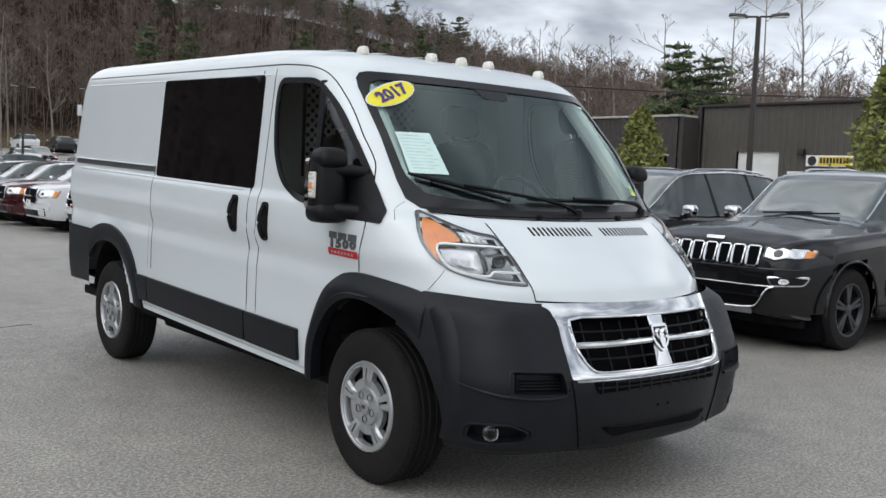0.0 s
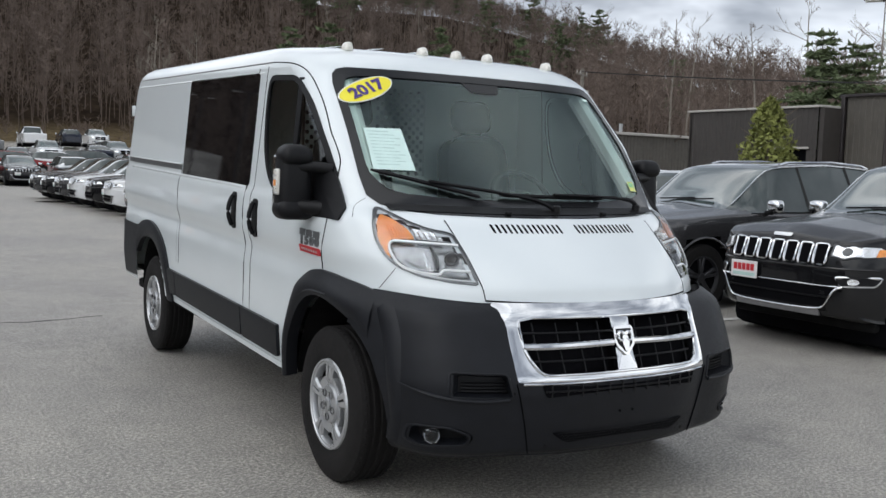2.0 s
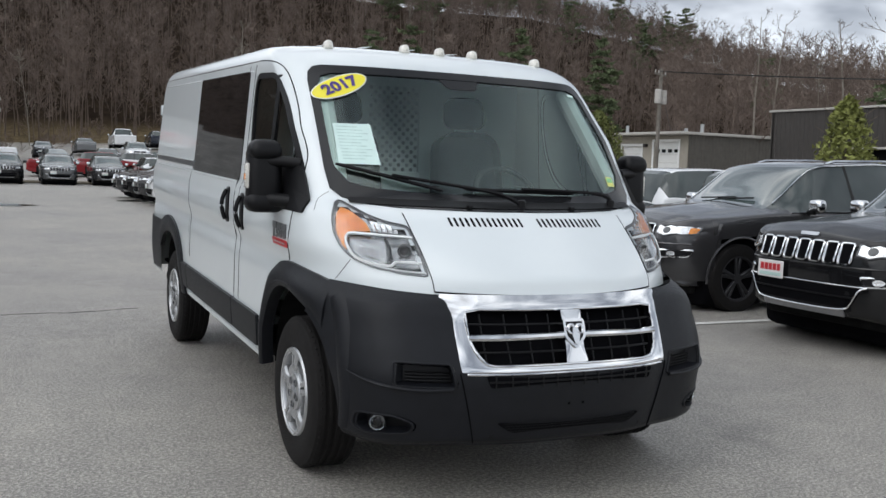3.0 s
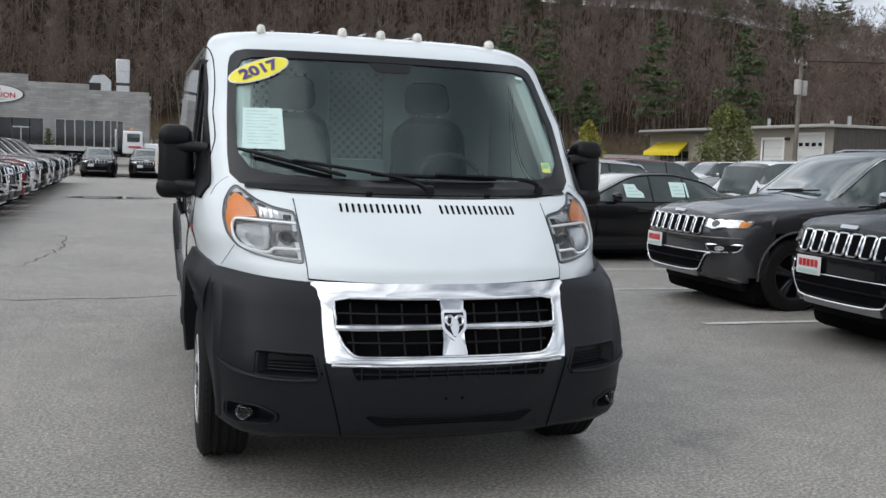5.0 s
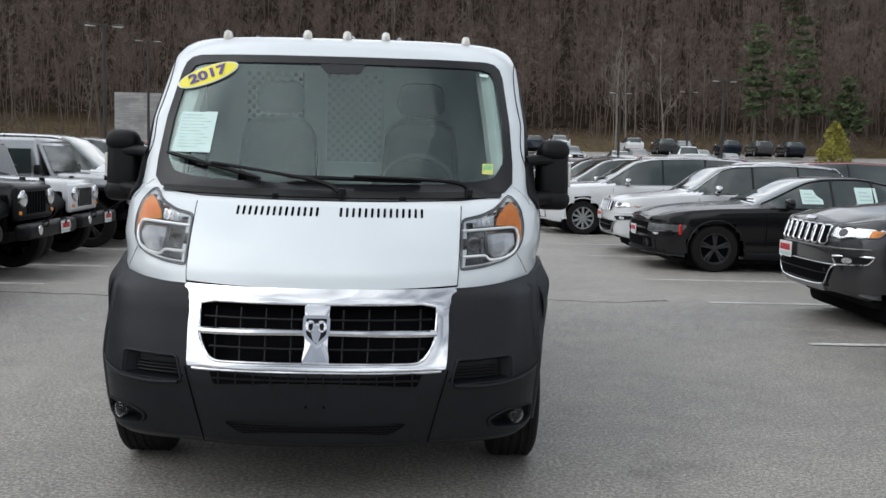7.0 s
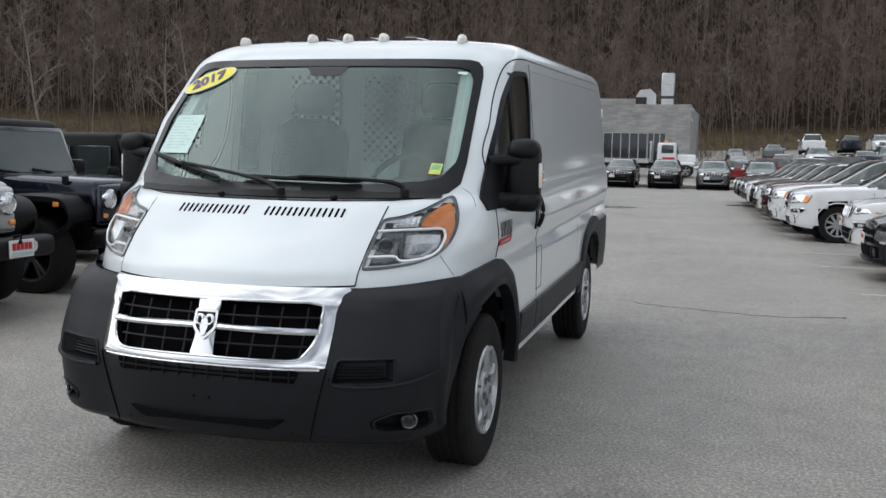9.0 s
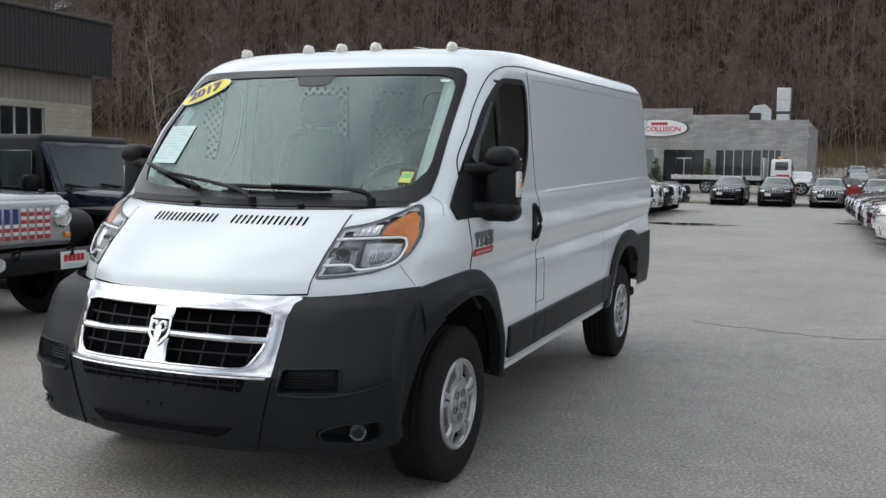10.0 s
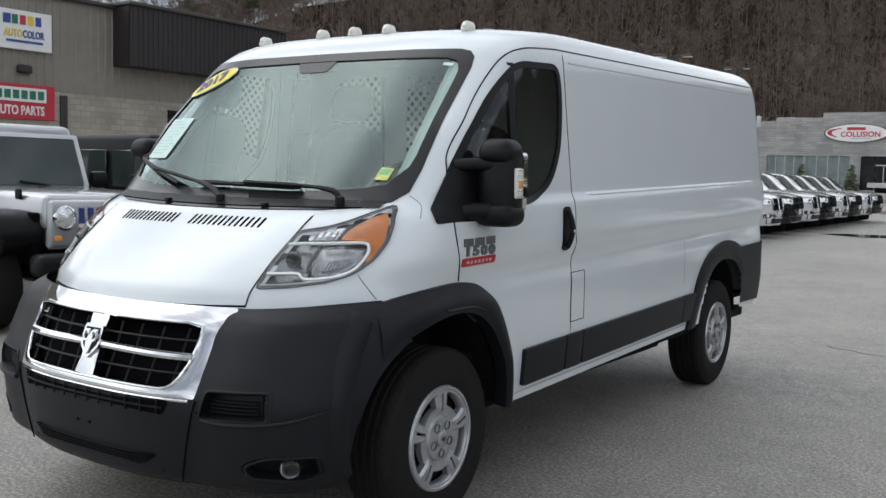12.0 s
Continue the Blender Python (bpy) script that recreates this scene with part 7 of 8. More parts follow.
def collision_shop():
    b = thing("body_shop", "grey block body shop with oval red sign", "building")
    holes = [(-21.8, -18.6, 0.35, 2.95), (-18.4, -14.7, 0.35, 2.95), (-13.9, -10.2, 0.0, 2.98), (-9.25, -5.3, 0.35, 3.0), (-5.25, -3.65, 0.0, 3.0)]
    part("front_wall", pierced(-27.0, -1.5, -0.6, 5.3, holes), BLOCK, b, "grey split-face block wall")
    part("parapet", box((-24.05, 0.15, 5.65), (5.9, 0.3, 0.70), 0.01), BLOCK, b)
    part("parapet", box((-19.1, 0.15, 5.78), (4.0, 0.3, 0.97), 0.01), BLOCK, b)
    part("parapet", box((-14.25, 0.15, 5.98), (5.7, 0.3, 1.38), 0.01), BLOCK, b)
    part("parapet", box((-8.95, 0.15, 5.68), (4.9, 0.3, 0.78), 0.01), BLOCK, b)
    part("parapet", box((-4.0, 0.15, 5.44), (5.0, 0.3, 0.29), 0.01), BLOCK, b)
    part("side_wall", box((-1.65, 9.0, 2.4), (0.3, 17.8, 6.2), 0), BLOCK, b)
    part("side_wall", box((-26.85, 9.0, 2.4), (0.3, 17.8, 6.2), 0), BLOCK, b)
    part("back_wall", box((-14.2, 18.0, 2.4), (25.6, 0.3, 6.2), 0), BLOCK, b)
    part("roof", box((-14.2, 9.0, 5.2), (25.0, 17.6, 0.2), 0), TRIMGREY, b)
    for x0, x1, n, mt in ((-21.8, -18.6, 4, PALEGLASS), (-18.4, -14.7, 4, PALEGLASS), (-9.25, -5.3, 5, None)):
        shopfront(b, x0, x1, 0.35, 2.98, n, mt)
    shopfront(b, -13.9, -12.7, 0.0, 2.98, 1)
    shopfront(b, -11.3, -10.2, 0.0, 2.98, 1)
    shopfront(b, -12.7, -11.3, 2.2, 2.98, 1)
    shopfront(b, -12.7, -11.3, 0.0, 2.15, 2)
    shopfront(b, -5.25, -3.65, 0.0, 3.0, 3)
    sg = part("oval_sign", moved(lathe([(1.0, 0.0), (1.0, -0.16), (0.97, -0.18), (0.001, -0.18)], 40, "y"), Matrix.Translation((-14.3, 0, 4.9)) @ Matrix.Diagonal((2.62, 1, 0.78, 1))), DARKBROWN, b, "oval white sign with red lettering")
    part("sign_face", moved(lathe([(0.96, -0.182), (0.001, -0.184)], 40, "y"), Matrix.Translation((-14.3, 0, 4.9)) @ Matrix.Diagonal((2.62, 1, 0.78, 1))), SIGNWHITE, sg)
    flat = Matrix.Rotation(radians(90), 4, "X")
    text_part("sign_letters", "COLLISION", 0.62, SIGNRED, Matrix.Translation((-13.95, -0.2, 4.78)) @ flat, sg, 0.01, "CENTER", 1.02, bold=0.012)
    part("sign_name_bar", box((-14.3, -0.2, 5.28), (1.5, 0.02, 0.24), 0), SIGNRED, sg)
    part("sign_small_bar", box((-13.9, -0.2, 4.45), (1.6, 0.02, 0.10), 0), INK, sg)
    part("sign_swoosh", band([(x, z) for x, z in smooth_line([(-15.5, 5.35), (-16.5, 5.15), (-16.6, 4.8), (-15.9, 4.52)], 16)], [(x, z) for x, z in smooth_line([(-15.5, 5.30), (-16.2, 5.08), (-16.25, 4.82), (-15.85, 4.58)], 16)],
         lambda x, z, off=0.0: (x, -0.19 - off, z), 0.01, 0.01, False), SIGNRED, sg)
    d = part("exhaust_duct", box((-3.75, 2.0, 7.0), (1.15, 1.15, 3.0), 0.06, 1), ALUMINIUM, b, "tall sheet-metal exhaust duct")
    part("duct_collar", box((-3.75, 2.0, 6.3), (1.3, 1.3, 0.25), 0.02, 1), DARKALLOY, d)
    part("duct_joint", box((-3.75, 2.0, 7.45), (1.2, 1.2, 0.06), 0.01, 1), TRIMGREY, d)
    prof = [(-6.5, 5.35), (-4.75, 5.35), (-4.75, 6.55), (-5.3, 7.05), (-6.25, 6.95), (-6.6, 6.3), (-5.75, 6.2), (-5.75, 5.9), (-6.5, 5.9)]
    n = len(prof)
    part("fan_hood", ([(x, y, z) for y in (1.4, 2.6) for x, z in prof], [tuple(range(n)), tuple(reversed(range(n, 2 * n)))] + [((i + 1) % n, i, n + i, n + (i + 1) % n) for i in range(n)]), ALUMINIUM, b, "sheet-metal fan hood on the roof", smooth=False)
    part("fan_box", box((-6.4, 1.9, 5.9), (1.6, 1.2, 0.8), 0.02, 1), DARKBROWN, b)
    part("roof_unit", box((-20.9, 3.0, 6.2), (1.6, 1.4, 0.5), 0.05, 1), TRIMGREY, b)
    for z in (4.2, 5.15):
        part("wall_lamp", box((-1.42, 0.3, z), (0.2, 0.25, 0.3), 0.03, 1), TRIMGREY, b)
    return place(b, 0, 85.0, 0.72)


def auto_parts_store():
    """Metal-clad shop whose front looks along +x; built in x-z with its face to -y, then turned."""
    b = thing("parts_store", "tan metal and block shop with brown fascia", "building")
    w0, w1 = -14.0, 17.1
    holes = [(11.8, 14.6, 0.6, 3.6), (-12.0, -2.0, 0.4, 2.9)]
    part("block_wall", pierced(w0, w1, -0.3, 3.85, holes), TANBLOCK, b, "tan concrete block wall")
    part("metal_cladding", corrugated(w0, w1, 3.85, 7.0, 0.30, 0.04), TANMETAL, b, "ribbed tan metal cladding", smooth=False)
    part("cladding_back", box(((w0 + w1) / 2, 0.2, 5.43), (w1 - w0, 0.2, 3.14), 0), TANMETAL, b)
    part("fascia", moved(corrugated(9.3, w1 + 0.1, 4.95, 7.08, 0.22, 0.04), Matrix.Translation((0, -1.0, 0))), DARKBROWN, b, "dark brown ribbed fascia", smooth=False)
    part("fascia_box", box(((9.3 + w1 + 0.1) / 2, -0.45, 6.02), (w1 + 0.1 - 9.32, 1.0, 2.1), 0), DARKBROWN, b)
    part("fascia_cap", box(((9.3 + w1 + 0.1) / 2, -0.5, 7.14), (w1 + 0.3 - 9.3, 1.25, 0.12), 0.02, 1), BROWNMETAL, b)
    part("wall_cap", box(((w0 + 9.3) / 2, 0.0, 7.06), (9.3 - w0, 0.5, 0.14), 0.02, 1), BROWNMETAL, b)
    part("side_wall", box((w1 - 0.15, 9.0, 3.35), (0.3, 17.4, 7.3), 0), TANMETAL, b)
    part("side_wall", box((w0 + 0.15, 9.0, 3.35), (0.3, 17.4, 7.3), 0), TANMETAL, b)
    part("back_wall", box(((w0 + w1) / 2, 18, 3.35), (w1 - w0, 0.3, 7.3), 0), TANMETAL, b)
    part("roof", box(((w0 + w1) / 2, 9, 6.9), (w1 - w0 - 0.7, 17.2, 0.2), 0), TRIMGREY, b)
    shopfront(b, 11.8, 14.6, 0.6, 3.6, 4)
    shopfront(b, -12.0, -2.0, 0.4, 2.9, 8)
    sg = part("white_sign", box((5.7, -0.12, 5.75), (2.1, 0.2, 1.27), 0.02, 1), SIGNWHITE, b, "white sign with coloured lettering")
    flat = Matrix.Rotation(radians(90), 4, "X")
    for k, (mt, wd) in enumerate(((SIGNBLUE, 0.26), (SIGNGREEN, 0.2), (SIGNRED, 0.2), (SIGNYELLOW, 0.2), (SIGNBLUE, 0.2))):
        part("logo_shape", box((5.12 + 0.28 * k, -0.235, 6.08), (wd, 0.02, 0.30), 0.0), mt, sg)
    text_part("sign_word", "AUTO", 0.34, SIGNYELLOW, Matrix.Translation((5.34, -0.235, 5.62)) @ flat, sg, 0.01, "CENTER", 0.68, bold=0.008)
    text_part("sign_word", "COLOR", 0.34, SIGNBLUE, Matrix.Translation((6.06, -0.235, 5.62)) @ flat, sg, 0.01, "CENTER", 0.66, bold=0.008)
    part("sign_rule", box((5.75, -0.235, 5.38), (1.3, 0.02, 0.07), 0), SIGNBLUE, sg)
    bn = part("red_banner", box((5.6, -0.10, 3.43), (2.6, 0.06, 1.15), 0.01, 1), SIGNRED, b, "red banner with white lettering")
    part("logo_shape", box((5.62, -0.14, 3.66), (1.9, 0.02, 0.46), 0), SIGNWHITE, bn)
    for k in range(6):
        part("logo_shape", box((4.86 + 0.3 * k, -0.155, 3.66), (0.22, 0.02, 0.28), 0), SIGNGREEN, bn)
    text_part("banner_lettering", "AUTO PARTS", 0.42, SIGNWHITE, Matrix.Translation((5.6, -0.14, 3.13)) @ flat, bn, 0.01, "CENTER", 0.72, bold=0.010)
    part("wall_lamp", box((5.8, -0.12, 4.5), (0.5, 0.2, 0.28), 0.05, 1), DARKBROWN, b)
    part("dark_post", box((7.3, -0.03, 1.8), (0.28, 0.06, 3.9), 0.01), DARKBROWN, b)
    return place(b, -26.6, 9.7, 0.0, 90)


def brown_sheds():
    """Brown metal workshop looking along -x: a high part and a lower one."""
    b = thing("metal_workshop", "brown corrugated metal workshop with white roll-up door", "building")
    holes = [(2.5, 5.1, -0.3, 3.55)]
    part("high_wall", corrugated(0.0, 22.0, -0.4, 6.0, 0.36, 0.04, holes), OLIVEMETAL, b, "ribbed olive-brown metal wall", smooth=False)
    part("high_roof", box((11, 6.0, 6.05), (22.4, 12.4, 0.14), 0.02, 1), DARKBROWN, b)
    part("end_wall", box((0.1, 6, 2.8), (0.2, 12, 6.4), 0), OLIVEMETAL, b)
    part("end_wall", box((21.9, 6, 2.8), (0.2, 12, 6.4), 0), OLIVEMETAL, b)
    part("back_wall", box((11, 12, 2.8), (22, 0.2, 6.4), 0), OLIVEMETAL, b)
    part("roll_up_door", sheet(lambda u, v: (2.5 + 2.6 * u, 0.12 + 0.012 * (round(v * 12) % 2), -0.3 + 3.85 * v), 2, 12), WHITEDOOR, b, "white roll-up door", smooth=False)
    part("white_band", box((6.7, -0.04, 2.3), (2.2, 0.05, 0.5), 0.01, 1), WHITEDOOR, b)
    part("wall_lamp", box((6.4, -0.15, 3.55), (0.35, 0.3, 0.3), 0.03, 1), DARKBROWN, b)
    sg = part("painted_sign", box((7.9, -0.07, 3.1), (2.5, 0.08, 0.55), 0.01, 1), SIGNWHITE, b, "white sign with dark lettering bars")
    part("sign_field", box((8.2, -0.125, 3.1), (1.7, 0.02, 0.42), 0), SIGNYELLOW, sg)
    for k in range(9):
        part("sign_bar", box((7.5 + 0.175 * k, -0.14, 3.12), (0.12, 0.02, 0.26), 0), DARKBROWN, sg)
    part("sign_disc", moved(lathe([(0.24, -0.13), (0.001, -0.13)], 20, "y"), Matrix.Translation((7.0, 0, 3.1))), DARKBROWN, sg)
    part("gutter", box((0.05, -0.1, 3.0), (0.22, 0.22, 6.2), 0.02, 1), DARKBROWN, b)
    part("low_wall", moved(corrugated(-9.6, -0.3, -0.4, 5.4, 0.36, 0.04, [(-4.1, -0.9, -0.4, 3.2)]), Matrix.Translation((0, -1.6, 0))), BROWNMETAL, b, "ribbed dark brown metal wall", smooth=False)
    part("low_roof", box((-4.95, 4.4, 5.45), (9.7, 12.3, 0.12), 0.02, 1), TRIMGREY, b)
    part("low_end", box((-9.6, 4.2, 2.5), (0.2, 11.6, 5.8), 0), BROWNMETAL, b)
    part("low_side", box((-0.15, -0.75, 2.5), (0.3, 1.6, 5.75), 0), BROWNMETAL, b)
    part("low_back", box((-4.95, 9.9, 2.5), (9.5, 0.2, 5.7), 0), BROWNMETAL, b)
    # solid block in near-black, for the shade inside the open bay
    part("bay_shade", box((-2.5, 1.0, 1.4), (3.2, 4.6, 3.6), 0), DARK, b, "near-black block painted as the shaded inside of the open workshop bay")
    part("bay_lintel", box((-2.5, -1.66, 3.25), (3.4, 0.1, 0.12), 0.01, 1), TRIMGREY, b)
    return place(b, 41.6, 29.7, 0.0, -90)


def tan_garage():
    """Long low garage looking along -x, with a yellow awning and white doors."""
    b = thing("garage_building", "cream garage with white doors and yellow awning", "building")
    L = 28.3
    doors = ((19.45, 22.2, 3.85), (23.9, 27.1, 4.2))
    part("front_wall", pierced(0, L, -0.6, 4.7, [(x0, x1, -0.5, zt) for x0, x1, zt in doors] + [(2.2, 7.6, 0.5, 2.9), (10.2, 11.6, 0.0, 2.5)]), CREAM, b, "cream-painted wall")
    part("roof", box((L / 2, 6.0, 4.86), (L + 0.8, 14.4, 0.22), 0.03, 1), TRIMGREY, b)
    part("fascia", box((6.5, -0.9, 4.62), (13.6, 1.5, 0.22), 0.03, 1), DARKBROWN, b)
    part("end_wall", box((0.15, 6.2, 2.0), (0.28, 11.7, 5.3), 0), OLIVEMETAL, b)
    part("gable_sheet", moved(corrugated(0, 12.4, -0.5, 4.75, 0.36, 0.04), Matrix.Translation((L + 0.06, 0, 0)) @ Matrix.Rotation(radians(90), 4, "Z")), OLIVEMETAL, b, "ribbed olive metal end wall", smooth=False)
    part("back_wall", box((L / 2, 12.3, 2.0), (L, 0.2, 5.3), 0), OLIVEMETAL, b)
    for x0, x1, zt in doors:
        dr = part("garage_door", sheet(lambda u, v: (x0 + (x1 - x0) * u, 0.14, -0.5 + (zt + 0.5) * v), 2, 8), WHITEDOOR, b, "white sectional garage door")
        zw = zt - 0.75 if x0 > 23 else 1.35
        for k in range(4):
            part("door_window", box((x0 + (x1 - x0) * (k + 0.5) / 4, 0.12, zw), (0.5, 0.03, 0.28), 0.01, 1), WINGLASS, dr)
        for k in range(5):
            part("door_groove", box(((x0 + x1) / 2, 0.13, 0.3 + 0.72 * k), (x1 - x0, 0.02, 0.03), 0), TRIMGREY, dr)
        for x in (x0 - 0.1, x1 + 0.1):
            part("door_jamb", box((x, -0.02, (zt - 0.5) / 2), (0.2, 0.06, zt + 0.5), 0.01, 1), SIGNWHITE, dr)
        part("door_head", box(((x0 + x1) / 2, -0.02, zt + 0.1), (x1 - x0 + 0.4, 0.06, 0.2), 0.01, 1), SIGNWHITE, dr)
    part("awning", ([(1.6, 0, 3.75), (7.6, 0, 3.75), (8.0, -1.4, 2.75), (1.2, -1.4, 2.75), (8.0, -1.4, 2.4), (1.2, -1.4, 2.4)], [(0, 3, 2, 1), (3, 5, 4, 2), (0, 5, 3), (1, 2, 4)]), AWNING, b, "yellow fabric awning", smooth=False)
    shopfront(b, 2.2, 7.6, 0.5, 2.9, 4)
    shopfront(b, 10.2, 11.6, 0.0, 2.5, 1)
    for x in (22.9, 14.5):
        part("wall_lamp", box((x, -0.15, 3.9), (0.4, 0.3, 0.25), 0.03, 1), DARKBROWN, b)
    for x, h in ((17.3, 0.7), (25.5, 0.3), (27.5, 0.6)):
        part("roof_vent", rod((x, 2, 4.9), (x, 2, 5.1 + h), 0.16, 0.16, 10), ALUMINIUM, b)
    return place(b, 48.6, 85.6, 0.0, -90)


collision_shop()
auto_parts_store()
brown_sheds()
tan_garage()


# ---- poles, tow truck ----
POLEBROWN = material("bronze_pole_paint", (0.035, 0.028, 0.025), 0.5, var=0.1, scale=5)
POLEWOOD = material("weathered_pole_wood", (0.20, 0.18, 0.155), 0.85, var=0.2, scale=4, stain=0.2)
LAMPGLOW = material("lamp_head_lens", (0.85, 0.85, 0.8), 0.3, var=0.05, scale=10)


def lot_lamp(x, y, h, turn=0.0, heads=2):
    p = thing("lot_lamp", "bronze parking lot lamp post with two flat heads", "lamp post", "parking lot lamps")
    part("pole", rod((0, 0, -0.3), (0, 0, h), 0.11, 0.075, 8), POLEBROWN, p)
    part("base", rod((0, 0, -0.3), (0, 0, 0.55), 0.28, 0.26, 16), TRIMGREY, p)
    for s in (-1, 1)[:heads]:
        a = part("arm", box((s * 0.2, 0, h + 0.02), (0.36, 0.06, 0.06), 0.01, 1), POLEBROWN, p)
        hd = part("lamp_head", moved(box((0, 0, 0), (0.62, 0.36, 0.10), 0.04, 2, 0.8), Matrix.Translation((s * 0.62, 0, h + 0.06)) @ Matrix.Rotation(radians(-6 * s), 4, "Y")), POLEBROWN, p)
        part("lens", box((s * 0.62, 0, h - 0.0), (0.5, 0.28, 0.03), 0.01, 1), LAMPGLOW, hd)
    return place(p, x, y, terrain(x, y), turn)


lot_lamp(23.3, 14.2, 7.1, -56)
lot_lamp(-18.5, 65.0, 9.4, 10)
lot_lamp(-14.5, 42.5, 7.6, 15)
lot_lamp(22.0, 62.0, 7.4, 10)
lot_lamp(17.0, 72.5, 6.5, 10)
lot_lamp(27.0, 88.0, 6.5, 10)

up = thing("utility_pole", "grey wooden utility pole with transformer cans", "utility pole")
part("pole", rod((0, 0, -0.5), (0.1, 0, 8.4), 0.16, 0.11, 10), POLEWOOD, up)
part("crossarm", box((0, 0, 8.0), (1.9, 0.09, 0.11), 0.01, 1), POLEWOOD, up)
for s in (-0.45, 0.45):
    part("transformer", lathe([(0.001, 0.5), (0.2, 0.5), (0.22, 0.44), (0.22, -0.4), (0.001, -0.42)], 16, "z", (s, -0.1, 6.5)), TRIMGREY, up, "grey transformer can")
for s in (-0.85, -0.3, 0.85):
    part("insulator", rod((s, 0, 8.05), (s, 0, 8.25), 0.04, 0.03, 8), TRIMGREY, up)
place(up, 37.5, 47.0, 0.0, 30)
CABLE = material("cable_black", (0.02, 0.02, 0.02), 0.7, var=0.1, scale=5)
for k, (a, b) in enumerate((((37.2, 47.0, 8.2), (70, 10, 8.5)), ((37.9, 47.0, 8.2), (71, 10, 8.5)), ((37.5, 47.0, 7.4), (49, 60, 4.9)))):
    pts = [(a[0] + (b[0] - a[0]) * t, a[1] + (b[1] - a[1]) * t, a[2] + (b[2] - a[2]) * t - 3.2 * t * (1 - t) * (k < 2)) for t in np.linspace(0, 1, 16)]
    tagged(part("overhead_cable", tube(pts, 0.02, 4), CABLE), "black overhead cable strung from a utility pole", "cable")


def tow_truck():
    t = thing("tow_truck", "white flatbed tow truck with long grey deck", "truck")
    white = PAINTS["white"]
    part("deck", box((-4.6, 0, 1.25), (6.6, 2.4, 0.22), 0.03, 1), TRIMGREY, t, "long steel deck")
    part("deck_edge", box((-4.6, -1.2, 1.12), (6.6, 0.06, 0.2), 0.01, 1), ALUMINIUM, t)
    part("chassis", box((-3.0, 0, 0.85), (9.0, 0.9, 0.4), 0.03, 1), UNDER, t)
    part("cab", box((0.0, 0, 1.75), (1.5, 2.1, 1.7), 0.12, 3, 0.93), white, t, "white cab")
    part("side_window", box((0.05, -1.02, 2.1), (0.9, 0.06, 0.6), 0.05, 2), CARGLASS, t)
    part("windshield", moved(box((0, 0, 0), (0.06, 1.7, 0.7), 0.03, 1), Matrix.Translation((0.72, 0, 2.12)) @ Matrix.Rotation(radians(-14), 4, "Y")), CARSHIELD, t)
    part("engine_hood", box((1.45, 0, 1.35), (1.5, 1.7, 0.75), 0.15, 3, 0.92), white, t, "white sloping hood")
    part("fender", box((1.5, 0, 0.98), (1.25, 2.3, 0.36), 0.15, 3), white, t)
    part("headlamp", box((2.1, -0.8, 1.25), (0.2, 0.35, 0.25), 0.05, 2), REFLECTOR, t)
    part("front_bumper", box((2.3, 0, 0.75), (0.2, 2.3, 0.3), 0.04, 2), CHROME, t)
    part("beacon_bar", box((-0.1, 0, 2.72), (0.3, 1.2, 0.14), 0.04, 2), AMBER, t, "amber beacon bar")
    part("headboard", box((-1.2, 0, 1.9), (0.12, 2.2, 1.6), 0.02, 1), ALUMINIUM, t)
    part("door_bar", box((0.15, -1.06, 1.42), (0.9, 0.02, 0.14), 0.0), SIGNRED, t)
    for x in (1.45, -4.2, -5.3):
        for s in (-1, 1):
            alloy(t, (x, s * 1.0, 0.50), 1, 0.50, 0.3, False, 5).matrix_basis = Matrix.Translation((x, s * 1.0, 0.5)) @ Matrix.Rotation(math.pi / 2 * s, 4, "Z")
    return place(t, -2.6, 71.5, terrain(-2.6, 71.5), 0)


tow_truck()
PUDDLE = material("oily_water", (0.01, 0.01, 0.011), 0.05, var=0.2, scale=3)
pud = [(-3.9 + 3.0 * (0.5 + 0.5 * math.cos(t)) + 0.25 * math.sin(3 * t), 28.5 + 0.8 * math.sin(t) + 0.15 * math.cos(5 * t)) for t in np.linspace(0, 2 * math.pi, 40)[:-1]]
tagged(part("puddle", patch(pud, lambda x, y, off=0.0: (x, y, terrain(x, y) + 0.012 + off), 0, 3), PUDDLE), "dark puddle lying on the asphalt", "puddle")
pud = [(2.6 + 0.6 * math.cos(t) + 0.1 * math.sin(3 * t), 33.0 + 0.5 * math.sin(t) + 0.08 * math.cos(4 * t)) for t in np.linspace(0, 2 * math.pi, 30)[:-1]]
tagged(part("puddle", patch(pud, lambda x, y, off=0.0: (x, y, terrain(x, y) + 0.012 + off), 0, 3), PUDDLE), "small dark puddle lying on the asphalt", "puddle")
GRAVEL = material("gravel_grass_strip", (0.24, 0.20, 0.14), 0.9, var=0.4, scale=5, bump=0.5, bscale=12, stain=0.3)
tagged(part("gravel_strip", sheet(lambda u, v: (-11 + 22 * u, 53.6 + 3.4 * v + 0.2 * math.sin(9 * u), terrain(-11 + 22 * u, 55) + 0.05 + 0.08 * math.sin(math.pi * v)), 30, 6), GRAVEL), "gravel and dry grass strip beside the lot", "strip", kind="structure")
CRACK = material("tar_crack", (0.035, 0.034, 0.033), 0.9, var=0.2, scale=9)
rc = random.Random(3)
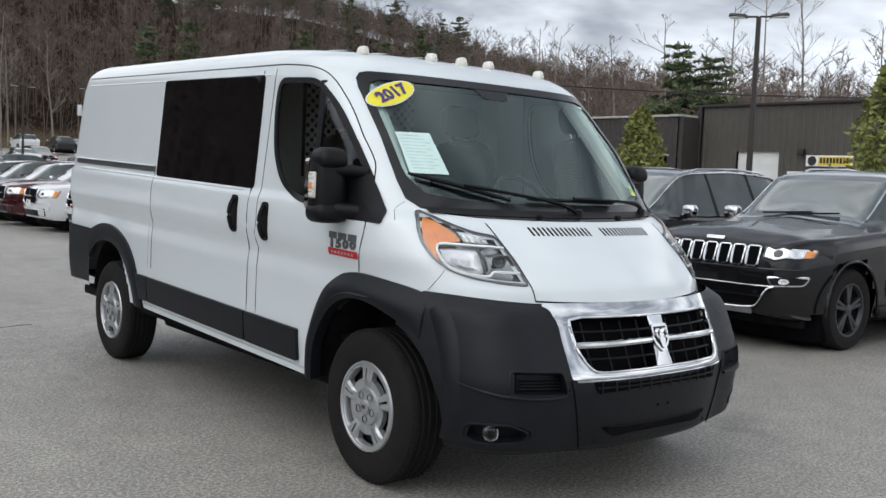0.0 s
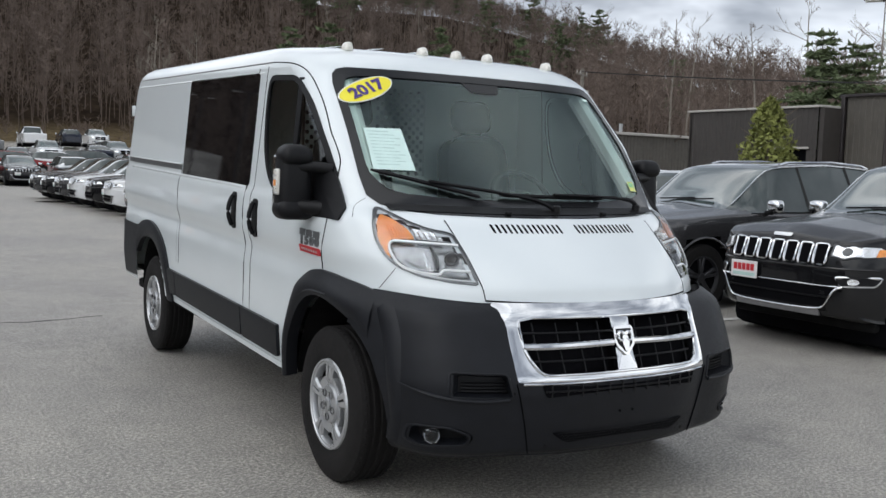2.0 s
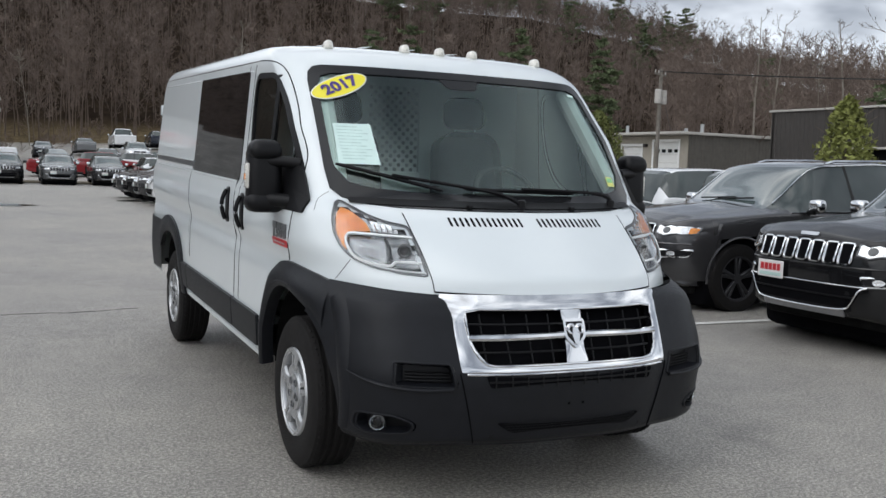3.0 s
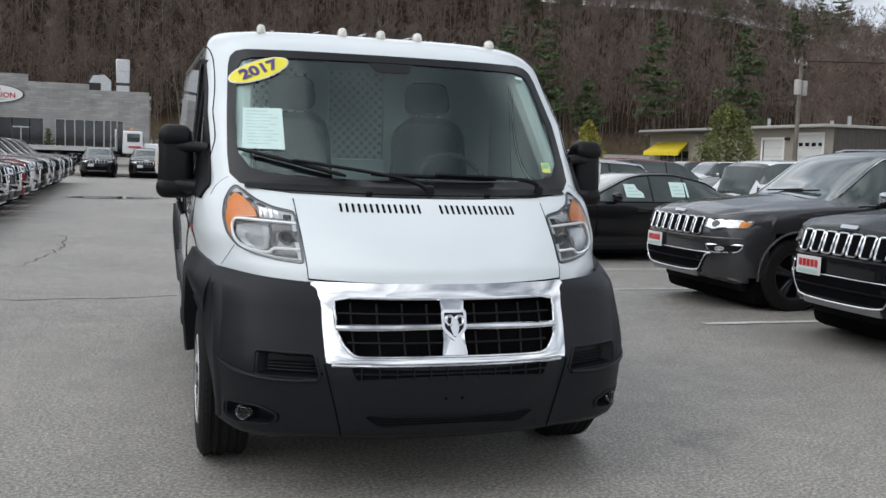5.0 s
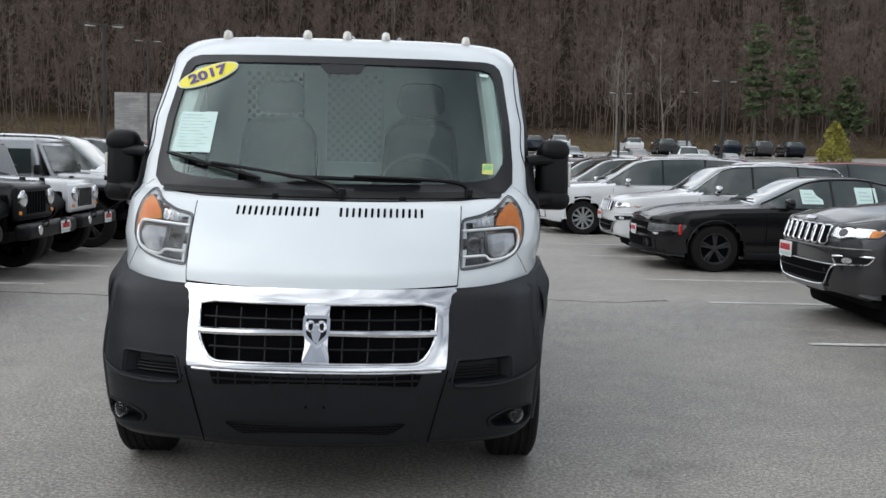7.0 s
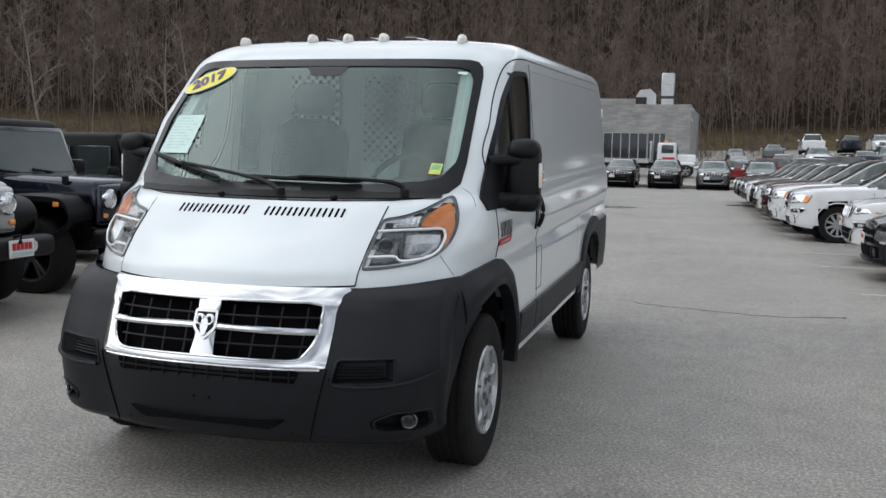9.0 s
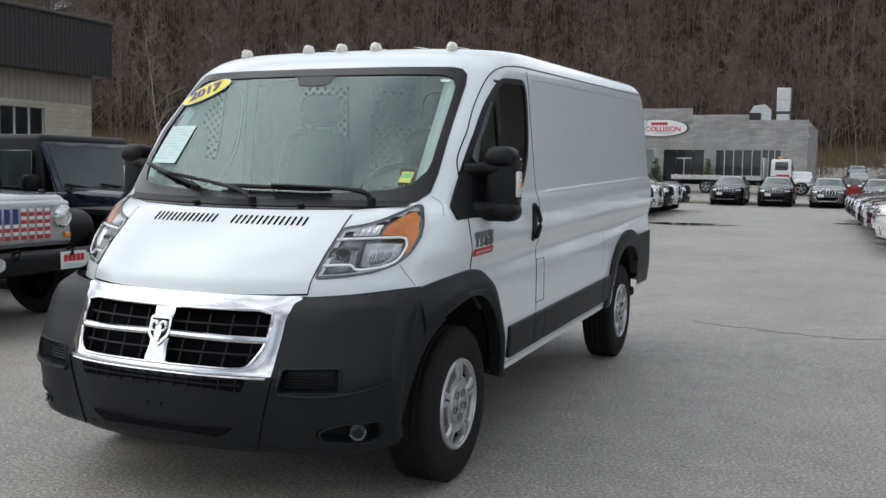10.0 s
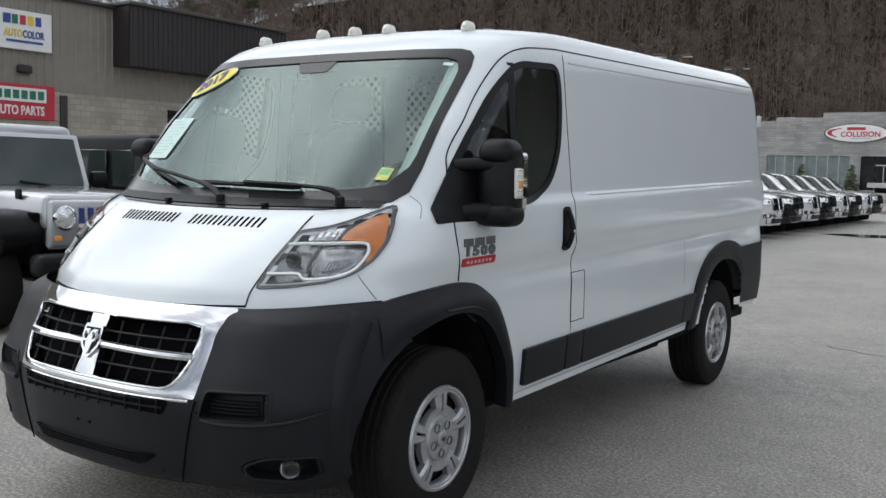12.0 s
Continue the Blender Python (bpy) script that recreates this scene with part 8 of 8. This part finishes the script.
for pts in (((-4.4, 5.6), (-2.3, 5.3), (-1.0, 5.5)), ((1.1, 6.1), (2.4, 5.6), (3.3, 5.9)), ((-2.9, 9.0), (-2.6, 11.5), (-2.75, 14.0)), ((-6.2, 4.8), (-5.2, 5.2), (-4.4, 5.6))):
    L = smooth_line(pts, 26)
    L = [(x + rc.uniform(-0.05, 0.05), y + rc.uniform(-0.05, 0.05)) for x, y in L]
    tagged(part("asphalt_crack", tube([(x, y, terrain(x, y) + 0.001) for x, y in L], [rc.uniform(0.006, 0.014) for _ in L], 4, 0.3), CRACK), "thin dark crack in the asphalt", "crack", "asphalt cracks", "structure")


# ---- trees ----
BARK = material("grey_brown_bark", (0.11, 0.088, 0.070), 0.95, var=0.3, scale=2)
PALEBARK = material("pale_birch_bark", (0.22, 0.195, 0.165), 0.9, var=0.25, scale=3)
NEEDLE = material("pine_needles", (0.100, 0.128, 0.062), 0.9, var=0.35, scale=1.5)
YELLOWLEAF = material("yellow_green_leaves", (0.28, 0.26, 0.05), 0.9, var=0.35, scale=3)
PINEGREEN = material("young_pine_green", (0.20, 0.215, 0.06), 0.9, var=0.35, scale=3)
BUSHGREEN = material("bush_green_leaves", (0.135, 0.15, 0.045), 0.9, var=0.35, scale=3)
TWIG = material("twig_haze", (0.142, 0.107, 0.088), 0.95, var=0.25, scale=0.4)


def limb(V, F, a, b, r0, r1, n=4):
    a, b = Vector(a), Vector(b)
    q = (b - a).to_track_quat("Z", "Y")
    o = len(V)
    for c, r in ((a, r0), (b, r1)):
        for i in range(n):
            t = 2 * math.pi * i / n
            V.append(tuple(c + q @ Vector((r * math.cos(t), r * math.sin(t), 0))))
    F += [(o + i, o + (i + 1) % n, o + n + (i + 1) % n, o + n + i) for i in range(n)]


def bare_tree(rg, h, spread=0.30, depth=3, twigs=5, r=None, thin=0.03, lean=0.0):
    """Trunk with tapering limbs that fork into twigs; returns trunk and crown."""
    TV, TF, CV, CF = [], [], [], []
    r = r or h * 0.011
    p, d = Vector((0, 0, -0.5)), Vector((rg.uniform(-0.05, 0.05) + lean, rg.uniform(-0.05, 0.05), 1)).normalized()
    n = 7
    nodes = []
    for i in range(n):
        q = p + d * (h / n)
        limb(TV, TF, p, q, r * (1 - 0.8 * i / n), r * (1 - 0.8 * (i + 1) / n), 5)
        nodes.append((q, r * (1 - 0.8 * (i + 1) / n), i / n))
        p = q
        d = (d + Vector((rg.uniform(-0.08, 0.08), rg.uniform(-0.08, 0.08), 0.04))).normalized()

    def grow(p, d, ln, rr, k):
        q = p + d * ln
        if k == 0:
            o = len(CV)
            side = d.cross(Vector((rg.uniform(-1, 1), rg.uniform(-1, 1), rg.uniform(-1, 1)))).normalized() * max(rr, thin * 0.5)
            CV.extend([tuple(p - side), tuple(p + side), tuple(q)])
            CF.append((o, o + 1, o + 2))
            return
        limb(CV, CF, p, q, rr, rr * 0.6, 3)
        for _ in range(twigs if k == 1 else 3):
            dd = (d + Vector((rg.uniform(-1, 1), rg.uniform(-1, 1), rg.uniform(-0.35, 0.9))) * 0.62).normalized()
            grow(p + (q - p) * rg.uniform(0.45, 1.0), dd, ln * rg.uniform(0.5, 0.8), rr * 0.55, k - 1)
    for q, rr, t in nodes:
        if t < 0.28:
            continue
        for _ in range(2 if t < 0.8 else 3):
            a = rg.uniform(0, 2 * math.pi)
            up = rg.uniform(0.5, 1.3)
            d = Vector((math.cos(a), math.sin(a), up)).normalized()
            grow(q - Vector((0, 0, rg.uniform(0, h / n))), d, h * spread * (1.15 - t) * rg.uniform(0.6, 1.0), max(rr * 0.55, thin), depth - 1)
    return (TV, TF), (CV, CF)


def conifer(rg, h, w, tiers=16, clumps=9, ragged=0.35, size=0.5, low=0.12, shape=0.75):
    """Trunk and whorls of drooping boughs of needle clumps."""
    TV, TF, CV, CF = [], [], [], []
    limb(TV, TF, (0, 0, -0.4), (0, 0, h * 0.97), h * 0.014, h * 0.002, 6)
    for k in range(tiers):
        t = low + (1 - low) * (k + rg.uniform(-0.3, 0.3)) / tiers
        rad = w * max(0.0, 1 - t) ** shape * rg.uniform(1 - ragged, 1.1) + 0.12
        for c in range(max(4, int(clumps * (1.15 - t)))):
            a = rg.uniform(0, 2 * math.pi)
            rr = rad * rg.uniform(0.75, 1.1)
            base, tip = Vector((0, 0, h * t)), Vector((rr * math.cos(a), rr * math.sin(a), h * t + rr * rg.uniform(-0.22, 0.25)))
            m = 3 + int(rr / 0.45)
            for s in range(m):
                p = base.lerp(tip, (s + 0.7) / m)
                for _ in range(3):
                    o = len(CV)
                    d = Vector((rg.uniform(-1, 1), rg.uniform(-1, 1), rg.uniform(-0.5, 0.7))).normalized() * size * rg.uniform(0.5, 1.0)
                    e = d.cross(Vector((rg.uniform(-1, 1), rg.uniform(-1, 1), rg.uniform(-1, 1)))).normalized() * size * 0.28
                    CV.extend([tuple(p - d * 0.3 - e), tuple(p - d * 0.3 + e), tuple(p + d)])
                    CF.append((o, o + 1, o + 2))
    return (TV, TF), (CV, CF)


def triangles(*geos):
    V, F = join(*geos)
    T = []
    for f in F:
        for i in range(1, len(f) - 1):
            T.append((f[0], f[i], f[i + 1]))
    return np.array(V, float), np.array(T, int)


def hill_tree(rg, h, w, r, twigs, low=1.3):
    """A leafless tree for the far slope: thin trunk, steep limbs and a haze of twigs."""
    V, F = [], []
    p, d = Vector((0, 0, -0.5)), Vector((rg.uniform(-0.06, 0.06), rg.uniform(-0.06, 0.06), 1)).normalized()
    spine = [p]
    for i in range(5):
        q = p + d * (h / 5)
        limb(V, F, p, q, r * (1 - 0.17 * i), r * (0.83 - 0.17 * i), 3)
        spine.append(q)
        p, d = q, (d + Vector((rg.uniform(-0.1, 0.1), rg.uniform(-0.1, 0.1), 0.05))).normalized()
    tips = []
    for k in range(9):
        u = rg.uniform(low, 4.8)
        base = spine[int(u)].lerp(spine[min(5, int(u) + 1)], u % 1)
        a, ln = rg.uniform(0, 2 * math.pi), w * rg.uniform(0.7, 1.3) * (1.25 - u / 6)
        tip = base + Vector((math.cos(a), math.sin(a), rg.uniform(0.7, 1.6))) * ln
        limb(V, F, base, tip, r * 0.32, r * 0.12, 3)
        tips.append((base, tip))
    for k in range(twigs):
        base, tip = tips[k % 9] if k % 5 else (spine[3], spine[5])
        c = base.lerp(tip, rg.uniform(0.25, 1.0))
        e = c + Vector((rg.uniform(-1, 1), rg.uniform(-1, 1), rg.uniform(0.1, 1.2))) * rg.uniform(0.5, 1.25)
        side = (e - c).cross(Vector((rg.uniform(-1, 1), rg.uniform(-1, 1), rg.uniform(-1, 1)))).normalized() * rg.uniform(0.025, 0.055)
        o = len(V)
        V.extend([tuple(c - side), tuple(c + side), tuple(e)])
        F.append((o, o + 1, o + 2))
    return triangles((V, F))


def leafy(rg, h, w, n, size, low=0.1, top=0.75):
    """A bushy young tree: trunk, limbs and a lumpy, airy crown of small leaves."""
    TV, TF, CV, CF = [], [], [], []
    limb(TV, TF, (0, 0, -0.3), (0, 0, h * 0.9), 0.07, 0.02, 6)
    for k in range(14):
        a, z = rg.uniform(0, 6.283), h * rg.uniform(low + 0.05, 0.8)
        limb(TV, TF, (0, 0, z), (w * 0.7 * math.cos(a), w * 0.7 * math.sin(a), z + h * 0.16), 0.025, 0.008, 4)
    for k in range(n):
        t, a = rg.random(), rg.uniform(0, 6.283)
        rad = w * math.sin(math.pi * (0.16 + 0.84 * t) ** top) ** 0.6
        rad *= 0.78 + 0.5 * noise.noise((2.2 * math.cos(a), 2.2 * math.sin(a), 5.0 * t))
        rr = rad * (0.35 + 0.65 * rg.random() ** 0.5)
        p = Vector((rr * math.cos(a), rr * math.sin(a), h * (low + (1 - low) * t)))
        d = Vector((rg.uniform(-1, 1), rg.uniform(-1, 1), rg.uniform(-0.4, 1))).normalized() * size * rg.uniform(0.6, 1.2)
        e = d.cross(Vector((rg.uniform(-1, 1), rg.uniform(-1, 1), rg.uniform(-1, 1)))).normalized() * size * 0.4
        o = len(CV)
        CV.extend([tuple(p - e), tuple(p + e), tuple(p + d)])
        CF.append((o, o + 1, o + 2))
    return (TV, TF), (CV, CF)


def stand(geo_pair, trunk_mat, crown_mat, name, label, x, y, group="", turn=0.0, cat="tree"):
    t = thing(name, label, cat, group)
    part("trunk", geo_pair[0], trunk_mat, t)
    part("crown", geo_pair[1], crown_mat, t, smooth=False)
    return place(t, x, y, terrain(x, y), turn)


def scatter(name, label, templates, spots, mat, category):
    """Many trees in one mesh: templates copied, turned and scaled to the spots."""
    allV, allF, n = [], [], 0
    for k, (x, y, sc) in enumerate(spots):
        V, T = templates[k % len(templates)]
        a = (k * 2.399) % (2 * math.pi)
        ca, sa = math.cos(a), math.sin(a)
        P = np.empty_like(V)
        P[:, 0], P[:, 1], P[:, 2] = (V[:, 0] * ca - V[:, 1] * sa) * sc + x, (V[:, 0] * sa + V[:, 1] * ca) * sc + y, V[:, 2] * sc + terrain(x, y)
        allV.append(P)
        allF.append(T + n)
        n += len(V)
    P, T = np.concatenate(allV), np.concatenate(allF)
    me = bpy.data.meshes.new(name)
    me.vertices.add(len(P))
    me.vertices.foreach_set("co", P.astype(np.float32).ravel())
    me.loops.add(len(T) * 3)
    me.loops.foreach_set("vertex_index", T.astype(np.int32).ravel())
    me.polygons.add(len(T))
    me.polygons.foreach_set("loop_start", np.arange(0, len(T) * 3, 3, dtype=np.int32))
    me.update(calc_edges=True)
    me.materials.append(mat)
    return tagged(new(name, me), label, category, kind="stuff")


FOOT = ([-180, -60, -30, 0, 30, 60, 100, 180], [120, 70, 92, 108, 112, 105, 110, 120])
rt = random.Random(11)
# bare woods on the hill
bare = [hill_tree(rt, rt.uniform(10, 16), rt.uniform(1.7, 2.7), rt.uniform(0.06, 0.10), 150) for _ in range(9)]
low_bare = [hill_tree(rt, rt.uniform(7, 10), rt.uniform(1.8, 2.5), rt.uniform(0.05, 0.08), 185, 0.2) for _ in range(6)]
pale = [hill_tree(rt, rt.uniform(12, 16), 1.6, 0.10, 70) for _ in range(4)]
spots, crest_spots, pale_spots, brush_spots = [], [], [], []
for k in range(60000):
    phi = rt.uniform(-72, 84)
    r = math.sqrt(rt.uniform(78 ** 2, 345 ** 2))
    x, y = r * math.sin(radians(phi)), r * math.cos(radians(phi))
    r0 = float(np.interp(phi, *FOOT))
    if r < r0 + (-16 if phi > 38 else 14) or r > r0 + 212 or (-34 < x < 4 and y < 112):
        continue
    near, crest = r < r0 + 60, r > r0 + 148
    if rt.random() > (0.30 if near else 0.20 if not crest else 0.50):
        continue
    if crest:
        crest_spots.append((x, y, rt.uniform(0.7, 1.15)))
    elif rt.random() > 0.975:
        pale_spots.append((x, y, rt.uniform(0.8, 1.1)))
    else:
        spots.append((x, y, rt.uniform(0.7, 1.15)))
spots, crest_spots, pale_spots = spots[:4600], crest_spots[:5000], pale_spots[:110]
scatter("bare_woods", "bare grey-brown deciduous woods covering the hillside", bare, spots, TWIG, "woods")
scatter("ridge_woods", "bare brown woods along the crest of the hill", low_bare, crest_spots, TWIG, "woods")
scatter("pale_trees", "pale-barked bare trees among the hillside woods", pale, pale_spots, PALEBARK, "woods")
shrub = [triangles(bare_tree(rt, rt.uniform(2.0, 3.5), 0.5, 3, 4, 0.03, 0.03)[1]) for _ in range(4)]
for k in range(520):
    phi = rt.uniform(-60, 75)
    r0 = float(np.interp(phi, *FOOT))
    r = r0 + rt.uniform(3, 26)
    x, y = r * math.sin(radians(phi)), r * math.cos(radians(phi))
    if -34 < x < 4 and y < 108:
        continue
    brush_spots.append((x, y, rt.uniform(0.6, 1.3)))
scatter("hillside_brush", "bare brown brush along the foot of the hill", shrub, brush_spots, TWIG, "brush")

# trees that stand apart
BARE = "bare trees behind the workshop"
stand(leafy(rt, 4.4, 1.45, 3200, 0.18, 0.10, 0.52), BARK, PINEGREEN, "young_pine", "young yellow-green pine in front of the workshop", 23.2, 18.6)
stand(leafy(rt, 5.6, 2.15, 6200, 0.18, 0.05, 0.6), BARK, PINEGREEN, "young_pine", "bushy yellow-green pine near the workshop sign", 21.8, 8.5)
stand(leafy(rt, 5.0, 2.0, 5200, 0.17), BARK, BUSHGREEN, "green_tree", "round bushy green tree in front of the garage", 27.6, 39.4)
stand(leafy(rt, 4.3, 1.35, 3600, 0.16, 0.08, 0.6), BARK, YELLOWLEAF, "yellow_shrub", "yellow-green shrub tree beside the lot", 24.9, 50.5)
# white pines on the slope: bearing, distance beyond the hill's foot, height, spread
for phi, beyond, h, w in ((20.6, 12, 17.0, 3.0), (22.9, 10, 17.5, 3.8), (27.5, 150, 18, 5.0), (28.7, 140, 19, 5.4), (29.6, 11, 18.0, 4.2), (30.9, 145, 17, 5.2), (34.6, 10, 16.5, 3.8), (35.3, 140, 17, 4.8), (39.2, 140, 16, 4.6), (38.2, 118, 15, 4.2),
                          (21.8, 112, 18, 4.6), (24.2, 112, 18, 5.0), (32.6, 110, 16, 4.4), (36.8, 96, 15, 4.0), (44.0, 60, 14, 3.6), (-45.8, 140, 18, 5.0), (-47.6, 140, 17, 5.2), (-49.2, 150, 15, 4.6), (17.2, 150, 15, 4.2), (4.0, 140, 13, 3.4), (25.6, 13, 10, 2.6)):
    r = float(np.interp(phi, *FOOT)) + beyond
    stand(conifer(rt, h, w * 1.1, 13, 15, 0.7, 0.8, 0.30, 0.42), BARK, NEEDLE, "white_pine", "ragged green white pine among bare woods", r * math.sin(radians(phi)), r * math.cos(radians(phi)), "pines on the hill", rt.uniform(0, 360))
for x, y, h in ((50.2, 38.2, 11.8), (52.4, 37.2, 11.0)):
    stand(conifer(rt, h, 3.6, 17, 28, 0.55, 0.5, 0.22, 0.45), BARK, NEEDLE, "tall_pine", "tall dark green pine behind the workshop", x, y, BARE)
for x, y, h in ((58, 33, 17.5), (55, 37, 15), (60, 38, 18), (52, 40, 14), (63, 30, 14), (60, 52, 15), (64, 47, 14), (56, 58, 15.5), (62, 62, 16), (70, 38, 12), (74, 33, 11), (78, 28, 11), (82, 22, 10)):
    stand(bare_tree(rt, h, 0.24, 4, 4, 0.14, 0.022), PALEBARK, TWIG, "bare_tree", "tall bare pale-barked tree behind the buildings", x, y, BARE, rt.uniform(0, 360))
for phi, r, h in ((12.7, 112, 15.5), (15.5, 116, 14), (13.2, 122, 13), (-40, 92, 14), (-33, 96, 13), (-46, 88, 15), (-31.5, 98, 13.5)):
    x, y = r * math.sin(radians(phi)), r * math.cos(radians(phi))
    stand(bare_tree(rt, h, 0.22, 4, 4, 0.15, 0.03), PALEBARK, PALEBARK, "bare_tree", "pale-barked bare tree at the foot of the hill", x, y, "pale trees below the hill", rt.uniform(0, 360))
for x in (-14.35, -9.75, -18.5):
    stand(conifer(rt, 2.3, 0.55, 16, 12, 0.2, 0.22, 0.04), BARK, NEEDLE, "arborvitae", "clipped dark green arborvitae by the shop wall", x, 84.2, "shrubs by the shop", cat="shrub")
